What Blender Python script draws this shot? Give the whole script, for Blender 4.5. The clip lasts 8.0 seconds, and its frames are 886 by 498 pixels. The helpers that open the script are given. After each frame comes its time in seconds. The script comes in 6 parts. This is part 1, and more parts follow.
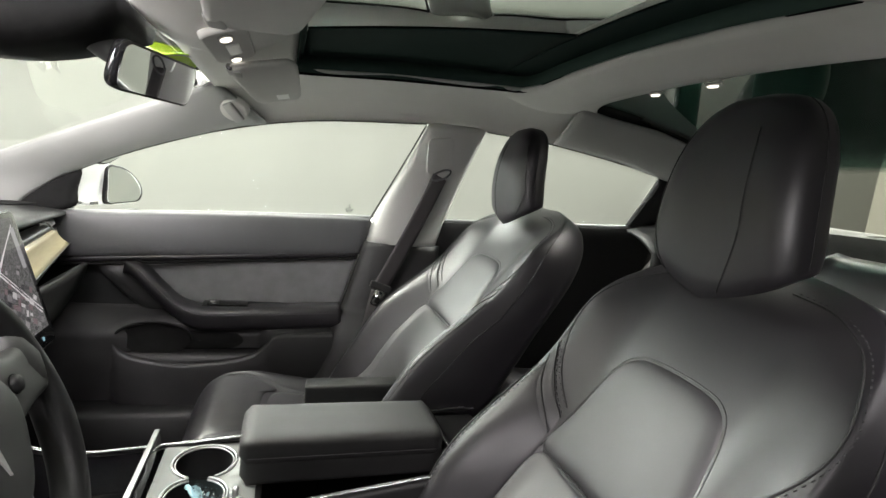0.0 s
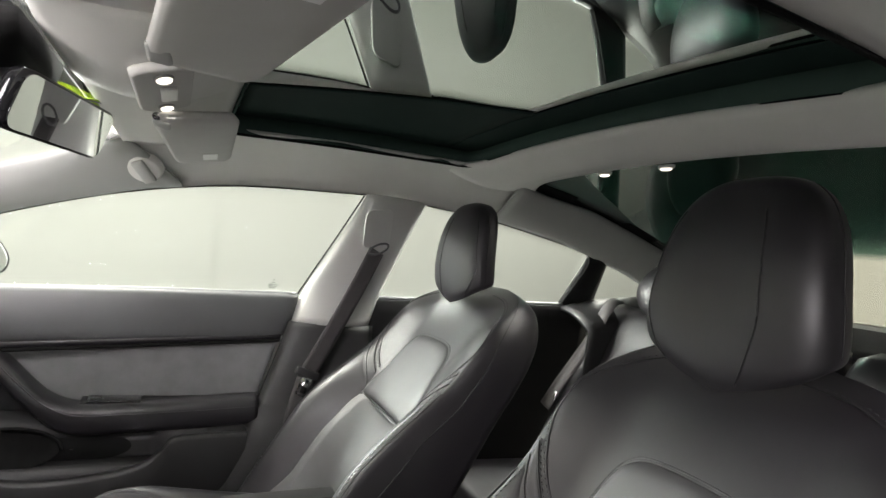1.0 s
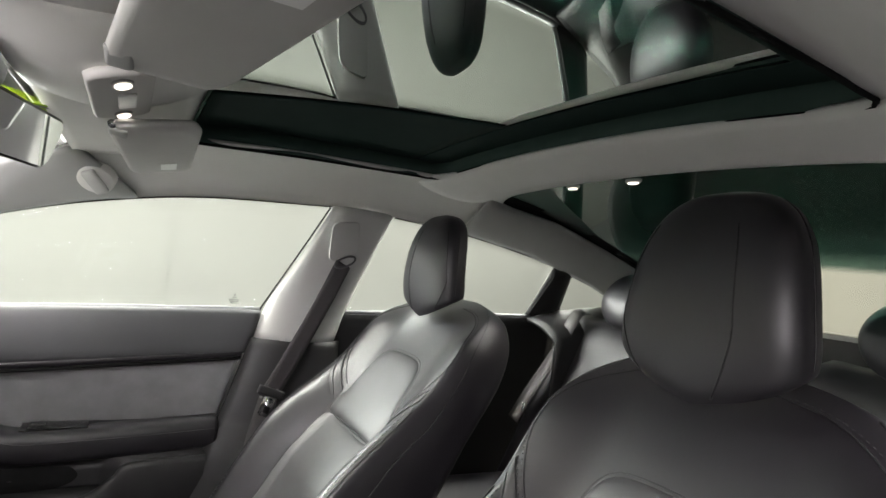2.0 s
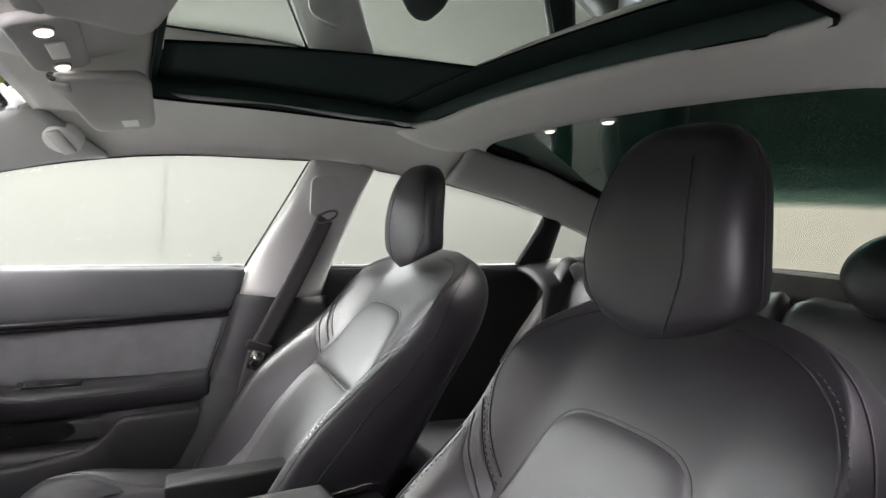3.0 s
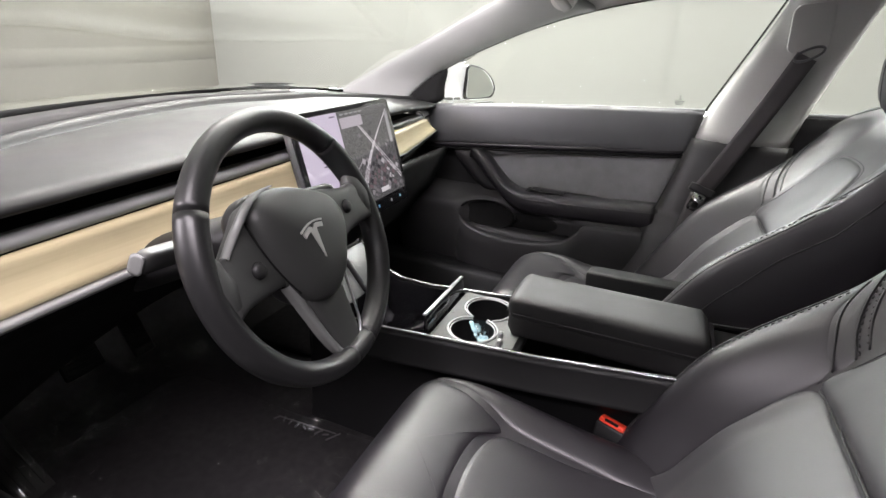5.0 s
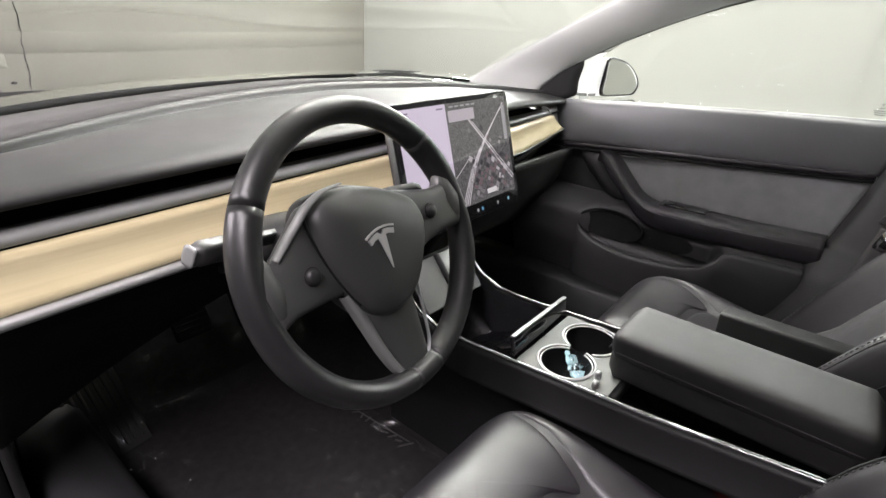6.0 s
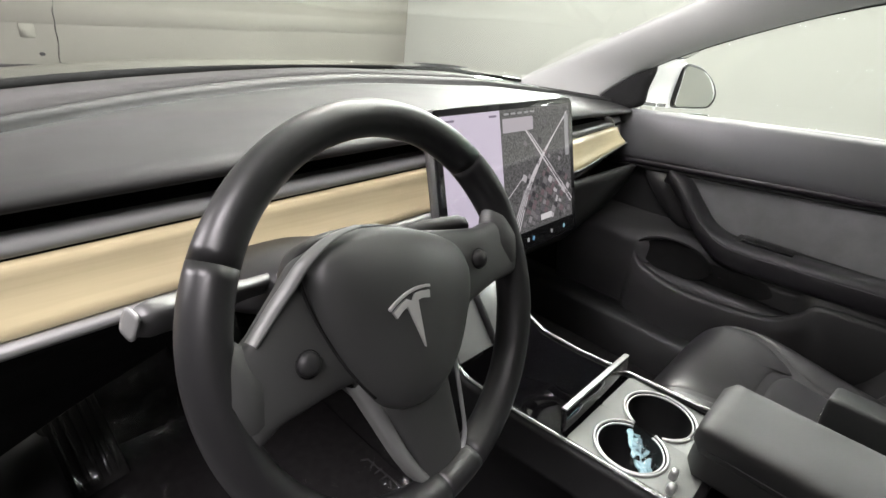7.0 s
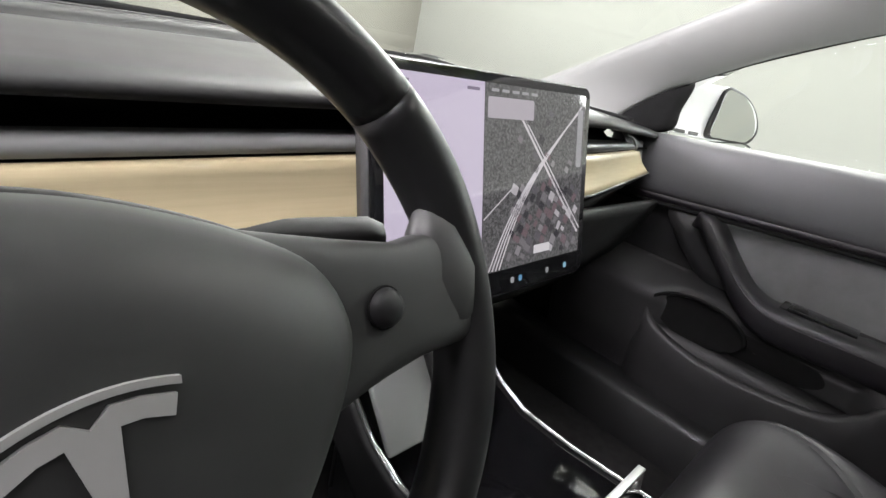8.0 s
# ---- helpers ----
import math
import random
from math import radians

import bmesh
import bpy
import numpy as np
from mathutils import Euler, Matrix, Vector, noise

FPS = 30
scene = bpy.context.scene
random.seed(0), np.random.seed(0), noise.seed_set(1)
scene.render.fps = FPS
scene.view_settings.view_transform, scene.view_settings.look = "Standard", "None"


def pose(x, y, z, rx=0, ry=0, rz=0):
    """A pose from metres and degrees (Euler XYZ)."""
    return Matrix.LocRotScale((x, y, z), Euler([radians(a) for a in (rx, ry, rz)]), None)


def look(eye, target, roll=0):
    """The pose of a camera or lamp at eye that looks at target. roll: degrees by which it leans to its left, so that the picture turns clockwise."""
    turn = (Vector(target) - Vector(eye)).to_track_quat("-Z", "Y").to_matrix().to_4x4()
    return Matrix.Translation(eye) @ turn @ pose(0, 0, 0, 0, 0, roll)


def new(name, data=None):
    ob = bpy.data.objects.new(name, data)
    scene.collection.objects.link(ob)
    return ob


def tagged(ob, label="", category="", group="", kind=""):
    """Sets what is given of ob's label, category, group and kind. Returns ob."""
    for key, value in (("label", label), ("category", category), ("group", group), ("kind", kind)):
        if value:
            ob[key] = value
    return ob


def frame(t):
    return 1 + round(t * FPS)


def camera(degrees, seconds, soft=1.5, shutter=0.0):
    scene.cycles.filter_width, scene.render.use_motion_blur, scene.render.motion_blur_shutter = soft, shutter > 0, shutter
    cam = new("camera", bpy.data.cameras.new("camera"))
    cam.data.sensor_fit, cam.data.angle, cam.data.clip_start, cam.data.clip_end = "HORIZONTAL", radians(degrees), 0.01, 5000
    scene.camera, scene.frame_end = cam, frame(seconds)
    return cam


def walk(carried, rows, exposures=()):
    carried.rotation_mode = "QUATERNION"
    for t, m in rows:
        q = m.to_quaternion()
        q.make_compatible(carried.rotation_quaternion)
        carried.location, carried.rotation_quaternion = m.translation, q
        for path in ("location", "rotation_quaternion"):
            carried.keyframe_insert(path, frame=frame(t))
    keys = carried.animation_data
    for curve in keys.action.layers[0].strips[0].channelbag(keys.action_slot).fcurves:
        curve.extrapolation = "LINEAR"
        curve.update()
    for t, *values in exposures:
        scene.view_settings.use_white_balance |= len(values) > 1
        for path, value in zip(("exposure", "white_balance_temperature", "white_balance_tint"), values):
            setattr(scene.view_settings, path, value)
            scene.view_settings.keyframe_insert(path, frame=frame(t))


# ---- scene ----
cam = camera(82.3, 8.0)
PATH = [
    (0, (-0.818, -0.211, 1.123), (1.061, -0.825, 0.818), 6.8),
    (0.5, (-0.754, -0.193, 1.12), (1.082, -0.977, 0.997), 7.8),
    (1, (-0.688, -0.159, 1.113), (1.082, -1.09, 1.141), 7.9),
    (1.5, (-0.665, -0.146, 1.116), (1.041, -1.183, 1.232), 7.6),
    (3, (-0.694, -0.21, 1.109), (1.007, -1.259, 1.025), 5.6),
    (3.5, (-0.741, -0.269, 1.1), (1.062, -1.078, 0.791), 4.7),
    (4, (-0.816, -0.315, 1.1), (1.091, -0.624, 0.584), 3.2),
    (4.5, (-0.888, -0.352, 1.103), (0.98, -0.128, 0.427), 2.7),
    (5, (-0.85, -0.375, 1.098), (0.86, 0.332, 0.34), 2.8),
    (5.2, (-0.811, -0.383, 1.087), (0.844, 0.448, 0.332), 2.9),
    (6.5, (-0.695, -0.331, 1.096), (0.675, 0.86, 0.258), 4.5),
    (7, (-0.615, -0.238, 1.08), (0.758, 0.95, 0.241), 6.7),
    (7.5, (-0.537, -0.168, 1.078), (0.884, 0.983, 0.268), 10.1),
    (8, (-0.397, -0.122, 0.982), (1.01, 1.1, 0.258), 12.7),
]
walk(cam, [(t, look(eye, target, roll)) for t, eye, target, roll in PATH],
     [(0.0, 0.18, 6750, 6), (0.5, 0.28, 6750, 7), (1.0, 0.32, 6750, 8), (1.5, 0.25, 6750, 8), (3.0, 0.34, 6500, 13), (3.5, 0.32, 6500, 13), (4.0, 0.31, 6500, 13),
      (4.5, 0.24, 6550, 13), (5.0, 0.13, 6600, 13), (6.5, 0.19, 6650, 10), (7.5, 0.09, 6650, 8), (8.0, 0.12, 6500, 10)])

# ---- light and surroundings ----
world = bpy.data.worlds.new("world")
scene.world = world
world.use_nodes = True
world.node_tree.nodes["Background"].inputs[0].default_value = (0.75, 0.8, 0.78, 1)
world.node_tree.nodes["Background"].inputs[1].default_value = 0.02
ROOM = dict(x0=-3.2, x1=2.0, y0=-4.6, y1=2.6, z1=2.9)


# all of these lamps stand out of view, added to light cabin and walls
def unseen_lamp(x, y, sx, sy, watts, tint, z=ROOM["z1"] - 0.03, lean=0.0, tip=0.0):
    data = bpy.data.lights.new("unseen_booth_lamp", "AREA")
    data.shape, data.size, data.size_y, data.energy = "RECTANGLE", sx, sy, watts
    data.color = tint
    ob = new("unseen_booth_lamp", data)
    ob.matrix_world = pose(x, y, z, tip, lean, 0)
    return tagged(ob, "unseen softbox lamp added to light the car and booth", "lamp", "booth lamps")


# unseen driver-side pair, added to brighten the headrest and the wheel
unseen_lamp(-1.5, 1.35, 0.45, 1.2, 34, (1.0, 0.94, 1.0), 1.45, -76)
unseen_lamp(-1.6, -0.35, 0.6, 1.7, 106, (1.0, 0.935, 1.0), 2.5, -30)
for ly, long, watts in ((-2.4, 1.9, 106), (0.85, 2.3, 122)):
    unseen_lamp(1.5, ly, 0.4, long, watts, (0.985, 1.0, 0.95))
# unseen row added ahead of the bonnet
unseen_lamp(1.2, 1.8, 1.3, 0.6, 88, (1.0, 0.985, 0.95))
# unseen strip and side lamp added to brighten the passenger seat
unseen_lamp(1.92, -0.24, 0.38, 0.95, 22, (0.96, 1.0, 0.98), 1.60, 76)
unseen_lamp(1.9, 1.3, 0.38, 0.9, 120, (0.95, 1.0, 0.98), 1.75, 76)


# the cabin's own small lamps: two map lamps ahead, two in the cross bar
def cabin_lamp(x, y, z, watts, cone):
    data = bpy.data.lights.new("cabin_lamp", "SPOT")
    data.energy, data.spot_size, data.spot_blend, data.shadow_soft_size = watts, radians(cone), 1.0, 0.02
    data.color = (1.0, 0.97, 0.93)
    ob = new("cabin_lamp", data)
    ob.matrix_world = look((x, y, z), (x * 2.5, y - 0.15, z - 0.7))
    return tagged(ob, "small white lamp bulb in the roof trim", "lamp", "cabin lamps")


for lx in (0.082, -0.070):
    cabin_lamp(lx, -0.134, 1.243, 2.5, 130)
for lx in (0.125, -0.03):
    cabin_lamp(lx, -0.952, 1.318, 3, 130)


# ---- materials ----
def material(name, colour, rough=0.5, metal=0.0, grain=0.0, grain_scale=900, mottle=0.0, mottle_scale=6.0,
             ior=1.5, sheen=0.0, coat=0.0, rough_var=0.0, pebble=False, second=None):
    """A surface with colour mottling at one scale and a bumped grain at a finer one."""
    m = bpy.data.materials.new(name)
    m.use_nodes = True
    nt = m.node_tree
    b = nt.nodes["Principled BSDF"]
    b.inputs["Base Color"].default_value = (*colour, 1)
    b.inputs["Roughness"].default_value = rough
    b.inputs["Metallic"].default_value = metal
    b.inputs["IOR"].default_value = ior
    b.inputs["Sheen Weight"].default_value = sheen
    b.inputs["Coat Weight"].default_value = coat
    tc = nt.nodes.new("ShaderNodeTexCoord")
    if mottle:
        n1 = nt.nodes.new("ShaderNodeTexNoise")
        n1.inputs["Scale"].default_value, n1.inputs["Detail"].default_value = mottle_scale, 6
        nt.links.new(tc.outputs["Object"], n1.inputs["Vector"])
        r = nt.nodes.new("ShaderNodeMix")
        r.data_type = "RGBA"
        lo = [max(0, c * (1 - mottle)) for c in colour]
        hi = [min(1, c * (1 + mottle)) for c in (second or colour)]
        r.inputs["A"].default_value, r.inputs["B"].default_value = (*lo, 1), (*hi, 1)
        nt.links.new(n1.outputs["Fac"], r.inputs["Factor"])
        nt.links.new(r.outputs["Result"], b.inputs["Base Color"])
    if rough_var:
        n2 = nt.nodes.new("ShaderNodeTexNoise")
        n2.inputs["Scale"].default_value, n2.inputs["Detail"].default_value = 11, 8
        nt.links.new(tc.outputs["Object"], n2.inputs["Vector"])
        mr = nt.nodes.new("ShaderNodeMapRange")
        mr.inputs["From Min"].default_value, mr.inputs["From Max"].default_value = 0.3, 0.7
        mr.inputs["To Min"].default_value, mr.inputs["To Max"].default_value = rough - rough_var, rough + rough_var
        nt.links.new(n2.outputs["Fac"], mr.inputs["Value"])
        nt.links.new(mr.outputs["Result"], b.inputs["Roughness"])
    if grain:
        if pebble:
            g = nt.nodes.new("ShaderNodeTexVoronoi")
            out = g.outputs["Distance"]
        else:
            g = nt.nodes.new("ShaderNodeTexNoise")
            g.inputs["Detail"].default_value = 4
            out = g.outputs["Fac"]
        g.inputs["Scale"].default_value = grain_scale
        nt.links.new(tc.outputs["Object"], g.inputs["Vector"])
        bump = nt.nodes.new("ShaderNodeBump")
        bump.inputs["Strength"].default_value, bump.inputs["Distance"].default_value = grain * 0.22, 0.0006
        nt.links.new(out, bump.inputs["Height"])
        nt.links.new(bump.outputs["Normal"], b.inputs["Normal"])
    return m


def glass(name, colour, rough=0.0, ior=1.45):
    m = bpy.data.materials.new(name)
    m.use_nodes = True
    b = m.node_tree.nodes["Principled BSDF"]
    b.inputs["Base Color"].default_value = (*colour, 1)
    b.inputs["Roughness"].default_value = rough
    b.inputs["IOR"].default_value = ior
    b.inputs["Transmission Weight"].default_value = 1
    return m


def glow(name, colour, strength):
    m = bpy.data.materials.new(name)
    m.use_nodes = True
    b = m.node_tree.nodes["Principled BSDF"]
    b.inputs["Base Color"].default_value = (0.02, 0.02, 0.02, 1)
    b.inputs["Roughness"].default_value = 0.05
    b.inputs["IOR"].default_value = 1.7
    b.inputs["Emission Color"].default_value = (*colour, 1)
    b.inputs["Emission Strength"].default_value = strength
    return m


LEATHER = material("black_leather", (0.0118, 0.0104, 0.0130), 0.42, grain=0.30, grain_scale=420, ior=1.62, rough_var=0.04)
# same leather, lightened to paint in the light on the back panels
LEATHER_LIT = material("lit_black_leather", (0.0178, 0.0164, 0.0190), 0.52, grain=0.25, grain_scale=420, ior=1.75, rough_var=0.04)
ARM_LEATHER = material("soft_armrest_leather", (0.027, 0.0266, 0.0272), 0.58, grain=0.35, grain_scale=420, ior=1.5, rough_var=0.04)
RIM_LEATHER = material("worn_rim_leather", (0.010, 0.010, 0.0105), 0.38, grain=0.3, grain_scale=450, mottle=0.4, mottle_scale=14, rough_var=0.03)
FRIT_AND_REFLECTION = material("black_border_and_reflection", (0.018, 0.032, 0.028), 0.75, ior=1.12, mottle=0.1, mottle_scale=20)
# colour of the added roof skirt, lightened to offset the shade it stands in
SKIRT_GREEN = material("lightened_skirt_green", (0.045, 0.072, 0.062), 0.8, ior=1.12, mottle=0.1, mottle_scale=20)
THREAD = material("grey_thread", (0.042, 0.040, 0.043), 0.8, grain=0.3, grain_scale=2500)
SEAM = material("seam_cord", (0.012, 0.012, 0.013), 0.6, grain=0.3, grain_scale=2000)
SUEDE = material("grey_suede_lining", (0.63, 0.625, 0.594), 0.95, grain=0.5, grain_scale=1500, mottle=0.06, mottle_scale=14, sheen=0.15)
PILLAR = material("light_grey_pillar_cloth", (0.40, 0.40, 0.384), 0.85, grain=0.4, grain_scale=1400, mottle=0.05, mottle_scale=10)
# the pillar cloth again, darkened to paint in shade on the windscreen pillars
PILLAR_SHADED = material("shaded_pillar_cloth", (0.33, 0.335, 0.322), 0.9, grain=0.4, grain_scale=1400, mottle=0.06, mottle_scale=10)
VISOR = material("visor_cloth", (0.52, 0.515, 0.492), 0.85, grain=0.35, grain_scale=1500, mottle=0.05, mottle_scale=18)
PLASTIC = material("black_grained_plastic", (0.011, 0.011, 0.0115), 0.50, ior=1.4, grain=0.5, grain_scale=450, mottle=0.2, mottle_scale=12, rough_var=0.04)
DOOR_PL = material("charcoal_door_plastic", (0.025, 0.0245, 0.0253), 0.50, ior=1.4, grain=0.5, grain_scale=450, mottle=0.2, mottle_scale=12, rough_var=0.04)
PLASTIC_SOFT = material("charcoal_soft_plastic", (0.077, 0.078, 0.081), 0.42, grain=0.4, grain_scale=450, mottle=0.15, mottle_scale=8, rough_var=0.04)
DASH_TOP = material("grey_dash_vinyl", (0.022, 0.022, 0.022), 0.48, ior=1.25, grain=0.4, grain_scale=450, mottle=0.12, mottle_scale=10, rough_var=0.04)
COWL = material("dark_cowl_cloth", (0.030, 0.029, 0.029), 0.9, ior=1.15, grain=0.5, grain_scale=600, mottle=0.15, mottle_scale=20)
ALCANTARA = material("dark_grey_door_cloth", (0.19, 0.191, 0.195), 0.9, grain=0.6, grain_scale=900, mottle=0.25, mottle_scale=25, sheen=0.2)
CARPET = material("black_carpet", (0.019, 0.018, 0.0186), 0.95, ior=1.15, grain=1.0, grain_scale=700, mottle=0.4, mottle_scale=60)
GLOSS = material("piano_black", (0.008, 0.008, 0.009), 0.06, coat=0.5, mottle=0.1, mottle_scale=30)
CHROME = material("satin_metal", (0.52, 0.52, 0.525), 0.18, metal=1.0, grain=0.05, grain_scale=300)
STALK = material("grey_satin_stalk", (0.05, 0.05, 0.05), 0.36, grain=0.1, grain_scale=700, mottle=0.1)
PAD = material("matt_black_pad", (0.034, 0.035, 0.034), 0.46, grain=0.12, grain_scale=1800, mottle=0.12, mottle_scale=14, rough_var=0.05)
BAND = material("satin_grey_band", (0.155, 0.158, 0.154), 0.42, metal=0.2, grain=0.1, grain_scale=700, mottle=0.08)
SILVER = material("silver_paint", (0.47, 0.47, 0.475), 0.34, metal=0.8, grain=0.1, grain_scale=600)
EMBLEM = material("pale_emblem_paint", (0.46, 0.46, 0.45), 0.32, metal=0.25, grain=0.05, grain_scale=600)
STRIP_GREY = material("satin_grey_strip", (0.24, 0.242, 0.24), 0.36, grain=0.1, grain_scale=600, mottle=0.05)
GREY_PL = material("grey_console_plastic", (0.14, 0.145, 0.14), 0.26, grain=0.2, grain_scale=900, mottle=0.08)
RUBBER = material("black_rubber", (0.009, 0.009, 0.009), 0.65, ior=1.3, grain=0.2, grain_scale=500, mottle=0.2)
WEBBING = material("seat_belt_webbing", (0.046, 0.042, 0.043), 0.65, grain=0.8, grain_scale=700, mottle=0.15, mottle_scale=40)
WHITE_PAINT = material("white_car_paint", (0.78, 0.79, 0.79), 0.18, coat=0.8, mottle=0.02)
RED = material("red_plastic", (0.75, 0.06, 0.03), 0.35, mottle=0.1, mottle_scale=50)
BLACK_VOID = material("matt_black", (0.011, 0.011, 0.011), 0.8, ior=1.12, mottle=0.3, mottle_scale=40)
LABEL = material("white_label", (0.82, 0.82, 0.8), 0.3, mottle=0.04, mottle_scale=60)
INK = material("grey_print", (0.3, 0.3, 0.3), 0.6)
LIME = material("lime_sticker", (0.42, 0.62, 0.02), 0.4, mottle=0.06, mottle_scale=30)
BLUE = material("blue_sticker", (0.02, 0.25, 0.6), 0.4, mottle=0.05)
MASK_BLUE = material("pale_blue_fabric", (0.38, 0.58, 0.66), 0.7, grain=0.5, grain_scale=900, mottle=0.15, mottle_scale=60)
MIRROR = material("mirror_silver", (0.9, 0.92, 0.91), 0.02, metal=1.0)
PANE = glass("clear_glass", (0.97, 0.99, 0.975), ior=1.3)


def clear_film():
    """Very thin clear film: mostly see-through, with bright creases."""
    m = bpy.data.materials.new("clear_plastic_film")
    m.use_nodes = True
    nt = m.node_tree
    tr, gl, mix = nt.nodes.new("ShaderNodeBsdfTransparent"), nt.nodes.new("ShaderNodeBsdfGlossy"), nt.nodes.new("ShaderNodeMixShader")
    gl.inputs["Roughness"].default_value = 0.08
    mix.inputs[0].default_value = 0.038
    nt.links.new(tr.outputs[0], mix.inputs[1])
    nt.links.new(gl.outputs[0], mix.inputs[2])
    nt.links.new(mix.outputs[0], nt.nodes["Material Output"].inputs["Surface"])
    return m


FILM = clear_film()
LAMP_ON = glow("lit_lamp_lens", (1.0, 0.92, 0.84), 1.7)
SCREEN_LIGHT = glow("screen_lavender", (0.60, 0.53, 0.67), 0.8)


def wood_trim():
    """Pale varnished oak with long fine grain across the dash."""
    m = material("pale_oak_trim", (0.4, 0.3, 0.18), 0.34, coat=1.0)
    nt = m.node_tree
    b = nt.nodes["Principled BSDF"]
    tc = nt.nodes.new("ShaderNodeTexCoord")
    mp = nt.nodes.new("ShaderNodeMapping")
    mp.inputs["Scale"].default_value = (3, 60, 90)
    n = nt.nodes.new("ShaderNodeTexNoise")
    n.inputs["Scale"].default_value, n.inputs["Detail"].default_value = 2.2, 7
    ramp = nt.nodes.new("ShaderNodeValToRGB")
    ramp.color_ramp.elements[0].position, ramp.color_ramp.elements[1].position = 0.3, 0.72
    ramp.color_ramp.elements[0].color, ramp.color_ramp.elements[1].color = (0.47, 0.40, 0.25, 1), (0.53, 0.455, 0.29, 1)
    nt.links.new(tc.outputs["Object"], mp.inputs["Vector"])
    nt.links.new(mp.outputs["Vector"], n.inputs["Vector"])
    nt.links.new(n.outputs["Fac"], ramp.inputs["Fac"])
    nt.links.new(ramp.outputs["Color"], b.inputs["Base Color"])
    return m


OAK = wood_trim()


def roof_glass_material(name, coat):
    """Dark green tinted pane; behind the last row the tint fades out towards the tail."""
    m = glass(name, (0.004, 0.012, 0.009), ior=1.5 + 3 * coat)
    nt = m.node_tree
    b = nt.nodes["Principled BSDF"]
    tc = nt.nodes.new("ShaderNodeTexCoord")
    sep = nt.nodes.new("ShaderNodeSeparateXYZ")
    mr = nt.nodes.new("ShaderNodeMapRange")
    mr.inputs["From Min"].default_value, mr.inputs["From Max"].default_value = -1.38, -1.68
    ramp = nt.nodes.new("ShaderNodeValToRGB")
    ramp.color_ramp.elements[0].position, ramp.color_ramp.elements[1].position = 0.0, 1.0
    ramp.color_ramp.elements[0].color, ramp.color_ramp.elements[1].color = (0.006, 0.018, 0.014, 1), (0.94, 0.96, 0.92, 1)
    for at, tint in ((0.55, (0.02, 0.05, 0.042, 1)), (0.84, (0.13, 0.22, 0.19, 1))):
        ramp.color_ramp.elements.new(at).color = tint
    nt.links.new(tc.outputs["Object"], sep.inputs["Vector"])
    nt.links.new(sep.outputs["Y"], mr.inputs["Value"])
    nt.links.new(mr.outputs["Result"], ramp.inputs["Fac"])
    nt.links.new(ramp.outputs["Color"], b.inputs["Base Color"])
    # heat-reflecting coat
    gl = nt.nodes.new("ShaderNodeBsdfGlossy")
    gl.inputs["Color"].default_value, gl.inputs["Roughness"].default_value = (0.86, 0.92, 0.88, 1), 0.0
    mix = nt.nodes.new("ShaderNodeMixShader")
    mix.inputs[0].default_value = coat
    nt.links.new(b.outputs[0], mix.inputs[1])
    nt.links.new(gl.outputs[0], mix.inputs[2])
    nt.links.new(mix.outputs[0], nt.nodes["Material Output"].inputs["Surface"])
    return m


ROOF_GLASS = roof_glass_material("tinted_roof_glass", 0.62)
TAIL_GLASS = roof_glass_material("tinted_tail_glass", 0.04)


def concrete():
    m = material("stained_concrete", (0.088, 0.084, 0.070), 0.8, grain=0.6, grain_scale=120, mottle=0.20, mottle_scale=1.6, second=(0.112, 0.107, 0.090))
    return m


CONCRETE = concrete()
WALL_WHITE = material("white_booth_wall", (0.262, 0.267, 0.243), 0.7, grain=0.2, grain_scale=200, mottle=0.03, mottle_scale=0.8)
WALL_CREAM = material("cream_booth_wall", (0.50, 0.475, 0.405), 0.7, grain=0.2, grain_scale=200, mottle=0.04, mottle_scale=0.8)
WALL_GREY = material("dark_grey_booth_wall", (0.04, 0.04, 0.042), 0.8, grain=0.2, grain_scale=200, mottle=0.05, mottle_scale=0.8)
FLOOR_GREY = material("grey_epoxy_floor", (0.06, 0.06, 0.059), 0.5, grain=0.2, grain_scale=80, mottle=0.1, mottle_scale=2)


# ---- building helpers ----
def part(name, bm, mat, parent=None, label="", smooth=True):
    """Links a bmesh as one mesh object, under a thing or a part where one is given."""
    me = bpy.data.meshes.new(name)
    for f in bm.faces:
        f.smooth = smooth
    bm.to_mesh(me)
    bm.free()
    me.materials.append(mat)
    ob = new(name, me)
    if parent is not None:
        ob.parent = parent
    if label:
        tagged(ob, label)
    return ob


def thing(name, at, label, category, group="", kind=""):
    ob = new(name)
    ob.empty_display_size = 0.05
    ob.matrix_world = Matrix.Translation(at)
    return tagged(ob, label, category, group, kind)


def grid(rows, wrap=False, cap=False):
    """A bmesh through rows of points, all rows equally long."""
    bm = bmesh.new()
    vs = [[bm.verts.new(p) for p in r] for r in rows]
    n = len(rows[0])
    for a, b in zip(vs, vs[1:]):
        for j in range(n if wrap else n - 1):
            k = (j + 1) % n
            bm.faces.new((a[j], a[k], b[k], b[j]))
    if cap:
        bm.faces.new(list(reversed(vs[0])))
        bm.faces.new(vs[-1])
    bmesh.ops.recalc_face_normals(bm, faces=bm.faces[:])
    return bm


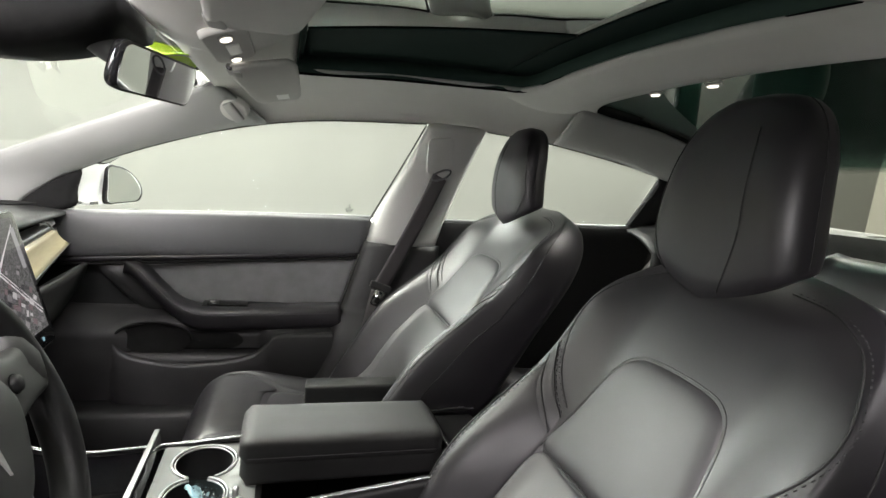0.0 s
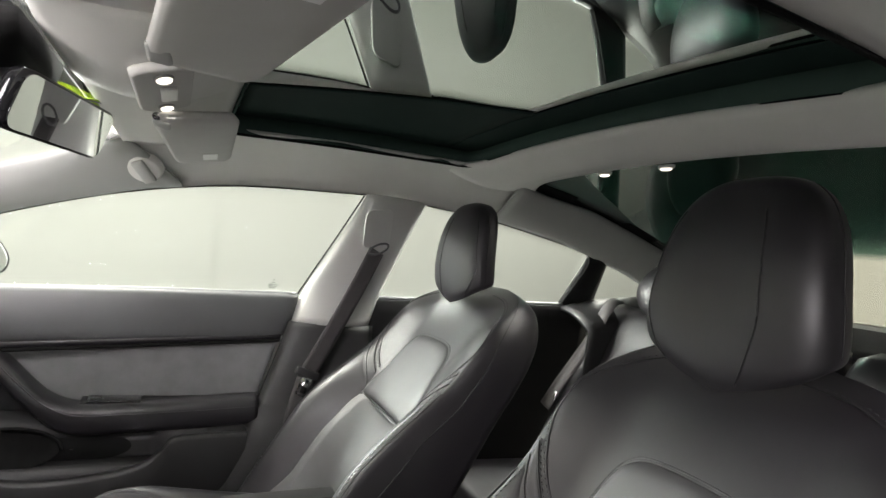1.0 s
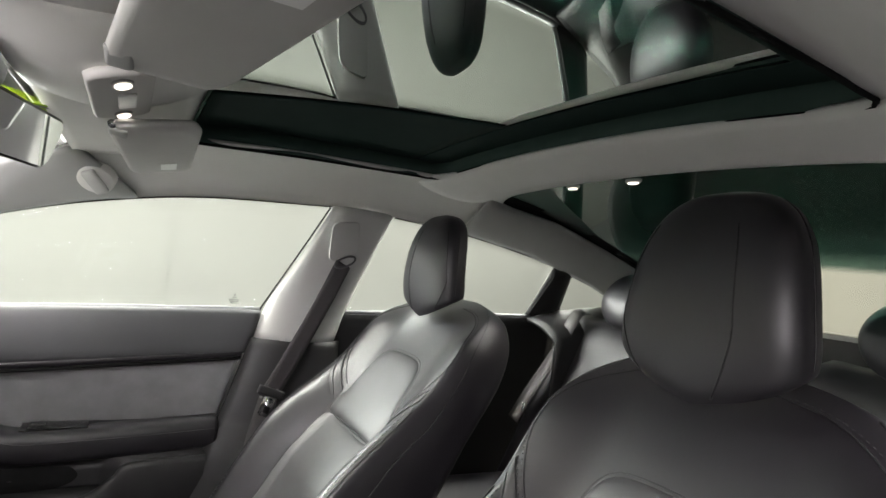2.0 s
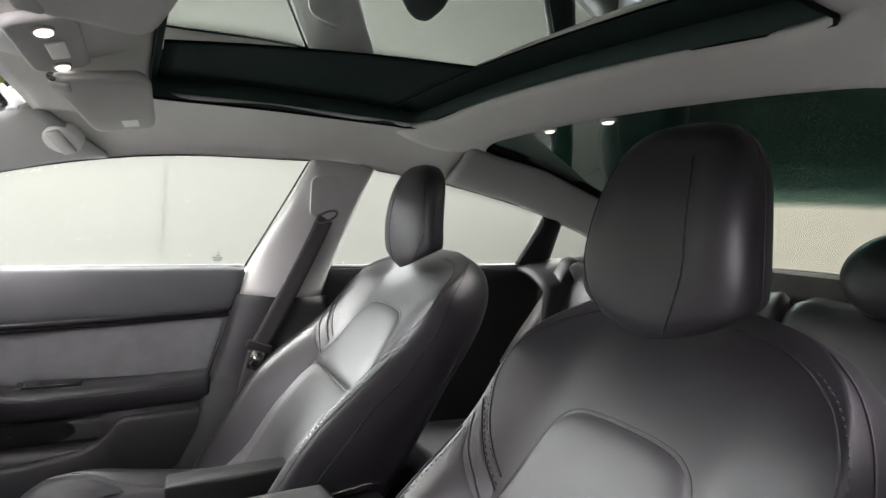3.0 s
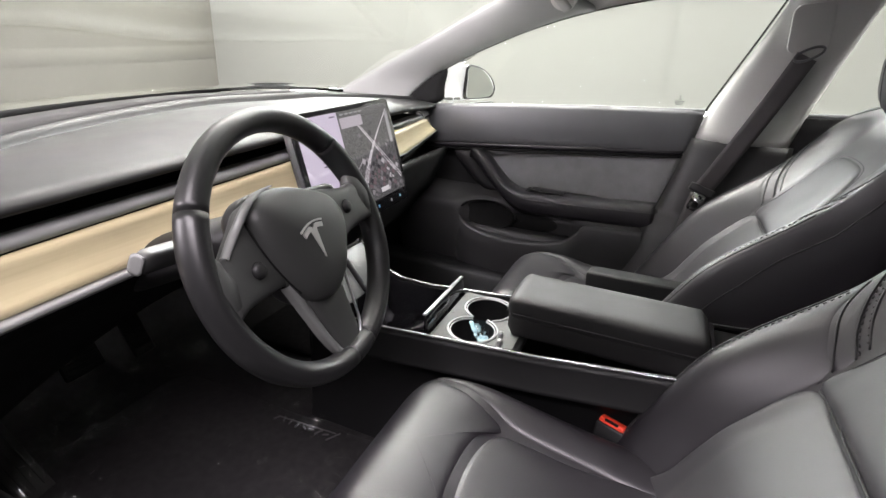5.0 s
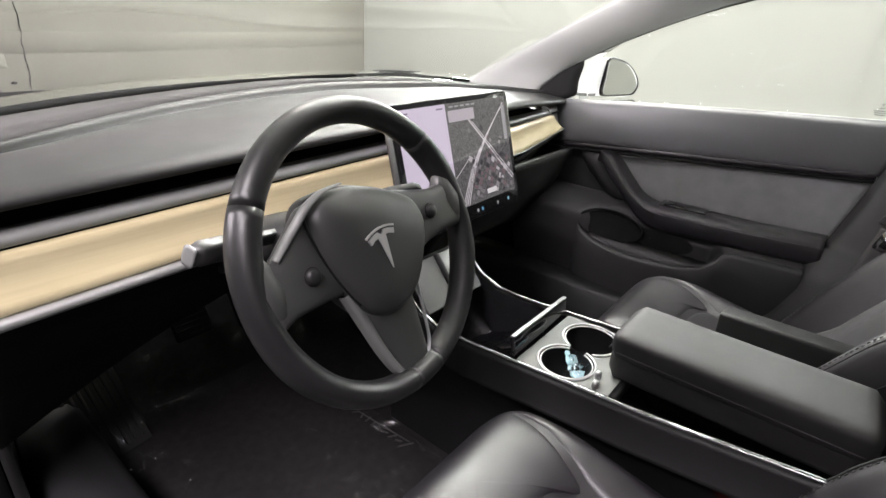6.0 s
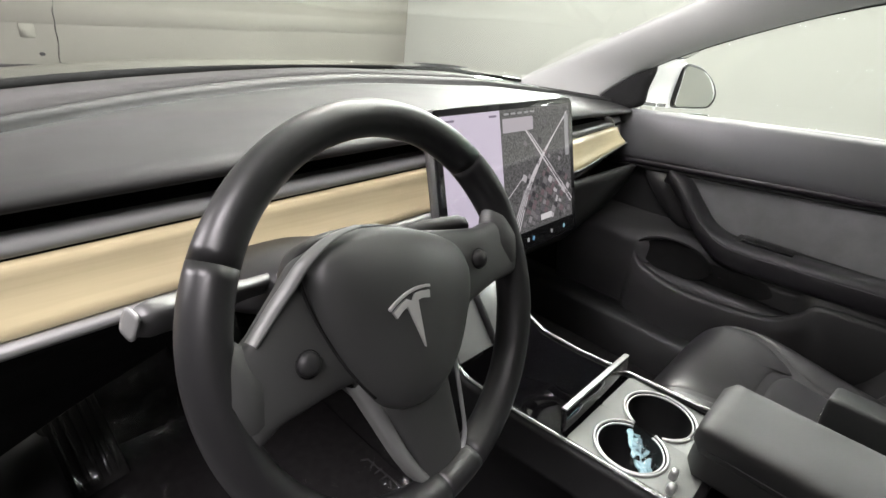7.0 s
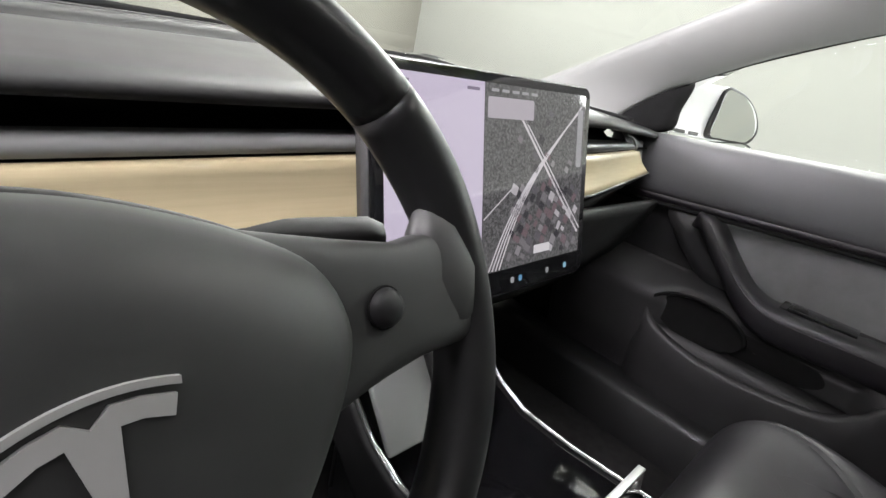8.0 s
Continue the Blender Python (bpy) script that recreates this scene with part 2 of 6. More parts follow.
def spline(pts, n, closed=False):
    """n points on a Catmull-Rom curve through pts, evenly by length."""
    P = [np.array(p, float) for p in pts]
    if closed:
        P = [P[-1]] + P + [P[0], P[1]]
    else:
        P = [2 * P[0] - P[1]] + P + [2 * P[-1] - P[-2]]
    out = []
    for i in range(1, len(P) - 2):
        a, b, c, d = P[i - 1:i + 3]
        for t in np.linspace(0, 1, 24, endpoint=False):
            out.append(0.5 * (2 * b + (c - a) * t + (2 * a - 5 * b + 4 * c - d) * t * t + (3 * b - a - 3 * c + d) * t ** 3))
    out.append(P[-2])
    out = np.array(out)
    s = np.concatenate([[0], np.cumsum(np.linalg.norm(np.diff(out, axis=0), axis=1))])
    q = np.linspace(0, s[-1], n + 1 if closed else n)
    r = np.stack([np.interp(q, s, out[:, k]) for k in range(out.shape[1])], 1)
    return r[:-1] if closed else r


def tube(pts, radius, segs=8, closed=False, flat=1.0, side=None):
    """A round (or flattened) bar along pts; radius may be a list."""
    P = np.array(pts, float)
    n = len(P)
    R = np.full(n, radius) if np.isscalar(radius) else np.array(radius)
    rows = []
    ref = np.array(side if side is not None else (0.0, 0.0, 1.0))
    for i in range(n):
        t = P[(i + 1) % n] - P[i - 1] if closed else P[min(i + 1, n - 1)] - P[max(i - 1, 0)]
        t = t / (np.linalg.norm(t) + 1e-9)
        a = np.cross(ref, t)
        if np.linalg.norm(a) < 1e-3:
            a = np.cross((1.0, 0.01, 0.0), t)
        a /= np.linalg.norm(a)
        b = np.cross(t, a)
        rows.append([P[i] + R[i] * (np.cos(w) * a + flat * np.sin(w) * b) for w in np.linspace(0, 2 * np.pi, segs, endpoint=False)])
    if closed:
        rows.append(rows[0])
    return grid(rows, wrap=True, cap=not closed)


def block(sx, sy, sz, bevel=0.004, segs=3, m=None, taper=None):
    """A bevelled box centred on the origin, or moved by m."""
    bm = bmesh.new()
    bmesh.ops.create_cube(bm, size=1, matrix=Matrix.Diagonal((sx, sy, sz, 1)))
    if taper:
        for v in bm.verts:
            if v.co.z > 0:
                v.co.x *= taper[0]
                v.co.y *= taper[1]
    if bevel:
        bmesh.ops.bevel(bm, geom=bm.edges[:], offset=bevel, segments=segs, affect="EDGES", profile=0.5)
    if m is not None:
        bm.transform(m)
    return bm


def lathe(profile, segs=40, m=None):
    """Turns (radius, height) pairs about z."""
    rows = [[(r * math.cos(w), r * math.sin(w), z) for w in np.linspace(0, 2 * math.pi, segs, endpoint=False)] for r, z in profile]
    bm = grid(rows, wrap=True)
    if m is not None:
        bm.transform(m)
    return bm


def slab(outline, thick, m=None, bevel=0.0, segs=2):
    """A plate of the given (x, y) outline, from z = 0 up to thick."""
    bm = bmesh.new()
    lo = [bm.verts.new((x, y, 0)) for x, y in outline]
    f = bm.faces.new(lo)
    r = bmesh.ops.extrude_face_region(bm, geom=[f])
    bmesh.ops.translate(bm, verts=[v for v in r["geom"] if isinstance(v, bmesh.types.BMVert)], vec=(0, 0, thick))
    bmesh.ops.recalc_face_normals(bm, faces=bm.faces[:])
    if bevel:
        top = [e for e in bm.edges if all(v.co.z > thick - 1e-6 for v in e.verts)]
        bmesh.ops.bevel(bm, geom=top, offset=bevel, segments=segs, affect="EDGES", profile=0.5)
    if m is not None:
        bm.transform(m)
    return bm


def rounded(w, h, r, n=6):
    """The outline of a rounded rectangle about the origin."""
    out = []
    for cx, cy, a0 in ((w / 2 - r, h / 2 - r, 0), (-w / 2 + r, h / 2 - r, 90), (-w / 2 + r, -h / 2 + r, 180), (w / 2 - r, -h / 2 + r, 270)):
        out += [(cx + r * math.cos(radians(a0 + 90 * i / n)), cy + r * math.sin(radians(a0 + 90 * i / n))) for i in range(n + 1)]
    return out


def join(*bms):
    out = bmesh.new()
    for b in bms:
        me = bpy.data.meshes.new("joined")
        b.to_mesh(me)
        b.free()
        out.from_mesh(me)
        bpy.data.meshes.remove(me)
    return out


def thicken(ob, t, offset=-1.0):
    s = ob.modifiers.new("thickness", "SOLIDIFY")
    s.thickness, s.offset = t, offset
    return ob


def smoothstep(a, b, x):
    t = np.clip((x - a) / (b - a), 0, 1)
    return t * t * (3 - 2 * t)


def place(xa, ya, za, at):
    """A matrix with the given axes and origin."""
    m = Matrix.Identity(4)
    for i, v in enumerate((xa, ya, za, at)):
        for k in range(3):
            m[k][i] = v[k]
    return m


def lettering(name, text, size, mat, m, parent, depth=0.0004):
    cu = bpy.data.curves.new(name, "FONT")
    cu.body, cu.size, cu.extrude, cu.align_x, cu.align_y = text, size, depth, "CENTER", "CENTER"
    ob = bpy.data.objects.new(name, cu)
    scene.collection.objects.link(ob)
    bpy.context.view_layer.update()
    me = bpy.data.meshes.new_from_object(ob.evaluated_get(bpy.context.evaluated_depsgraph_get()))
    bpy.data.objects.remove(ob)
    me.materials.clear()
    me.materials.append(mat)
    me.transform(m)
    out = new(name, me)
    out.parent = parent
    return out


# ---- the booth round the car ----
def booth():
    R = ROOM
    def wall(name, a, b, mat, label):
        bm = block(b[0] - a[0], b[1] - a[1], b[2] - a[2], 0, 1, Matrix.Translation([(p + q) / 2 for p, q in zip(a, b)]))
        return tagged(part(name, bm, mat, smooth=False), label, "wall", kind="structure")
    w = 0.15
    tagged(part("ground", block(60, 60, 0.2, 0, 1, Matrix.Translation((0, 0, -0.1))), FLOOR_GREY, smooth=False), "smooth grey epoxy floor of the photo booth", "floor", kind="structure")
    wall("wall_east", (R["x1"], R["y0"], 0.0), (R["x1"] + w, R["y1"], R["z1"]), WALL_WHITE, "plain white booth wall with a faint panel joint")
    wall("wall_west", (R["x0"] - w, R["y0"], 0.0), (R["x0"], R["y1"], R["z1"]), WALL_GREY, "plain dark grey booth wall")
    front = wall("wall_north", (R["x0"] - w, R["y1"], 0.0), (R["x1"] + w, R["y1"] + w, R["z1"]), CONCRETE, "stained grey concrete wall with cracks and form lines")
    wall("wall_south", (R["x0"] - w, R["y0"] - w, 0.0), (R["x1"] + w, R["y0"], R["z1"]), WALL_CREAM, "plain cream booth wall")
    tagged(part("ceiling", block(R["x1"] - R["x0"] + 0.3, R["y1"] - R["y0"] + 0.3, 0.12, 0, 1, Matrix.Translation(((R["x0"] + R["x1"]) / 2, (R["y0"] + R["y1"]) / 2, R["z1"] + 0.06))), WALL_WHITE, smooth=False),
           "plain white booth ceiling", "ceiling", kind="structure")
    # the raised form band across the concrete, its crack and a stuck sign
    part("form_band", block(2.3, 0.0016, 0.085, 0.0006, 2, Matrix.Translation((0.85, R["y1"] - 0.0008, 0.935)) @ pose(0, 0, 0, 0, -1.6, 0)), CONCRETE, front, "slightly raised lighter band of concrete")
    random.seed(5)
    pts = [(-0.022 + 0.006 * random.uniform(-1, 1) - 0.0012 * k, R["y1"] - 0.0005, 1.30 - 0.035 * k) for k in range(26)]
    part("crack", tube(pts, [0.0012 + 0.0016 * random.random() for _ in pts], 5), BLACK_VOID, front, "thin dark crack in the concrete")
    for x, z, r in ((-0.103, 0.744, 0.012), (0.45, 0.93, 0.006), (-0.36, 0.9, 0.008), (0.3, 0.62, 0.006)):
        part("pit", lathe([(0.0001, 0.0), (r, 0.0), (r * 0.6, 0.002), (0.0001, 0.002)], 9, place((1, 0, 0), (0, 0, 0.6), (0, -1, 0), (x, R["y1"] - 0.0005, z))), BLACK_VOID, front, "small dark pit in the concrete")
    part("patch", slab(rounded(0.055, 0.055, 0.004, 2), 0.0008, place((1, 0, 0), (0, 0, 1), (0, -1, 0), (-0.14, R["y1"], 0.835))), CONCRETE, front, "small square patch in the concrete")
    sign = thing("wall_sign", (-0.352, R["y1"], 0.745), "small white sign with a blue sticker on the concrete wall", "sign")
    m = place((1, 0, 0), (0, 0, 1), (0, -1, 0), (0, -0.001, 0))
    part("backing", slab(rounded(0.13, 0.2, 0.05, 6), 0.003, m), LABEL, sign)
    part("sticker", slab(rounded(0.075, 0.06, 0.028, 6), 0.002, place((1, 0, 0), (0, 0, 1), (0, -1, 0), (0, -0.0045, 0.02))), BLUE, sign, "round blue sticker")
    # joint between two panels of the side wall
    tagged(part("panel_joint", block(0.004, 0.006, R["z1"], 0, 1, Matrix.Translation((R["x1"] - 0.001, -0.331, R["z1"] / 2))), material("joint_filler", (0.250, 0.255, 0.232), 0.7), smooth=False),
           "thin grey joint line in the white wall", "trim", kind="structure")


booth()

# ---- the car's shell ----
BELT = [(0.70, 0.43, 0.892), (0.70, 0.12, 0.917), (0.70, -0.127, 0.934), (0.70, -0.46, 0.952), (0.697, -0.70, 0.962), (0.686, -1.37, 0.997), (0.68, -1.52, 1.03)]
WINDOW_TOP = [(0.69, 0.41, 0.90), (0.683, 0.30, 1.0), (0.654, 0.136, 1.089), (0.63, -0.061, 1.163), (0.613, -0.283, 1.215), (0.601, -0.591, 1.248), (0.601, -0.767, 1.249), (0.604, -0.981, 1.241), (0.614, -1.252, 1.212), (0.624, -1.43, 1.178), (0.64, -1.62, 1.135), (0.655, -1.78, 1.085)]
ROOF_EDGE = [(0.455, -0.20, 1.295), (0.455, -0.256, 1.305), (0.455, -0.459, 1.326), (0.455, -0.72, 1.343), (0.452, -0.80, 1.347)]
REAR_EDGE = [(0.47, -0.98, 1.337), (0.50, -1.10, 1.328), (0.50, -1.292, 1.312), (0.50, -1.529, 1.256), (0.50, -1.685, 1.214), (0.51, -1.90, 1.14), (0.52, -2.02, 1.09)]
SCREEN_EDGE = [(0.625, 0.66, 0.925), (0.60, 0.485, 1.01), (0.58, 0.335, 1.085), (0.56, 0.18, 1.16), (0.525, 0.0, 1.243), (0.50, -0.045, 1.257)]


def belt(y):
    b = sorted(BELT, key=lambda p: p[1])
    return [float(np.interp(y, [p[1] for p in b], [p[k] for p in b])) for k in (0, 2)]


def window_top(y):
    b = sorted(WINDOW_TOP, key=lambda p: p[1])
    return [float(np.interp(y, [p[1] for p in b], [p[k] for p in b])) for k in (0, 2)]


def bulged(a, b, bulge, n=12, inward=(-0.6, 0.0, -0.8)):
    """Points from a to b, bowed inwards into the cabin."""
    a, b, w = np.array(a), np.array(b), np.array(inward)
    return [tuple(a + (b - a) * t + w * bulge * (4 * t * (1 - t)) ** 0.6) for t in np.linspace(0, 1, n)]


def mirrored(bm):
    for v in bm.verts:
        v.co.x = -v.co.x
    bmesh.ops.reverse_faces(bm, faces=bm.faces[:])
    return bm


def a_pillar():
    up = spline(SCREEN_EDGE, 30)
    lo = spline([(0.683, 0.43, 0.89), (0.683, 0.375, 0.947), (0.683, 0.29, 1.01), (0.656, 0.136, 1.087), (0.632, -0.061, 1.161), (0.62, -0.16, 1.188)], 30)
    rows = [bulged(l, u, 0.016, 12, (-0.8, -0.3, -0.3)) for u, l in zip(up, lo)]
    ob = part("a_pillar_trim", grid(rows), PILLAR_SHADED)
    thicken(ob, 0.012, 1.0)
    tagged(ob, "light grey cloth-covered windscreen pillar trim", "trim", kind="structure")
    # round cap where the pillar meets the roof lining, with its raised bar
    n = Vector((-0.72, 0.1, -0.68)).normalized()
    xa = Vector((0, 1, 0)).cross(n).normalized()
    ya = n.cross(xa)
    cap = thing("coat_hook", (0.552, -0.085, 1.206), "round grey fold-away coat hook in the roof lining", "hook")
    part("cap", lathe([(0.0001, 0.004), (0.028, 0.004), (0.032, 0.001), (0.034, -0.016)], 32, place(xa, ya, n, (0, 0, 0))), VISOR, cap)
    part("bar", block(0.056, 0.026, 0.012, 0.005, 3, place(xa, ya, n, n * 0.007) @ pose(0, 0, 0, 0, 0, 35)), PILLAR, cap)


def roof_lining():
    bms = []
    for sgn in (1, -1):
        y = np.linspace(-0.02, -1.02, 40)
        edge = sorted(ROOF_EDGE + [(0.455, 0.0, 1.262), (0.47, -1.02, 1.337)], key=lambda p: p[1])
        rows = []
        for v in y:
            wx, wz = window_top(v)
            ex, ez = [float(np.interp(v, [p[1] for p in edge], [p[k] for p in edge])) for k in (0, 2)]
            rows.append(bulged((wx, v, wz), (ex, v, ez + 0.004), -0.022, 14))
        b = grid(rows)
        bms.append(b if sgn > 0 else mirrored(b))
    # front header, from the windscreen's top edge to the glass
    rows = []
    for x in np.linspace(-0.52, 0.52, 41):
        c = 1 - (x / 0.52) ** 2
        rows.append([(x, -0.045 + 0.025 * c - (0.175 + 0.025 * c) * t, 1.25 + 0.034 * c + (0.052 - 0.006 * c) * t ** 0.9 - 0.012 * math.sin(math.pi * t)) for t in np.linspace(0, 1, 12)])
    bms.append(grid(rows))
    # cross bar over the front seats
    rows = []
    for x in np.linspace(-0.50, 0.50, 41):
        c = 1 - (x / 0.5) ** 2
        fl = 0.055 * max(0, (abs(x) - 0.36) / 0.14) ** 2
        prof = []
        for t in np.linspace(0, 1, 14):
            yy = -0.808 + fl - (0.195 + 2 * fl) * t
            zz = 1.347 + 0.026 * c - 0.014 * t - 0.024 * math.sin(math.pi * min(1, t * 1.15)) ** 0.8
            prof.append((x, yy, zz))
        rows.append(prof)
    bms.append(grid(rows))
    ob = part("ceiling_lining", join(*bms), SUEDE)
    thicken(ob, 0.01, 1.0)
    tagged(ob, "grey suede-like roof lining round the glass roof", "ceiling", kind="structure")
    # rear side rail and rear pillar lining
    for sgn, nm in ((1, "rear_pillar_trim"), (-1, "rear_pillar_trim")):
        rows = []
        e = sorted(REAR_EDGE, key=lambda p: p[1])
        for v in np.linspace(-0.99, -1.98, 36):
            wx, wz = window_top(max(v, -1.78))
            wz -= 0.12 * max(0, -1.78 - v)
            ex, ez = [float(np.interp(v, [p[1] for p in e], [p[k] for p in e])) for k in (0, 2)]
            rows.append(bulged((wx, v, wz), (ex, v, ez), 0.006, 12))
        b = grid(rows)
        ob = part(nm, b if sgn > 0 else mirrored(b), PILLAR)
        thicken(ob, 0.01, 1.0)
        tagged(ob, "light grey rear pillar and roof rail trim", "trim", kind="structure")


FRONT_CURVE = np.polyfit([-0.90, -0.72, -0.459, -0.256, -0.10], [1.391, 1.384, 1.369, 1.348, 1.323], 2)
REAR_CURVE = np.polyfit([-2.15, -1.90, -1.685, -1.529, -1.292, -1.10, -0.90], [1.035, 1.137, 1.216, 1.26, 1.318, 1.338, 1.352], 3)


def roof_glass():
    def pane(name, y0, y1, half, zf, label, mat, crown):
        rows = []
        for t in np.linspace(0, 1, 26):
            y = y0 + (y1 - y0) * t
            rows.append([(x, y, zf(y) + crown * (1 - (x / half) ** 2)) for x in np.linspace(-half, half, 25)])
        bm = grid(rows)
        ob = part(name, bm, mat)
        thicken(ob, 0.005, 1.0)
        return tagged(ob, label, "glass roof", kind="structure")
    def zfront(y):
        return float(np.polyval(FRONT_CURVE, y))
    def zrear(y):
        return float(np.polyval(REAR_CURVE, y))
    def dark_border(name, y0, y1, x0, x1, half, zf, parent, x0_front=None):
        rows = []
        for t in np.linspace(0, 1, 22):
            y, xi = y0 + (y1 - y0) * t, x0 if x0_front is None else x0_front + (x0 - x0_front) * t
            rows.append([(x, y, zf(y) + 0.024 * (1 - (x / half) ** 2) - 0.0015) for x in np.linspace(xi, x1, 22)])
        thicken(part(name, grid(rows), FRIT_AND_REFLECTION, parent, "black printed border of the glass, with dark reflection painted in"), 0.0006, -1.0)
    front = pane("roof_glass_front", -0.14, -0.86, 0.50, zfront, "dark green tinted glass roof over the front seats", ROOF_GLASS, 0.024)
    # passenger border runs far inward: the inner part paints a dark reflection
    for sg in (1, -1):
        dark_border("border_and_dark_reflection", -0.237, -0.733, 0.10 if sg > 0 else -0.39, sg * 0.49, 0.50, zfront, front, 0.25 if sg > 0 else -0.39)
    dark_border("border_and_dark_reflection", -0.735, -0.855, -0.49, 0.49, 0.50, zfront, front)
    dark_border("border_and_dark_reflection", -0.145, -0.235, -0.49, 0.49, 0.50, zfront, front)
    pane("roof_glass_rear", -0.93, -2.14, 0.54, zrear, "tinted rear glass fading from dark green to clear", TAIL_GLASS, 0.03)
    # black rubber edge along the front opening
    pts = [(-0.44, -0.225, 1.302), (-0.455, -0.26, 1.307), (-0.455, -0.459, 1.326), (-0.455, -0.72, 1.345), (-0.44, -0.80, 1.351), (-0.30, -0.812, 1.366), (0, -0.814, 1.376), (0.30, -0.812, 1.366),
           (0.44, -0.80, 1.351), (0.455, -0.72, 1.345), (0.455, -0.459, 1.326), (0.455, -0.26, 1.307), (0.44, -0.225, 1.302)]
    tagged(part("roof_seal", tube(spline(pts, 90), 0.003, 6), BLACK_VOID), "thin black rubber seal round the glass roof", "trim", kind="structure")
    # added skirt that closes the gap between lining and glass
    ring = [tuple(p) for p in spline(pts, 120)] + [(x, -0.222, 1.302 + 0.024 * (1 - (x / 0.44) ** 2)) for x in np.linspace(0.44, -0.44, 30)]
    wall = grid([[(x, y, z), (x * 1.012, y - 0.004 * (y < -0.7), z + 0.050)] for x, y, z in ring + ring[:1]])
    skirt = part("added_roof_skirt", wall, SKIRT_GREEN)
    thicken(skirt, 0.003, 0.0)
    tagged(skirt, "added dark green skirt between roof lining and glass", "trim", kind="structure")


def roof_skin():
    """Outer roof frame round the glass, black inside, so that no daylight leaks past the lining."""
    bms = []
    for sg in (1, -1):
        rows = []
        for y in np.linspace(0.02, -2.0, 50):
            wx, wz = window_top(max(y, -1.78))
            zi = float(np.interp(y, [-2.0, -1.685, -1.292, -1.0, -0.72, -0.256, 0.02], [1.11, 1.232, 1.332, 1.36, 1.366, 1.328, 1.285]))
            rows.append([(sg * x, y, z) for x, z in ((0.462, zi), (0.50, zi - 0.004), (0.56, zi - 0.030), (wx + 0.035, wz + 0.028), (wx + 0.040, wz + 0.014))])
        bms.append(grid(rows))
    rows = [[(x, -0.06 + 0.025 * (1 - (x / 0.55) ** 2) - 0.18 * t, 1.272 + 0.034 * (1 - (x / 0.55) ** 2) + 0.055 * t) for t in np.linspace(0, 1, 5)] for x in np.linspace(-0.55, 0.55, 15)]
    bms.append(grid(rows))
    ob = part("roof_frame", join(*bms), BLACK_VOID)
    thicken(ob, 0.006, 0.0)
    tagged(ob, "black inner roof frame round the glass", "car body", kind="structure")


def far_side():
    """The driver's side behind and ahead of the open door closes the cabin."""
    rows = []
    for y in np.linspace(-0.60, -2.05, 24):
        bx, bz = belt(max(y, -1.52))
        rows.append([(-0.66 - (bx - 0.66) * t, y, 0.22 + (bz - 0.22) * t) for t in np.linspace(0, 1, 8)])
    ob = part("rear_side_panel", grid(rows), PLASTIC)
    thicken(ob, 0.03, 1.0)
    tagged(ob, "black rear driver-side door panel", "car door", kind="structure")
    rows = [[(-0.60 - 0.08 * t, y0 + 0.05 * t, 1.25 - 0.40 * t) for y0 in np.linspace(-0.60, -0.76, 4)] for t in np.linspace(0, 1, 8)]
    ob = part("far_b_pillar_trim", grid(rows), PILLAR)
    thicken(ob, 0.03, 1.0)
    tagged(ob, "light grey driver-side door pillar trim", "trim", kind="structure")
    rows = []
    for y in np.linspace(-0.74, -1.42, 12):
        bx, bz = belt(y)
        tx, tz = window_top(y)
        rows.append([(-bx - (tx - bx) * t, y, bz + (tz - bz) * t) for t in np.linspace(0, 1, 5)])
    ob = part("window_4", grid(rows), PANE)
    thicken(ob, 0.004, 1.0)
    ob.visible_shadow = False
    tagged(ob, "clear closed rear driver-side window", "window", kind="structure")
    rows = [[(-0.64 - 0.02 * t, -1.42 - 0.5 * u, 0.98 + (0.22 - 0.08 * u) * t) for u in np.linspace(0, 1, 5)] for t in np.linspace(0, 1, 4)]
    ob = part("far_rear_pillar", grid(rows), PLASTIC)
    thicken(ob, 0.02, 1.0)
    tagged(ob, "black rear driver-side pillar", "trim", kind="structure")
    rows = [[(-0.70, 0.42 + 0.5 * u, 0.22 + 0.66 * t) for u in np.linspace(0, 1, 4)] for t in np.linspace(0, 1, 4)]
    ob = part("front_side_panel", grid(rows), PLASTIC)
    thicken(ob, 0.03, 1.0)
    tagged(ob, "black footwell side panel by the driver's door", "trim", kind="structure")


def windscreen():
    rows = []
    for t in np.linspace(0, 1, 14):
        row = []
        for u in np.linspace(-1, 1, 21):
            half = 0.74 - 0.16 * t
            x = half * u
            c = 1 - min(1.0, abs(x) / 0.52) ** 2
            yb = 0.80 - 0.31 * x * x - 0.10 * abs(u) ** 3 * (1 - t)
            yt = -0.055 + 0.025 * c
            zt = 0.357 * (1 - (1 - t) ** 1.3)
            row.append((x, yb + (yt - yb) * t, 0.93 + zt - (0.20 * t * (1 - t) + 0.032 * t) * u * u))
        rows.append(row)
    ob = part("windscreen", grid(rows), PANE)
    thicken(ob, 0.004, 1.0)
    ob.visible_shadow = False
    tagged(ob, "clear raked windscreen glass", "window", kind="structure")


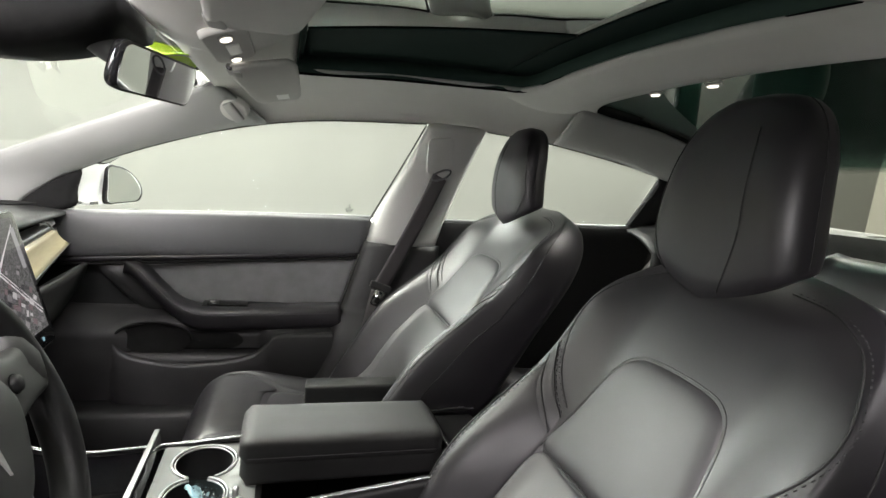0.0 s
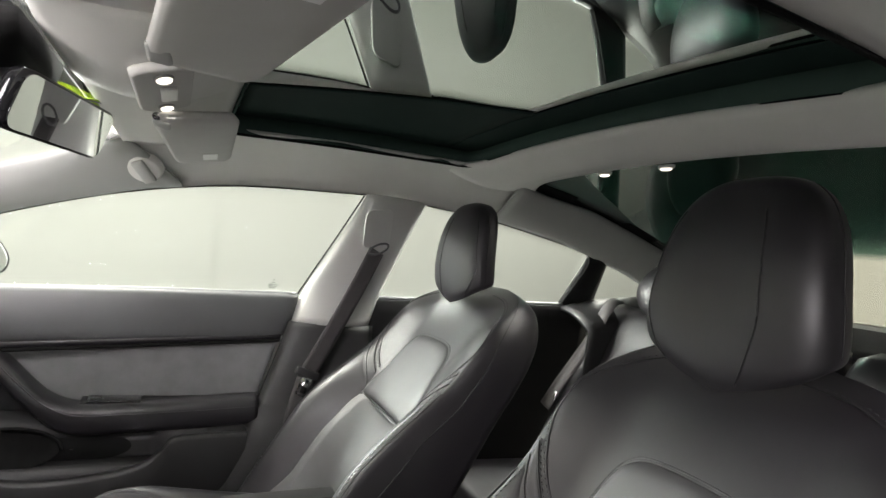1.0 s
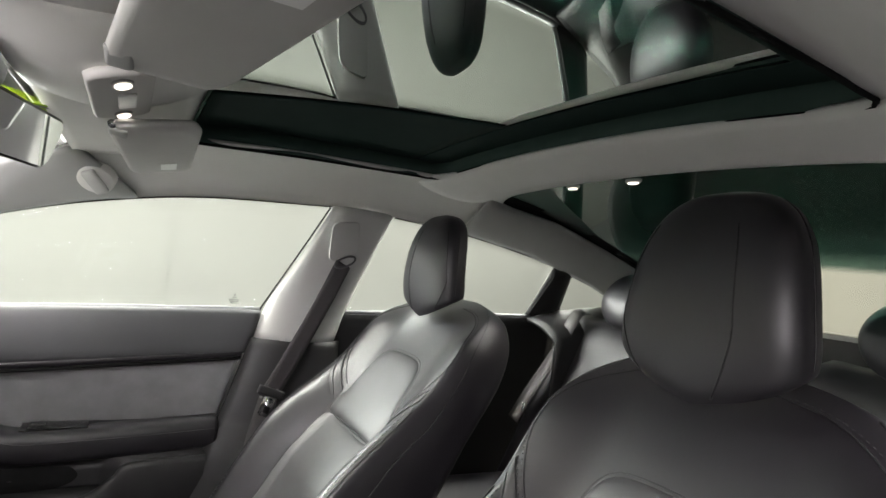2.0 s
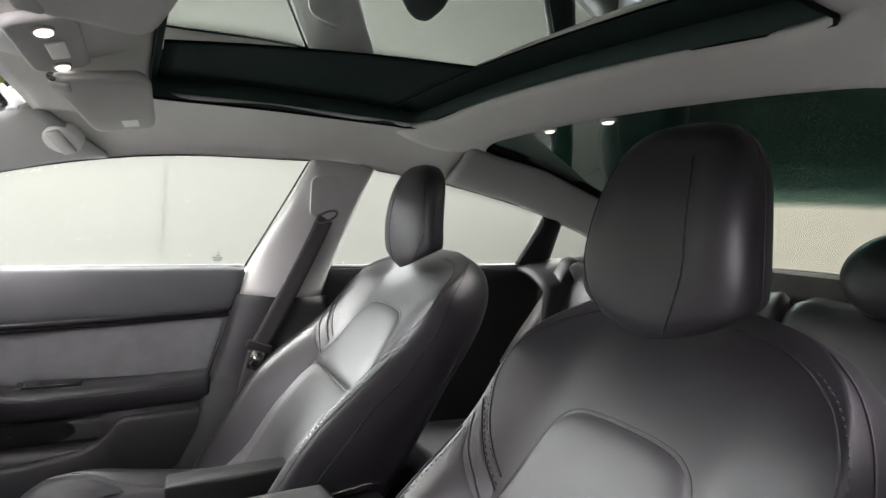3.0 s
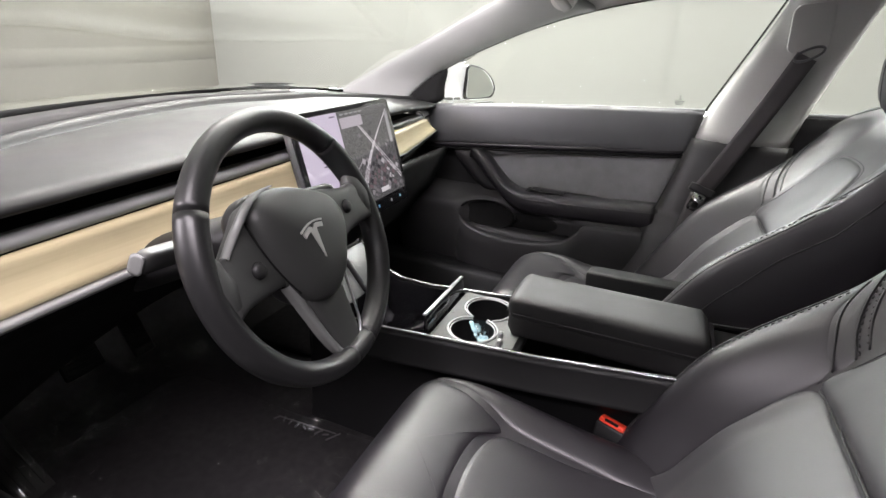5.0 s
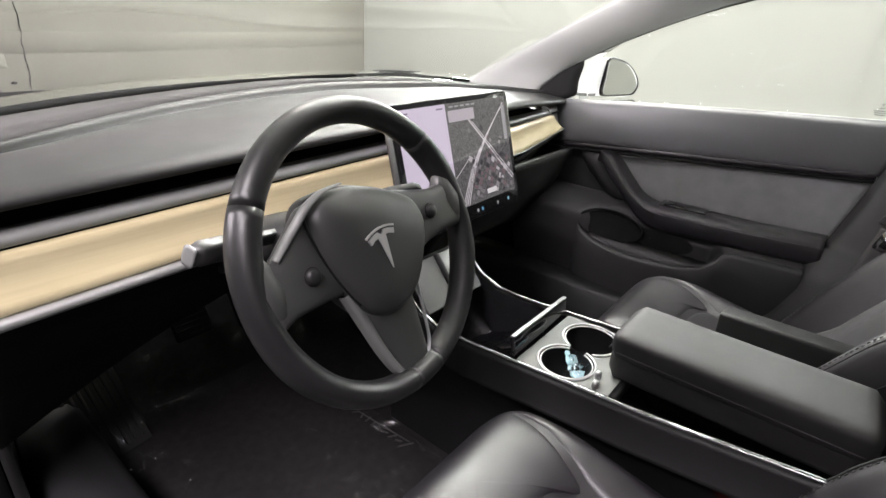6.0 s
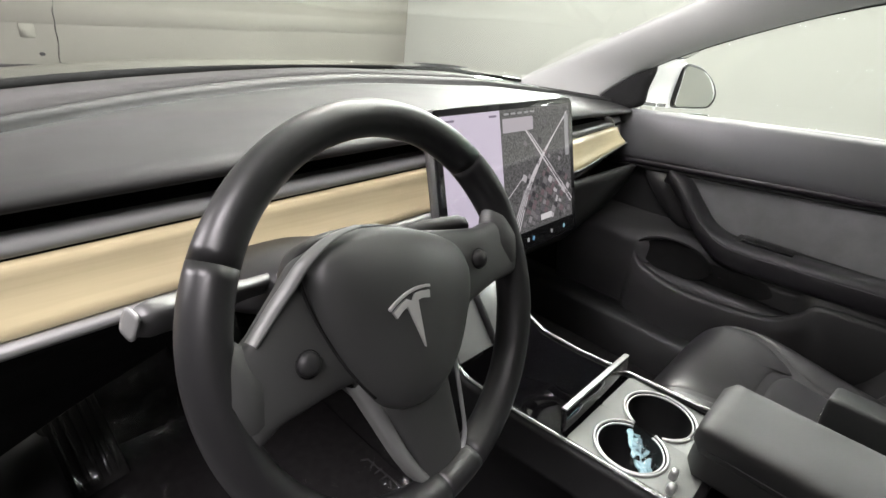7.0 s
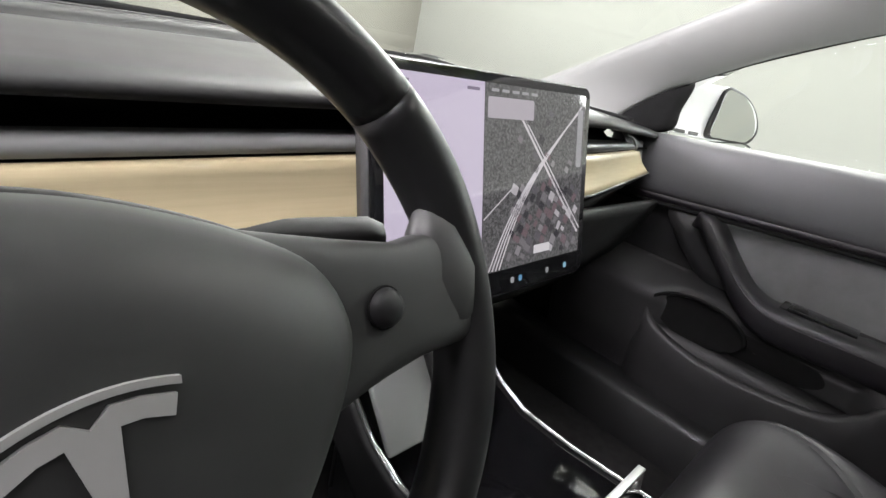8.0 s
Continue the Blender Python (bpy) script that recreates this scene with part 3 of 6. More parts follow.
def side_glass():
    def pane(name, y0, y1, label):
        rows = []
        for y in np.linspace(y0, y1, 26):
            bx, bz = belt(y)
            tx, tz = window_top(y)
            tz = max(tz, bz + 0.004)
            rows.append([(bx + 0.012 + (tx - bx) * t, y, bz - 0.01 + (tz - bz + 0.026) * t) for t in np.linspace(0, 1, 8)])
        ob = part(name, grid(rows), PANE)
        thicken(ob, 0.004, 1.0)
        ob.visible_shadow = False
        return tagged(ob, label, "window", kind="structure")
    w = pane("window_1", 0.30, -0.60, "clear closed front passenger door window")
    # small printed mark low in the pane
    m = place((0, -1, 0), (-0.31, 0, 0.95), (-0.95, 0, -0.31), (0.693, -0.40, 0.978))
    for dy, wd in ((0.006, 0.010), (0.0, 0.026), (-0.0045, 0.022), (-0.009, 0.018)):
        part("print_bar", slab(rounded(wd, 0.0022, 0.0005, 1), 0.0004, m @ Matrix.Translation((0, dy, 0))), GREY_PL, w)
    part("print_mark", slab([(-0.003, 0.016), (0.003, 0.016), (0.0, 0.010)], 0.0004, m), GREY_PL, w)
    pane("window_2", -0.64, -1.42, "clear closed rear passenger door window")
    pane("window_3", -1.46, -1.77, "small fixed rear quarter window")


def b_pillar():
    fr = [(0.603, -0.592, 1.25), (0.64, -0.548, 1.13), (0.682, -0.482, 0.985), (0.676, -0.456, 0.888)]
    re = [(0.603, -0.765, 1.25), (0.645, -0.735, 1.13), (0.685, -0.70, 0.985), (0.678, -0.672, 0.888)]
    F, B = spline(fr, 20), spline(re, 20)
    rows = [bulged(f, b, 0.022 + 0.022 * smoothstep(0, 1, i / 19), 16, (-1, 0, 0)) for i, (f, b) in enumerate(zip(F, B))]
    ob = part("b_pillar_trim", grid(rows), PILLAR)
    thicken(ob, 0.012, 1.0)
    tagged(ob, "light grey upper door pillar trim with belt slot", "trim", kind="structure")
    # height adjuster cover on the pillar
    cov = thing("belt_height_adjuster", (0.60, -0.64, 1.13), "light grey height adjuster cover on the door pillar", "trim")
    m = place((0.15, -0.97, 0.18), (-0.32, 0.13, 0.94), (-0.93, -0.19, -0.29), (0.002, 0.005, 0.02))
    part("cover", slab(rounded(0.082, 0.105, 0.018, 8), 0.004, m @ Matrix.Translation((0, 0.012, -0.003)), 0.0015), PILLAR, cov)
    fr = [(0.676, -0.456, 0.888), (0.655, -0.40, 0.685), (0.65, -0.385, 0.67), (0.63, -0.335, 0.488), (0.60, -0.30, 0.36)]
    re = [(0.678, -0.675, 0.888), (0.655, -0.68, 0.685), (0.65, -0.685, 0.67), (0.64, -0.70, 0.488), (0.63, -0.72, 0.36)]
    F, B = spline(fr, 24), spline(re, 24)
    rows = [bulged(f, b, 0.03 + (0.016 if i > 11 else 0), 16, (-1, 0, 0)) for i, (f, b) in enumerate(zip(F, B))]
    ob = part("b_pillar_lower_trim", grid(rows), DOOR_PL)
    thicken(ob, 0.012, 1.0)
    tagged(ob, "black plastic lower door pillar trim", "trim", kind="structure")


def door_surface(y, z):
    """How far out the inner face of the passenger door lies."""
    zt = 0.80 + 0.08 * (0.12 - y)
    top = belt(y)[1]
    x = 0.70 + 0.012 * smoothstep(zt, zt - 0.03, z)
    x -= 0.075 * smoothstep(0.66, 0.60, z)
    x += 0.03 * smoothstep(0.55, 0.40, z)
    x += 0.004 * math.sin((z - zt) / max(0.02, top - zt) * math.pi) * (z > zt) * -1.6
    pocket = smoothstep(-0.23, -0.17, y) * smoothstep(0.19, 0.13, y) * smoothstep(0.535, 0.548, z) * smoothstep(0.625, 0.605, z)
    return float(x + 0.03 * pocket)


def passenger_door():
    d = thing("passenger_door", (0.70, -0.02, 0.34), "black front passenger door panel with armrest and map pocket", "car door")
    d0 = Vector((0.70, -0.02, 0.34))
    Y0 = 0.40
    def yend(z):
        # the rear edge leans forward towards the floor
        return float(np.interp(z, [0.34, 0.488, 0.685, 0.89, 0.96], [-0.30, -0.337, -0.402, -0.452, -0.468]))
    def patch(z0f, z1f, nz=14, ny=50, off=0.0, front=lambda z: Y0):
        rows = []
        for i in range(nz + 1):
            row = []
            t = i / nz
            for j in range(ny + 1):
                u = j / ny
                y = Y0 + (yend(0.6) - Y0) * u
                z = z0f(y) + (z1f(y) - z0f(y)) * t
                y = front(z) + (yend(z) - front(z)) * u
                e = min(t, 1 - t, u * 3, (1 - u) * 3) * 2
                x = door_surface(y, z) - off * (1 - (1 - min(1, e * 4)) ** 2)
                row.append(Vector((x, y, z)) - d0)
            rows.append(row)
        return grid(rows)
    line = lambda y: 0.806 + 0.082 * (0.08 - y)
    thicken(part("upper_panel", patch(lambda y: line(y) + 0.012, lambda y: belt(y)[1] + 0.002, 12, 50, 0.004), PLASTIC_SOFT, d, "soft charcoal upper door panel"), 0.02, 1.0)
    thicken(part("insert", patch(lambda y: 0.655, lambda y: line(y) - 0.012, 14, 50, 0.003, lambda z: 0.10 + 1.12 * (z - 0.655)), ALCANTARA, d, "dark grey cloth door insert"), 0.02, 1.0)
    corner = [[Vector((door_surface(y, z) + 0.001, y, z)) - d0 for y in np.linspace(Y0, 0.06 + 1.12 * (z - 0.655), 12)] for z in np.linspace(0.652, line(0.3) - 0.006, 10)]
    thicken(part("front_corner", grid(corner), PLASTIC, d, "black grained front corner of the door panel"), 0.02, 1.0)
    thicken(part("lower_panel", patch(lambda y: 0.34, lambda y: 0.66, 44, 70, 0.0), DOOR_PL, d, "black grained plastic lower door panel"), 0.02, 1.0)
    # beads of trim between the panels
    for dz, r, mt in ((-0.001, 0.010, LEATHER), (0.0125, 0.0042, BLACK_VOID), (-0.014, 0.0042, BLACK_VOID)):
        pts = [Vector((0.686 if r > 0.005 else 0.681, y, line(y) + dz)) - d0 for y in np.linspace(Y0, -0.435, 40)]
        part("bead", tube(pts, r, 8), mt, d)
    # window sill cap
    pts = [Vector((belt(y)[0] + 0.004, y, belt(y)[1] + 0.002)) - d0 for y in np.linspace(0.42, -0.468, 40)]
    part("sill_cap", tube(pts, 0.009, 10), PLASTIC_SOFT, d)
    # armrest that sweeps up into the pull handle
    path = [(0.668, 0.17, 0.778), (0.652, 0.135, 0.768), (0.645, 0.085, 0.718), (0.642, 0.035, 0.673), (0.64, -0.02, 0.650), (0.64, -0.12, 0.651), (0.641, -0.25, 0.656), (0.643, -0.395, 0.664)]
    P = spline(path, 60)
    rows = []
    for i, p in enumerate(P):
        u = i / 59
        t = P[min(i + 1, 59)] - P[max(i - 1, 0)]
        t /= np.linalg.norm(t)
        up = np.cross((-1.0, 0, 0), t)
        if up[2] < 0:
            up = -up
        h = 0.018 + 0.016 * smoothstep(0.22, 0.42, u)
        dep = 0.05 * smoothstep(0.0, 0.06, u) + 0.012
        row = []
        for w in np.linspace(0, 2 * np.pi, 20, endpoint=False):
            c, s = np.cos(w), np.sin(w)
            c, s = np.sign(c) * abs(c) ** 0.55, np.sign(s) * abs(s) ** 0.6
            row.append(tuple(p + np.array((1.0, 0, 0)) * (dep * 0.5 - 0.012 - c * dep * 0.62) + up * s * h - np.array(d0)))
        rows.append(row)
    arm = part("armrest", grid(rows, wrap=True, cap=True), LEATHER, d, "stitched black armrest with pull handle")
    part("stitching", tube(P[4:] - np.array(d0) + np.array((-0.030, 0, 0.018)), 0.0012, 5), THREAD, arm, "grey stitching")
    # window switch in its recess
    part("switch_plate", block(0.045, 0.105, 0.006, 0.002, 2, Matrix.Translation(Vector((0.668, -0.085, 0.686)) - d0)), GLOSS, d, "gloss black window switch plate")
    part("switch", block(0.014, 0.024, 0.008, 0.003, 2, Matrix.Translation(Vector((0.662, -0.05, 0.690)) - d0)), PLASTIC, d)
    # wedge in front of the pull
    wedge = [(0.24, 0.772), (0.13, 0.768), (0.045, 0.668), (0.07, 0.655), (0.14, 0.665)]
    rows = []
    cy, cz = 0.11, 0.71
    for r, off in ((0.0, 0.0), (0.5, 0.0), (0.85, 0.001), (1.0, 0.006)):
        rows.append([tuple(Vector((0.676 + off * 3, cy + (y - cy) * r, cz + (z - cz) * r)) - d0) for y, z in spline(wedge, 30, True)])
    part("pull_surround", grid(rows, wrap=True), DOOR_PL, d)
    # door bin: the curved lip and the speaker bowl
    lip = spline([(0.625, 0.19, 0.60), (0.612, 0.155, 0.555), (0.606, 0.05, 0.531), (0.604, -0.06, 0.535), (0.605, -0.15, 0.552), (0.607, -0.195, 0.585), (0.61, -0.225, 0.612), (0.614, -0.375, 0.617)], 50)
    rows = []
    for p in lip:
        rows.append([tuple(np.array(p) + np.array(o) - np.array(d0)) for o in ((0.03, 0, -0.004), (0.008, 0, 0.003), (0.0, 0, 0.0), (-0.004, 0, -0.008), (-0.003, 0, -0.05), (0.0, 0, -0.12), (0.012, 0, -0.18), (0.03, 0, -0.19))])
    part("map_pocket", grid(rows), DOOR_PL, d, "black map pocket with a curved lip")
    # black oval sheet that stands for the shade inside the pocket
    part("pocket_shade", grid([[tuple(Vector((0.640 + 0.02 * r * r, -0.02 + 0.19 * r * math.copysign(abs(math.cos(w)) ** 0.8, math.cos(w)), 0.585 + 0.052 * r * math.sin(w))) - d0) for w in np.linspace(0, 2 * math.pi, 40, endpoint=False)] for r in np.linspace(0.02, 1, 8)], wrap=True), BLACK_VOID, d, "black sheet for the shade inside the map pocket")
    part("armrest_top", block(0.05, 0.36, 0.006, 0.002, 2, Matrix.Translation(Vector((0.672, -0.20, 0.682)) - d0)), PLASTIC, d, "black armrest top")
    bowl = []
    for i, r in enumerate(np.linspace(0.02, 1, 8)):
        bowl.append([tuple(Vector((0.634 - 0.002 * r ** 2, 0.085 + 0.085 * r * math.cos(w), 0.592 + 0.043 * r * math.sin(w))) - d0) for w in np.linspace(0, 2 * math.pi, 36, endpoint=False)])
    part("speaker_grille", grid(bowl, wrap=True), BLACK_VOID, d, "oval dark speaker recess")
    rim = [Vector((0.624, 0.09 + 0.093 * math.cos(w), 0.592 + 0.048 * math.sin(w))) - d0 for w in np.linspace(0.2, math.pi * 1.0, 30)]
    part("speaker_rim", tube(rim, 0.0035, 8), BLACK_VOID, d)


def mirror_triangle():
    # black corner cover where the outside mirror is fixed
    o = [(0.425, 0.893), (0.39, 0.955), (0.345, 0.99), (0.28, 1.022), (0.288, 0.965), (0.30, 0.918)]
    rows = []
    cy, cz = 0.34, 0.945
    pts = spline(o, 36, True)
    for r, off in ((0.0, -0.006), (0.6, -0.006), (0.92, -0.004), (1.0, 0.008)):
        rows.append([(0.684 + off + (0.0 if r < 1 else 0.01), cy + (y - cy) * r, cz + (z - cz) * r) for y, z in pts])
    tagged(part("mirror_corner_cover", grid(rows, wrap=True), BLACK_VOID), "black corner cover beside the outside mirror", "trim", kind="structure")
    # rubber run round the door opening
    pts = [(0.68, 0.42, 0.897), (0.68, 0.377, 0.95), (0.68, 0.285, 1.015), (0.655, 0.136, 1.087), (0.631, -0.061, 1.161), (0.614, -0.283, 1.213), (0.603, -0.588, 1.246)]
    tagged(part("door_seal", tube(spline(pts, 60), 0.0019, 8), RUBBER), "black rubber seal round the door opening", "trim", kind="structure")
    pts = [(0.607, -0.585, 1.243), (0.645, -0.54, 1.13), (0.688, -0.478, 0.985), (0.699, -0.466, 0.95), (0.676, -0.45, 0.88), (0.655, -0.392, 0.68), (0.63, -0.328, 0.488), (0.60, -0.29, 0.36)]
    tagged(part("door_seal", tube(spline(pts, 60), 0.0026, 8), RUBBER), "black rubber seal round the door opening", "trim", kind="structure")
    pts = [(0.604, -0.77, 1.248), (0.606, -0.981, 1.24), (0.616, -1.252, 1.211), (0.626, -1.42, 1.178), (0.655, -1.40, 1.08), (0.686, -1.37, 0.998)]
    tagged(part("rear_door_seal", tube(spline(pts, 60), 0.0025, 8), RUBBER), "black rubber seal round the rear window", "trim", kind="structure")


def outside_mirror():
    mir = thing("outside_mirror", (0.853, 0.292, 0.915), "white outside mirror with black rim on the passenger door", "car mirror")
    mir.matrix_world = pose(0.853, 0.292, 0.915, 0, 0, -27)
    full = spline([(-0.118, 0.008), (-0.116, 0.060), (-0.100, 0.098), (-0.060, 0.109), (-0.014, 0.112), (0.050, 0.104), (0.096, 0.078), (0.121, 0.040), (0.104, 0.006), (0.060, 0.001), (-0.030, 0.001), (-0.080, 0.002)], 72, True)
    mid = np.array((0.005, 0.054))
    rows = []
    for r, y in ((0.004, -0.040), (0.86, -0.040), (0.96, -0.043), (1.0, -0.038), (1.0, -0.010), (0.95, 0.025), (0.84, 0.055), (0.62, 0.080), (0.30, 0.092), (0.004, 0.095)):
        rows.append([(*((mid + (p - mid) * r)[:1]), y, (mid + (p - mid) * r)[1]) for p in full])
    bm = grid(rows, wrap=True)
    part("housing", bm, WHITE_PAINT, mir, "glossy white housing")
    M = place((1, 0.12, 0), (0, 0.09, 1), (0.12, -1, 0.09), (0, -0.042, 0))
    glass_line = spline([(-0.026, 0.012), (-0.022, 0.060), (-0.014, 0.104), (0.014, 0.106), (0.050, 0.098), (0.090, 0.074), (0.113, 0.040), (0.098, 0.012), (0.060, 0.008), (0.010, 0.008)], 60, True)
    c = np.array((0.045, 0.055))
    part("rim", slab([tuple(c + (p - c) * np.array((1.10, 1.10)) + np.array((0.0075, 0.001))) for p in glass_line], 0.016, M, 0.004), PLASTIC, mir, "black rim round the glass")
    part("mirror_glass", slab([tuple(p) for p in glass_line], 0.0015, M @ Matrix.Translation((0, 0, 0.0158))), MIRROR, mir, "silvered mirror glass", False)
    part("arm", block(0.12, 0.06, 0.03, 0.012, 3, Matrix.Translation((-0.11, 0.0, 0.0))), WHITE_PAINT, mir)
    for k in range(2):
        part("foot_joint", block(0.026, 0.004, 0.008, 0.001, 1, Matrix.Translation((-0.085 + 0.032 * k, -0.043, 0.008))), GREY_PL, mir, "grey joint at the mirror foot")


def rear_cabin():
    # rear door panel and the dark frame between door glass and quarter light
    rows = []
    for y in np.linspace(-0.66, -1.50, 24):
        bx, bz = belt(y)
        rows.append([(0.66 + 0.015 * math.sin(t * 3) + (bx - 0.675) * t, y, 0.36 + (bz - 0.36) * t) for t in np.linspace(0, 1, 16)])
    d = thing("rear_passenger_door", (0.67, -1.0, 0.4), "black rear passenger door panel", "car door")
    bm = grid(rows)
    bm.transform(Matrix.Translation((-0.67, 1.0, -0.4)))
    thicken(part("panel", bm, PLASTIC, d), 0.02, 1.0)
    pts = [Vector((belt(y)[0] + 0.002, y, belt(y)[1] + 0.002)) - Vector((0.67, -1.0, 0.4)) for y in np.linspace(-0.66, -1.38, 30)]
    part("sill_cap", tube(pts, 0.009, 8), PLASTIC_SOFT, d)
    # frame of the quarter light
    o = [(0.69, -1.36, 0.995), (0.63, -1.425, 1.185)]
    q = [(0.665, -1.505, 1.035), (0.633, -1.515, 1.163)]
    rows = [[tuple(np.array(a) + (np.array(b) - np.array(a)) * t + np.array((-0.012 * math.sin(math.pi * t), 0, 0))) for t in np.linspace(0, 1, 8)] for a, b in zip(spline(o, 10), spline(q, 10))]
    ob = part("quarter_frame", grid(rows), PLASTIC)
    thicken(ob, 0.012, 1.0)
    tagged(ob, "black frame between rear door and quarter window", "trim", kind="structure")
    rows = []
    for y in np.linspace(-1.36, -1.84, 16):
        zq = float(np.interp(y, [-1.84, -1.70, -1.5, -1.36], [1.07, 1.06, 1.033, 0.995]))
        rows.append([(0.668 - 0.14 * t, y, zq - 0.012 - 0.05 * t ** 2) for t in np.linspace(0, 1, 8)] + [(0.52, y, 0.7)])
    ob = part("quarter_ledge", grid(rows), PLASTIC)
    thicken(ob, 0.012, 1.0)
    tagged(ob, "black ledge trim under the quarter window", "trim", kind="structure")
    # rear shelf
    rows = []
    for x in np.linspace(-0.58, 0.58, 24):
        rows.append([(x, -1.56 - 0.62 * t, 1.015 + 0.05 * t + 0.02 * math.sin(math.pi * t) * (1 - (x / 0.6) ** 2)) for t in np.linspace(0, 1, 10)])
    ob = part("rear_shelf", grid(rows), CARPET)
    thicken(ob, 0.02, -1.0)
    tagged(ob, "dark cloth rear shelf under the tail glass", "shelf", kind="structure")
    ob = part("tail_panel", block(1.2, 0.02, 0.05, 0.006, 2, Matrix.Translation((0, -2.13, 1.060))), PILLAR)
    tagged(ob, "light grey trim strip along the tail glass", "trim", kind="structure")
    # rear bench
    b = thing("rear_bench", (0, -1.35, 0.3), "black leather rear bench seat with headrests", "rear seat")
    o = Vector((0, -1.35, 0.3))
    th = radians(26)
    for xc, half in ((0.37, 0.255), (0.0, 0.115), (-0.37, 0.255)):
        rows = []
        for t in np.linspace(0, 1, 24):
            h = -0.08 + 0.66 * t
            cap = 1.0 if t < 0.86 else math.sqrt(max(0.0, 1 - ((t - 0.86) / 0.14) ** 2))
            row = []
            for a in np.linspace(0, 2 * math.pi, 44, endpoint=False):
                c, s = math.cos(a), math.sin(a)
                c, s = math.copysign(abs(c) ** 0.5, c), math.copysign(abs(s) ** 0.6, s)
                w = half * (0.84 + 0.16 * cap)
                nn = 0.062 * s * (0.3 + 0.7 * cap) + (0.02 * smoothstep(0.6, 1, abs(c)) * (s > 0))
                row.append(tuple(Vector((xc + w * c, -1.32 - h * math.sin(th) + nn * math.cos(th), 0.50 + h * math.cos(th) + nn * math.sin(th))) - o))
            rows.append(row)
        part("backrest", grid(rows, wrap=True, cap=True), LEATHER, b)
        rows = []
        for t in np.linspace(0, 1, 12):
            y = -1.36 + 0.50 * t
            rows.append([tuple(Vector((xc + half * math.copysign(abs(math.cos(a)) ** 0.4, math.cos(a)), y, 0.44 + 0.02 * t + 0.08 * math.copysign(abs(math.sin(a)) ** 0.6, math.sin(a)))) - o) for a in np.linspace(0, 2 * math.pi, 36, endpoint=False)])
        part("cushion", grid(rows, wrap=True, cap=True), LEATHER, b)
    for xc, zc, w in ((0.355, 1.100, 0.120), (-0.335, 1.100, 0.120)):
        rows = []
        for t in np.linspace(0, 1, 16):
            k = math.sin(math.pi * (0.04 + 0.92 * t)) ** 0.4
            rows.append([tuple(Vector((xc + w * k * math.copysign(abs(math.cos(a)) ** 0.6, math.cos(a)), -1.50 - 0.05 * t + 0.058 * k * math.copysign(abs(math.sin(a)) ** 0.7, math.sin(a)), zc - 0.088 + 0.176 * t)) - o) for a in np.linspace(0, 2 * math.pi, 36, endpoint=False)])
        part("headrest", grid(rows, wrap=True, cap=True), LEATHER, b, "rounded black leather rear headrest")


def floor_pan():
    rows = []
    for x in np.linspace(-0.72, 0.72, 50):
        row = []
        for y in np.linspace(1.0, -1.5, 30):
            z = 0.29 + 0.30 * smoothstep(0.62, 0.95, y)
            row.append((x, y, float(z)))
        rows.append(row)
    ob = part("floor", grid(rows), CARPET)
    thicken(ob, 0.03, -1.0)
    tagged(ob, "black carpeted car floor and footwells", "floor", kind="structure")
    for sgn in (1, -1):
        rows = [[(sgn * x, y, z) for y in np.linspace(0.85, -1.4, 12)] for x, z in ((0.56, 0.27), (0.565, 0.40), (0.58, 0.415), (0.66, 0.415), (0.68, 0.36), (0.69, 0.19))]
        ob = part("door_sill", grid(rows), PLASTIC)
        tagged(ob, "black plastic door sill trim", "trim", kind="structure")
    # footwell walls under the dash
    rows = [[(x, 0.95, z) for x in np.linspace(-0.72, 0.72, 8)] for z in np.linspace(0.2, 0.92, 6)]
    ob = part("bulkhead", grid(rows), CARPET)
    thicken(ob, 0.02, 1.0)
    tagged(ob, "black carpeted bulkhead under the dashboard", "wall", kind="structure")
    for sgn in (1, -1):
        rows = [[(sgn * (0.70 - 0.05 * smoothstep(0.35, 0.9, y)), y, z) for y in np.linspace(0.40, 0.95, 10)] for z in np.linspace(0.2, 0.86, 8)]
        ob = part("kick_panel", grid(rows), PLASTIC)
        thicken(ob, 0.015, 1.0 if sgn > 0 else -1.0)
        tagged(ob, "black footwell side panel", "trim", kind="structure")


def body_outside():
    # bonnet and wings seen past the windscreen's foot
    rows = []
    for u in np.linspace(-1, 1, 25):
        rows.append([(u * 0.82, 0.84 - 0.11 * u * u + 1.05 * t, 0.788 - 0.02 * u * u - 0.14 * t - 0.14 * t ** 3) for t in np.linspace(0, 1, 16)])
    ob = part("bonnet", grid(rows), WHITE_PAINT)
    thicken(ob, 0.015, -1.0)
    tagged(ob, "glossy white bonnet ahead of the windscreen", "bonnet", kind="structure")
    # outer door skins and roof skin close the car
    rows = []
    for y in np.linspace(0.85, -2.1, 30):
        bx, bz = belt(min(0.43, max(y, -1.52)))
        rows.append([(bx + 0.03 + 0.17 * math.sin(math.pi * 0.62 * t) , y, bz - 0.034 - (bz - 0.30) * t) for t in np.linspace(0, 1, 12)])
    ob = part("outer_skin", grid(rows), WHITE_PAINT)
    thicken(ob, 0.01, 1.0)
    tagged(ob, "glossy white outer side of the car", "car body", kind="structure")
    rows = [[(x, y, 0.30) for y in np.linspace(0.95, -2.1, 6)] for x in np.linspace(-0.80, 0.83, 6)]
    ob = part("underbody", grid(rows), BLACK_VOID)
    thicken(ob, 0.12, 1.0)
    ob.location.z = -0.16
    tagged(ob, "flat black underbody of the car", "car body", kind="structure")


a_pillar()
roof_lining()
roof_glass()
roof_skin()
far_side()
windscreen()
side_glass()
b_pillar()
passenger_door()
mirror_triangle()
outside_mirror()
rear_cabin()
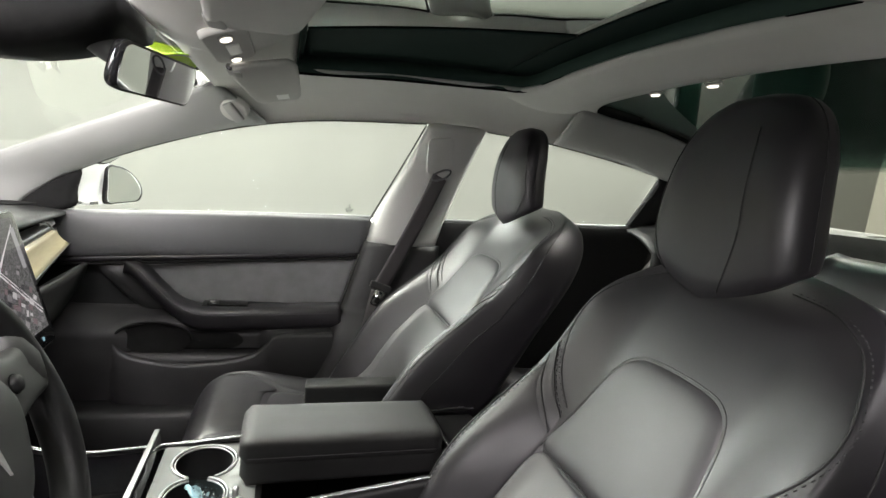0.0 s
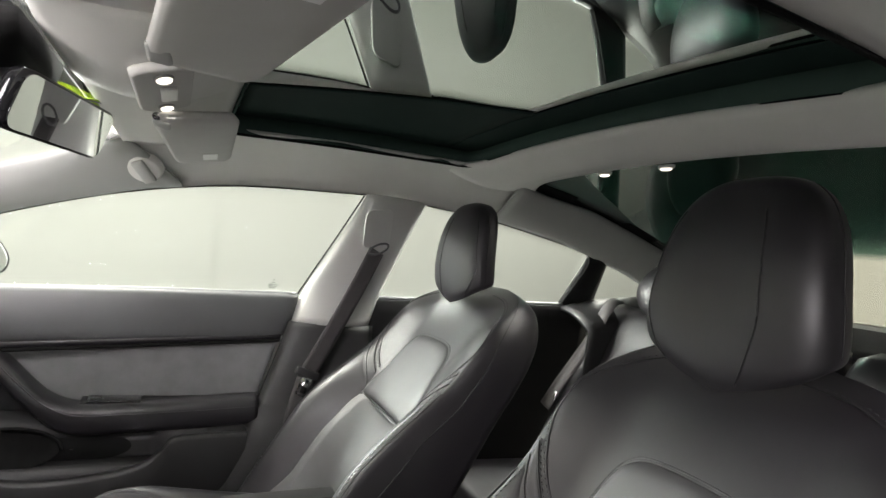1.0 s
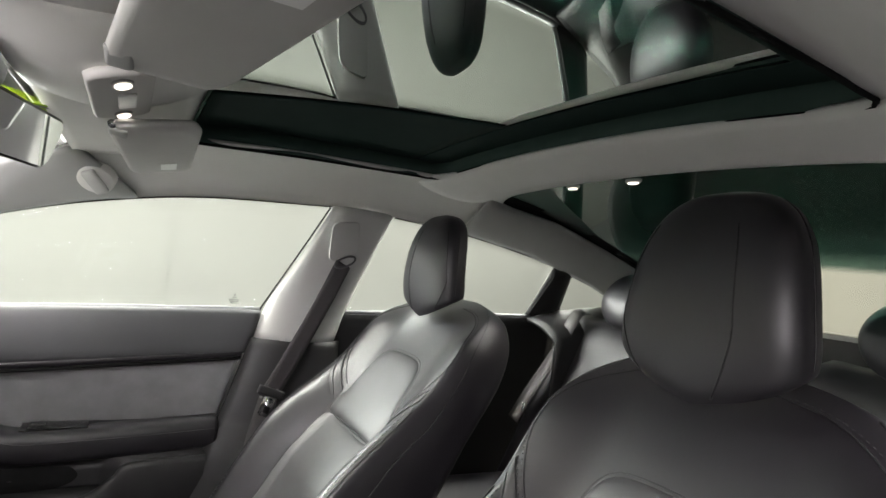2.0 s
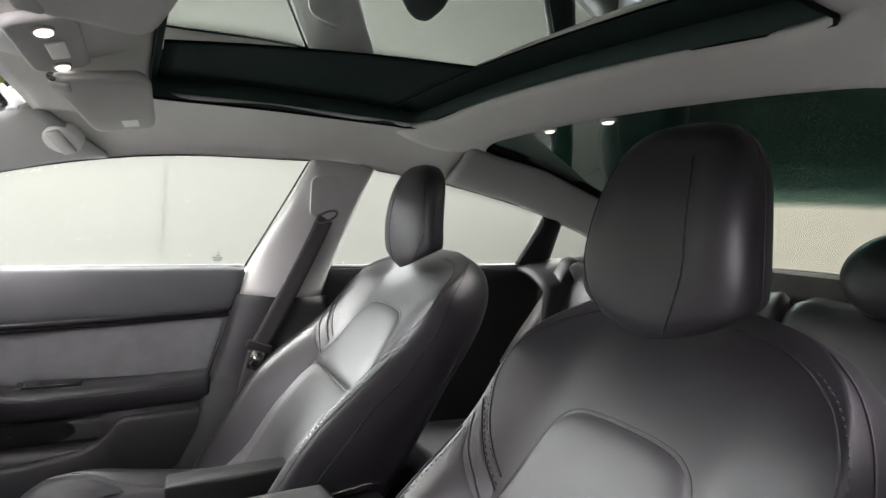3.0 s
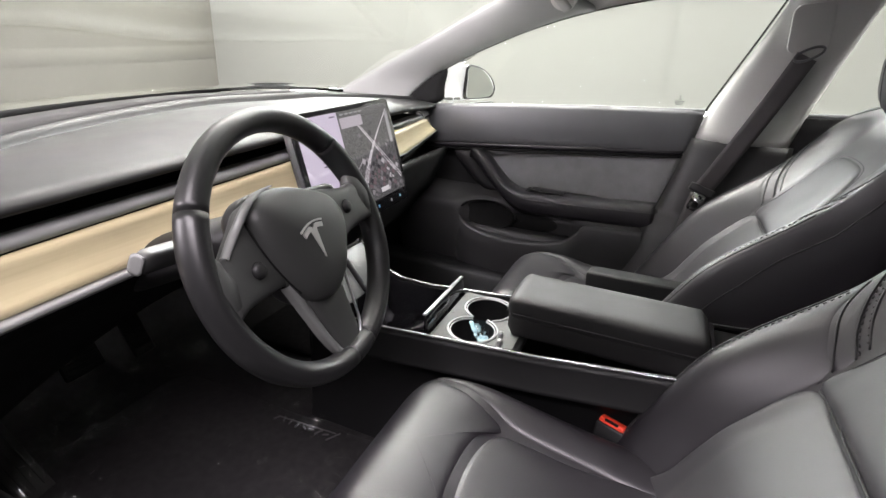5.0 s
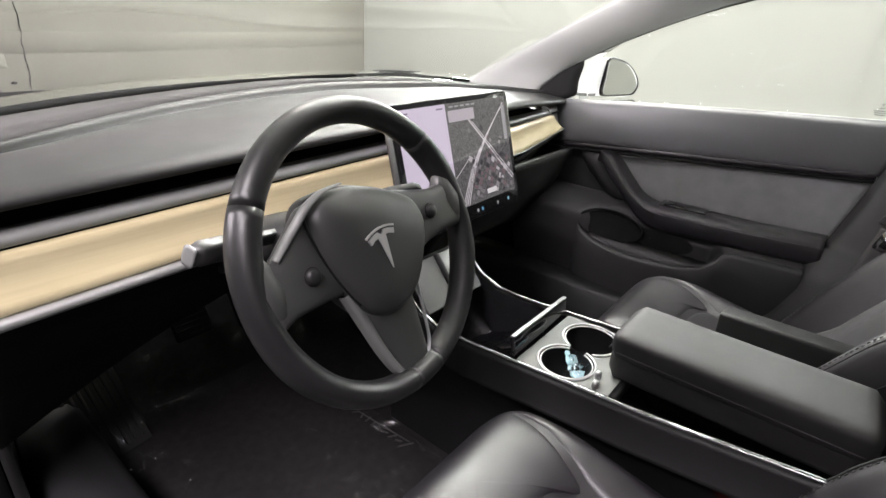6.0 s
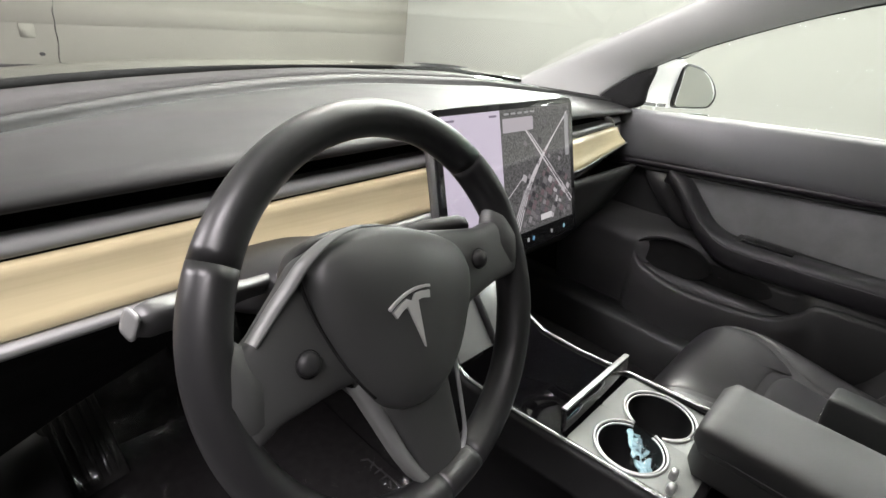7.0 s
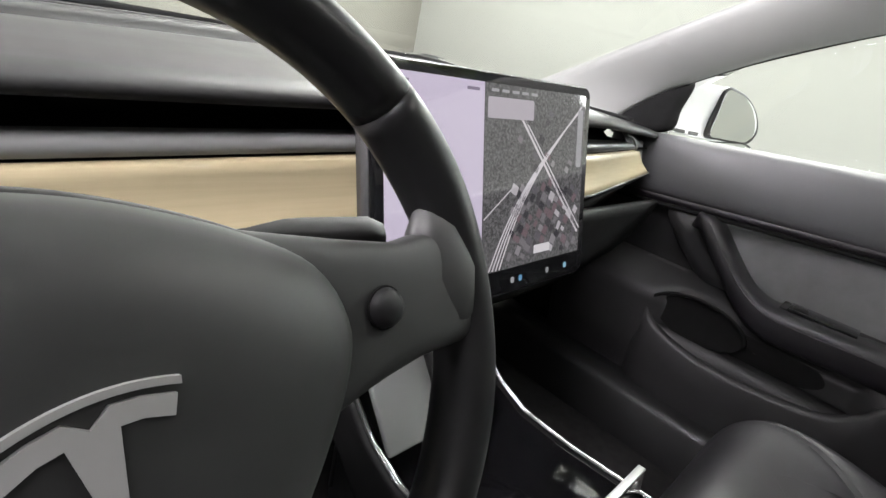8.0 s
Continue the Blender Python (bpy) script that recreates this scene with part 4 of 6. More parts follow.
floor_pan()
body_outside()

# ---- dashboard ----
def dash_point(x, key, dz=0.0):
    """Places on the dash's cross-section at x; past 0.35 its door end runs straight back and closes up."""
    y, z = key
    run = max(0.0, x - 0.35) / 0.31
    k = (x / 0.7) ** 2
    lift = 0.032 * (min(x, 0.35) + 0.35) - 0.010 * float(smoothstep(0.0, 0.35, x))
    bow = float(np.interp(y, [0.2, 0.28, 0.42, 0.635, 0.79], [0.0, 0.0, 0.05, 0.285, 0.19]))
    if y < 0.45:
        y += 0.049 * run
    z += run * float(np.interp(z, [0.79, 0.803, 0.862, 0.88, 0.905, 0.93], [0.030, 0.016, 0.000, -0.006, -0.018, -0.022]))
    return (x, y - bow * k, z + dz + lift)


def dashboard():
    d = thing("dashboard", (0, 0.5, 0.5), "wide dashboard with oak trim strip and full-width vent", "dashboard")
    o = Vector((0, 0.5, 0.5))
    X = np.linspace(-0.70, 0.695, 70)
    def strip(name, keys, mat, label="", xs=X, th=0.0, ends=(0.695, 0.695)):
        """One band of the dash; its door end runs from the first to the second sideways place."""
        cut = [(e - X[0]) / (X[-1] - X[0]) for e in np.linspace(ends[0], ends[1], len(keys))]
        rows = [[tuple(Vector(dash_point(X[0] + (x - X[0]) * c, k)) - o) for k, c in zip(keys, cut)] for x in xs]
        ob = part(name, grid(rows), mat, d, label)
        if th:
            thicken(ob, th, 1.0)
        return ob
    # cowl behind the ridge, ridge, top pad
    strip("cowl", [(0.795, 0.905), (0.79, 0.919), (0.75, 0.920), (0.70, 0.924), (0.645, 0.926)], COWL, "dark grey rear shelf of the dash", th=0.012)
    foot = [Vector((x, 0.776 - 0.40 * x * x, 0.934 + 0.030 * (x + 0.35) - 0.030 * float(smoothstep(0.35, 0.7, x)))) - o for x in np.linspace(-0.66, 0.66, 40)]
    part("screen_seal", tube(foot, 0.007, 8, flat=1.3), BLACK_VOID, d, "black seal along the windscreen foot")
    ridge = [(0.648, 0.922)] + [(0.630 + 0.018 * math.cos(a), 0.925 + 0.013 * math.sin(a)) for a in np.linspace(0.1, math.pi, 9)] + [(0.606, 0.922)]
    strip("ridge", ridge, DASH_TOP, "rounded grey ridge along the dash top")
    pad = [(0.608, 0.922)] + [(0.602 - 0.32 * t, 0.924 + 0.002 * t + 0.008 * math.sin(math.pi * t)) for t in np.linspace(0, 1, 12)] + [(0.268, 0.924), (0.256, 0.919), (0.252, 0.913), (0.258, 0.907), (0.30, 0.905)]
    strip("top_pad", pad, DASH_TOP, "grey vinyl dash top pad")
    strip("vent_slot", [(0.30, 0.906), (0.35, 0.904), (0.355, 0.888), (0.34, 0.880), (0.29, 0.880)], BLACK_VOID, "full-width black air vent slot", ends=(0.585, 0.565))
    strip("vent_strip", [(0.295, 0.8805), (0.276, 0.8825), (0.266, 0.8820), (0.2615, 0.879), (0.2605, 0.872), (0.264, 0.8675)], STRIP_GREY, "satin grey strip under the vent", ends=(0.19, 0.19))
    strip("vent_strip_passenger", [(0.295, 0.8805), (0.276, 0.8815), (0.266, 0.8805), (0.2625, 0.878), (0.262, 0.872), (0.264, 0.8675)], STALK, "dark satin strip under the passenger vent", xs=X[44:], ends=(0.565, 0.575))
    strip("trim_joint", [(0.2645, 0.8678), (0.275, 0.8665), (0.2645, 0.8652)], BLACK_VOID)
    oak = [(0.265, 0.8652), (0.2600, 0.863)] + [(0.2580 - 0.016 * t + 0.004 * math.sin(math.pi * t), 0.862 - 0.056 * t) for t in np.linspace(0, 1, 7)] + [(0.245, 0.8030)]
    strip("oak_trim", oak, OAK, "pale oak trim strip with satin varnish", ends=(0.575, 0.664))
    strip("end_panel", [(0.32, 0.910), (0.30, 0.905), (0.278, 0.88), (0.272, 0.85), (0.262, 0.80)], PLASTIC_SOFT, "charcoal end panel by the door", xs=X[-8:])
    strip("lower_bead", [(0.247, 0.8035), (0.237, 0.802), (0.233, 0.797), (0.235, 0.792), (0.247, 0.790), (0.26, 0.792)], SILVER, "satin silver lower bead", ends=(0.19, 0.19))
    part("oak_edge", tube([Vector(dash_point(x, (0.243, 0.8035))) - o for x in np.linspace(0.15, 0.662, 30)], 0.0018, 6), BAND, d, "thin satin edge under the oak")
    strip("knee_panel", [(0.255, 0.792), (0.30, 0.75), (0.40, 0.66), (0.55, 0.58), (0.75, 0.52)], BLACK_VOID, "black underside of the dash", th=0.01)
    # glovebox face on the passenger side
    rows = []
    for x in np.linspace(0.13, 0.66, 24):
        rows.append([tuple(Vector((x, 0.262 + 0.13 * t ** 1.3, 0.785 - 0.24 * t)) - o) for t in np.linspace(0, 1, 12)])
    thicken(part("glovebox_lid", grid(rows), PLASTIC, d, "black glovebox lid"), 0.012, 1.0)
    # vent end piece by the door
    pts = [Vector(dash_point(x, (yy, zz))) - o for x, yy, zz in ((0.505, 0.268, 0.9035), (0.535, 0.266, 0.8985), (0.556, 0.264, 0.888), (0.574, 0.262, 0.870))]
    part("vent_end", tube(spline(pts, 24), 0.0026, 8), BAND, d)
    return d


def touchscreen():
    s = thing("touchscreen", (0.033, 0.19, 0.857), "large landscape touchscreen showing a lavender panel and satellite map", "screen")
    ya = Vector((0.0, 0.275, 0.961)).normalized()
    xa = Vector((1, 0, 0.015)).normalized()
    za = xa.cross(ya).normalized()
    M = place(xa, ya, za, (0, 0, 0))
    W, H = 0.352, 0.236
    back = slab(rounded(W, H, 0.013, 6), 0.014, M @ Matrix.Translation((0, 0, -0.015)))
    part("casing", back, STALK, s, "thin dark metal screen casing")
    part("panel_glass", slab(rounded(W - 0.003, H - 0.003, 0.012, 6), 0.0022, M @ Matrix.Translation((0, 0, -0.001)), 0.0008), GLOSS, s, "glossy black screen glass")
    part("stand", block(0.12, 0.09, 0.11, 0.02, 3, Matrix.Translation((0, 0.055, -0.01))), PLASTIC, s)
    Z0 = 0.0013
    def tile(name, x0, x1, y0, y1, mat, lift=0.0, label="", turn=0.0, r=0.0006):
        m = M @ Matrix.Translation(((x0 + x1) / 2, (y0 + y1) / 2, Z0 + lift)) @ pose(0, 0, 0, 0, 0, turn)
        return part(name, slab(rounded(x1 - x0, y1 - y0, r, 2), 0.0002, m), mat, s, label, smooth=False)
    tile("side_panel", -0.160, -0.032, -0.092, 0.107, SCREEN_LIGHT, 0, "pale lavender drive panel")
    # satellite map: ground, roofs, roads, each a lit patch
    ground = glow("map_ground", (0.055, 0.055, 0.052), 0.9)
    nt = ground.node_tree
    tc = nt.nodes.new("ShaderNodeTexCoord")
    nz = nt.nodes.new("ShaderNodeTexNoise")
    nz.inputs["Scale"].default_value, nz.inputs["Detail"].default_value = 330, 6
    rp = nt.nodes.new("ShaderNodeValToRGB")
    rp.color_ramp.elements[0].position, rp.color_ramp.elements[1].position = 0.38, 0.68
    rp.color_ramp.elements[0].color, rp.color_ramp.elements[1].color = (0.035, 0.035, 0.036, 1), (0.13, 0.124, 0.13, 1)
    nt.links.new(tc.outputs["Object"], nz.inputs["Vector"])
    nt.links.new(nz.outputs["Fac"], rp.inputs["Fac"])
    nt.links.new(rp.outputs["Color"], nt.nodes["Principled BSDF"].inputs["Emission Color"])
    tile("map", -0.031, 0.163, -0.088, 0.107, ground, 0, "satellite street map")
    road = glow("map_road", (0.62, 0.58, 0.62), 0.75)
    def roadline(x0, y0, x1, y1, w, bend=0.0):
        P = [np.array((x0 + (x1 - x0) * t + bend * math.sin(math.pi * t), y0 + (y1 - y0) * t)) for t in np.linspace(0, 1, 12)]
        rows = []
        for i, p in enumerate(P):
            tt = P[min(i + 1, 11)] - P[max(i - 1, 0)]
            nn = np.array((-tt[1], tt[0])) / np.linalg.norm(tt) * w / 2
            rows.append([tuple(M @ Vector((*(p + nn), Z0 + 0.0004))), tuple(M @ Vector((*(p - nn), Z0 + 0.0004)))])
        part("map_road", grid(rows), road, s, smooth=False)
    for k in range(4):
        roadline(-0.02 + 0.006 * k, -0.087, 0.146 + 0.003 * k, 0.085 + 0.003 * k, 0.0022, -0.022)
    roadline(0.03, 0.075, 0.158, -0.062, 0.0032)
    roadline(0.036, 0.075, 0.163, -0.058, 0.002)
    roadline(-0.03, -0.03, 0.02, 0.002, 0.0015)
    random.seed(11)
    tones = [glow("map_roof", c, 0.7) for c in ((0.05, 0.047, 0.053), (0.11, 0.10, 0.115), (0.18, 0.165, 0.18), (0.26, 0.24, 0.26), (0.03, 0.028, 0.034), (0.48, 0.45, 0.48), (0.16, 0.11, 0.125))]
    ca, sa = math.cos(radians(-32)), math.sin(radians(-32))
    for i in range(-9, 10):
        for k in range(-9, 10):
            p, q = 0.0115 * i + random.uniform(-0.002, 0.002), 0.0105 * k + random.uniform(-0.002, 0.002)
            u, v = 0.085 + p * ca - q * sa, -0.030 + p * sa + q * ca
            a, b = random.uniform(0.006, 0.013), random.uniform(0.005, 0.011)
            dense = 0.85 if v < 0.0 else 0.12
            if u - a < 0.004 or u + a > 0.161 or v - b < -0.086 or v + b > 0.10 or random.random() > dense:
                continue
            tile("map_roof", u - a / 2, u + a / 2, v - b / 2, v + b / 2, random.choice(tones), 0.0002, turn=-32 + random.uniform(-5, 5))
    tile("search_bar", -0.027, 0.052, 0.073, 0.094, glow("map_label", (0.42, 0.38, 0.43), 0.8), 0.0005, r=0.002)
    tile("map_button", 0.146, 0.158, 0.02, 0.09, glow("map_button", (0.3, 0.29, 0.31), 0.8), 0.0005, r=0.003)
    tile("map_label", 0.062, 0.095, -0.078, -0.068, glow("map_label_light", (0.65, 0.62, 0.65), 0.8), 0.0005)
    for k in range(5):
        tile("status_bar", -0.022 + 0.017 * k, -0.010 + 0.017 * k, 0.099, 0.102, glow("status_mark", (0.35, 0.34, 0.36), 0.7), 0.0005)
    # small grey car picture and text bars on the lavender panel
    car = slab([(0.016 * math.cos(w), 0.034 * math.sin(w)) for w in np.linspace(0, 2 * math.pi, 24, endpoint=False)], 0.0002, M @ Matrix.Translation((-0.066, -0.045, Z0 + 0.0004)))
    part("car_picture", car, glow("car_grey", (0.16, 0.12, 0.17), 0.6), s, "small grey car picture", smooth=False)
    for x0, y0, w in ((-0.152, 0.098, 0.02), (-0.058, 0.098, 0.018), (-0.11, 0.02, 0.022), (-0.11, 0.012, 0.016), (-0.14, -0.08, 0.03)):
        tile("text_bar", x0, x0 + w, y0, y0 + 0.003, glow("panel_text", (0.25, 0.2, 0.3), 0.6), 0.0004)
    # dock of icons
    for k, (c, e) in enumerate((((0.12, 0.3, 0.9), 1.2), ((0.6, 0.6, 0.65), 0.8), ((0.5, 0.5, 0.52), 0.5), ((0.12, 0.3, 0.5), 0.7), ((0.4, 0.4, 0.42), 0.5), ((0.3, 0.55, 0.7), 0.6))):
        x = (-0.105, -0.05, 0.02, 0.035, 0.09, 0.13)[k]
        tile("dock_icon", x, x + 0.006, -0.106, -0.099, glow("dock_icon", c, e), 0.0002, r=0.002)
    return s


# ---- steering wheel ----
def steering_wheel():
    c = Vector((-0.355, 0.0245, 0.845))
    w = thing("steering_wheel", c, "black leather three-spoke steering wheel with metal emblem", "steering wheel")
    a, b = radians(22.8), radians(2.5)
    n = Vector((math.sin(b), -math.cos(a) * math.cos(b), math.sin(a) * math.cos(b))).normalized()
    u = Vector((0, 0, 1)).cross(n).normalized()
    v = n.cross(u)
    turn = radians(7)
    xa, ya = u * math.cos(turn) + v * math.sin(turn), v * math.cos(turn) - u * math.sin(turn)
    M = place(xa, ya, n, (0, 0, 0))
    R = 0.1650
    def rim_piece(name, a0, a1, mat, fat=1.0, label=""):
        rows = []
        N = max(8, int((a1 - a0) / 3))
        for i in range(N + 1):
            ang = radians(a0 + (a1 - a0) * i / N)
            grip = 1 + 0.07 * math.exp(-((abs(math.degrees(math.atan2(math.sin(ang), math.cos(ang)))) - 25) / 16) ** 2) + 0.07 * math.exp(-((abs(math.degrees(math.atan2(math.sin(ang), math.cos(ang)))) - 155) / 16) ** 2)
            r = 0.0163 * grip * fat
            cen = Vector((R * math.cos(ang), R * math.sin(ang), 0))
            row = []
            for q in np.linspace(0, 2 * math.pi, 20, endpoint=False):
                p = cen + Vector((math.cos(ang), math.sin(ang), 0)) * r * 0.95 * math.cos(q) + Vector((0, 0, 1)) * r * 1.12 * math.sin(q)
                row.append(tuple(M @ p))
            rows.append(row)
        return part(name, grid(rows, wrap=True, cap=True), mat, w, label)
    rim_piece("rim_top", 37.6, 142.4, RIM_LEATHER, 1.0, "smooth black leather upper rim")
    rim_piece("rim_left", 142.6, 262.1, RIM_LEATHER, 1.0)
    rim_piece("rim_right", -82.1, 37.4, RIM_LEATHER, 1.0)
    rim_piece("rim_bottom", 262.2, 277.8, RIM_LEATHER, 1.0)
    # airbag pad: a rounded shield that swells towards the driver
    shield = [(-0.085, 0.062), (-0.080, 0.076), (-0.067, 0.085), (-0.045, 0.087), (-0.015, 0.083), (0.014, 0.073), (0.045, 0.057), (0.069, 0.039), (0.078, 0.016), (0.075, -0.003), (0.060, -0.027),
              (0.034, -0.056), (0.008, -0.070), (-0.018, -0.073), (-0.042, -0.065), (-0.060, -0.046), (-0.076, -0.010), (-0.085, 0.030)]
    S = spline(shield, 80, True)
    mid = np.array((-0.014, 0.012))
    rows = []
    for r in np.linspace(0, 1, 20):
        k = math.sqrt(max(0, 1 - r ** 2.6))
        rows.append([tuple(M @ Vector((*(mid + (p - mid) * max(r, 0.002)), 0.011 + 0.029 * k))) for p in S])
    rows.append([tuple(M @ Vector((*(mid + (p - mid) * 0.99), -0.02))) for p in S])
    part("airbag_pad", grid(rows, wrap=True), PAD, w, "matt black airbag cover")
    # the dark joint down the pad's edge
    part("pad_seam", tube([M @ Vector((x, y, 0.0152)) for x, y in spline([(-0.084, 0.0815), (-0.0875, 0.068), (-0.0875, 0.048), (-0.083, 0.020), (-0.074, -0.012), (-0.062, -0.040)], 30)], 0.0013, 6), BLACK_VOID, w, "dark joint beside the airbag cover")
    rows = []
    for r, z in ((0.94, 0.004), (1.02, 0.003), (1.04, -0.002), (1.02, -0.018), (0.95, -0.03), (0.75, -0.045)):
        rows.append([tuple(M @ Vector((*(mid + (p - mid) * r), z))) for p in S])
    part("hub_shell", grid(rows, wrap=True), PLASTIC, w, "black shell round the airbag cover")
    # side spokes, each with its thumb wheel and the satin band that sweeps from the pad to the rim
    SPOKES = ((-1, (0.05, 0.083, 0.100, 0.115, 0.133, 0.156), (0.0885, 0.0820, 0.0695, 0.0595, 0.047, 0.045), (-0.028, -0.020, -0.018, -0.017, -0.015, -0.021), 0.0153, 0.1035,
               [(-0.030, 0.0905), (-0.057, 0.0915), (-0.083, 0.0845), (-0.100, 0.0725), (-0.115, 0.0622), (-0.135, 0.0490)],
               [(-0.030, 0.0875), (-0.051, 0.0872), (-0.0765, 0.0785), (-0.0925, 0.0665), (-0.1075, 0.0560), (-0.131, 0.0425)]),
              (1, (0.04, 0.066, 0.090, 0.119, 0.156), (0.0605, 0.0515, 0.0435, 0.0345, 0.035), (-0.036, -0.028, -0.025, -0.0245, -0.030), 0.0104, 0.097, (), ()))
    for sg, xs, tops, lows, ty, tx, outer, inner in SPOKES:
        rows = []
        for x in np.linspace(xs[0], xs[-1], 16):
            top, low = np.interp(x, xs, tops), np.interp(x, xs, lows)
            hw, yc = (top - low) / 2, (top + low) / 2
            rows.append([tuple(M @ Vector((sg * x, yc + hw * math.copysign(abs(math.cos(q)) ** 0.5, math.cos(q)), 0.003 + 0.012 * math.copysign(abs(math.sin(q)) ** 0.6, math.sin(q))))) for q in np.linspace(0, 2 * math.pi, 28, endpoint=False)])
        sp = part("spoke", grid(rows, wrap=True, cap=True), PAD, w)
        if sg < 0:
            O, I = spline(outer, 40), spline(inner, 40)
            sections = [[tuple(M @ Vector((*(o + (i - o) * k), z + 0.0008 + 0.008 * (1 - smoothstep(0.078, 0.115, abs(o[0])))))) for k, z in ((0.10, 0.006), (0.02, 0.0085), (0.08, 0.0110), (0.3, 0.0138), (0.6, 0.0150), (0.80, 0.0151), (0.84, 0.0120))] for o, i in zip(O, I)]
            part("satin_band", grid(sections), BAND, sp, "flat satin grey band along the upper edge")
        part("thumb_wheel", lathe([(0.0001, 0.0065), (0.005, 0.0062), (0.0080, 0.0045), (0.0092, 0.001), (0.0094, -0.004)], 24, M @ Matrix.Translation((sg * tx, ty, 0.0155))), PLASTIC, sp, "round black thumb wheel")
        part("thumb_wheel_seam", tube([M @ Vector((sg * tx + 0.0094 * math.cos(q), ty + 0.0094 * math.sin(q), 0.0158)) for q in np.linspace(0, 2 * math.pi, 26, endpoint=False)], 0.0008, 5, closed=True), BLACK_VOID, sp)
        # leather swelling where the spoke runs into the rim
        end = [(0.0001, -1.0), (0.45, -0.9), (0.8, -0.6), (1.0, 0.0), (0.8, 0.6), (0.45, 0.9), (0.0001, 1.0)]
        part("rim_collar", lathe(end, 20, M @ Matrix.Translation((sg * 0.152, (tops[-1] + lows[-1]) / 2 + 0.008, 0.002)) @ pose(0, 0, 0, 90, 0, 0) @ Matrix.Diagonal((0.023, 0.0172, 0.040, 1))), PAD, sp)
    # lower spoke: a black tongue between a broad satin arm and a thin bright edge
    rows = []
    for t in np.linspace(0, 1, 12):
        y, xc, hw = -0.052 - 0.104 * t, -0.016 + 0.012 * t, 0.040 - 0.016 * t
        rows.append([tuple(M @ Vector((xc + hw * math.copysign(abs(math.cos(q)) ** 0.5, math.cos(q)), y, 0.006 - 0.010 * t + 0.008 * math.copysign(abs(math.sin(q)) ** 0.7, math.sin(q))))) for q in np.linspace(0, 2 * math.pi, 24, endpoint=False)])
    low = part("lower_spoke", grid(rows, wrap=True, cap=True), PAD, w, "black lower spoke")
    arm = spline([(-0.068, -0.022), (-0.0585, -0.062), (-0.0475, -0.108), (-0.036, -0.140), (-0.026, -0.153)], 30)
    rows = []
    for k, (x, y) in enumerate(arm):
        d = arm[min(k + 1, 29)] - arm[max(k - 1, 0)]
        d /= np.linalg.norm(d)
        z = 0.011 - 0.08 * (-y - 0.02)
        hw = 0.0074 - 0.0022 * k / 29
        rows.append([tuple(M @ Vector((x + d[1] * o * hw, y - d[0] * o * hw, z + dz))) for o, dz in ((-1.0, -0.010), (-1.0, -0.002), (-0.8, 0.0005), (0.0, 0.0022), (0.8, 0.0018), (1.0, -0.001), (1.0, -0.010))])
    part("fork_arm", grid(rows), BAND, low, "broad flat satin grey fork arm")
    edge = spline([(0.037, -0.046), (0.0325, -0.075), (0.0295, -0.105), (0.0255, -0.134), (0.015, -0.1515), (0.0, -0.1572), (-0.018, -0.157), (-0.028, -0.150)], 44)
    part("fork_trim", tube([M @ Vector((x, y, 0.013 - 0.09 * (-y - 0.04))) for x, y in edge], 0.0024, 8, flat=0.7), SILVER, low, "thin satin silver fork edge")
    # emblem as plain shapes
    bar = []
    for t in np.linspace(-1, 1, 15):
        bar.append((0.0225 * t, 0.0195 - 0.0045 * t * t))
    em = [(x, y) for x, y in bar] + [(x * 0.985, y - 0.0022) for x, y in reversed(bar)]
    E0 = M @ Matrix.Translation((-0.0195, 0.0125, 0.0385))
    part("emblem_arc", slab(em, 0.003, E0), EMBLEM, w, "satin metal emblem arc", False)
    lw = [(0.0205, 0.0125), (0.0185, 0.0068), (0.0115, 0.0098), (0.006, 0.0105), (0.0, -0.027), (-0.006, 0.0105), (-0.0115, 0.0098), (-0.0185, 0.0068), (-0.0205, 0.0125), (-0.012, 0.0155), (-0.005, 0.0166), (0.0, 0.0125), (0.005, 0.0166), (0.012, 0.0155)]
    part("emblem_wedge", slab([(x, y - 0.0016) for x, y in lw], 0.003, E0), EMBLEM, w, "satin metal emblem wedge", False)
    return M


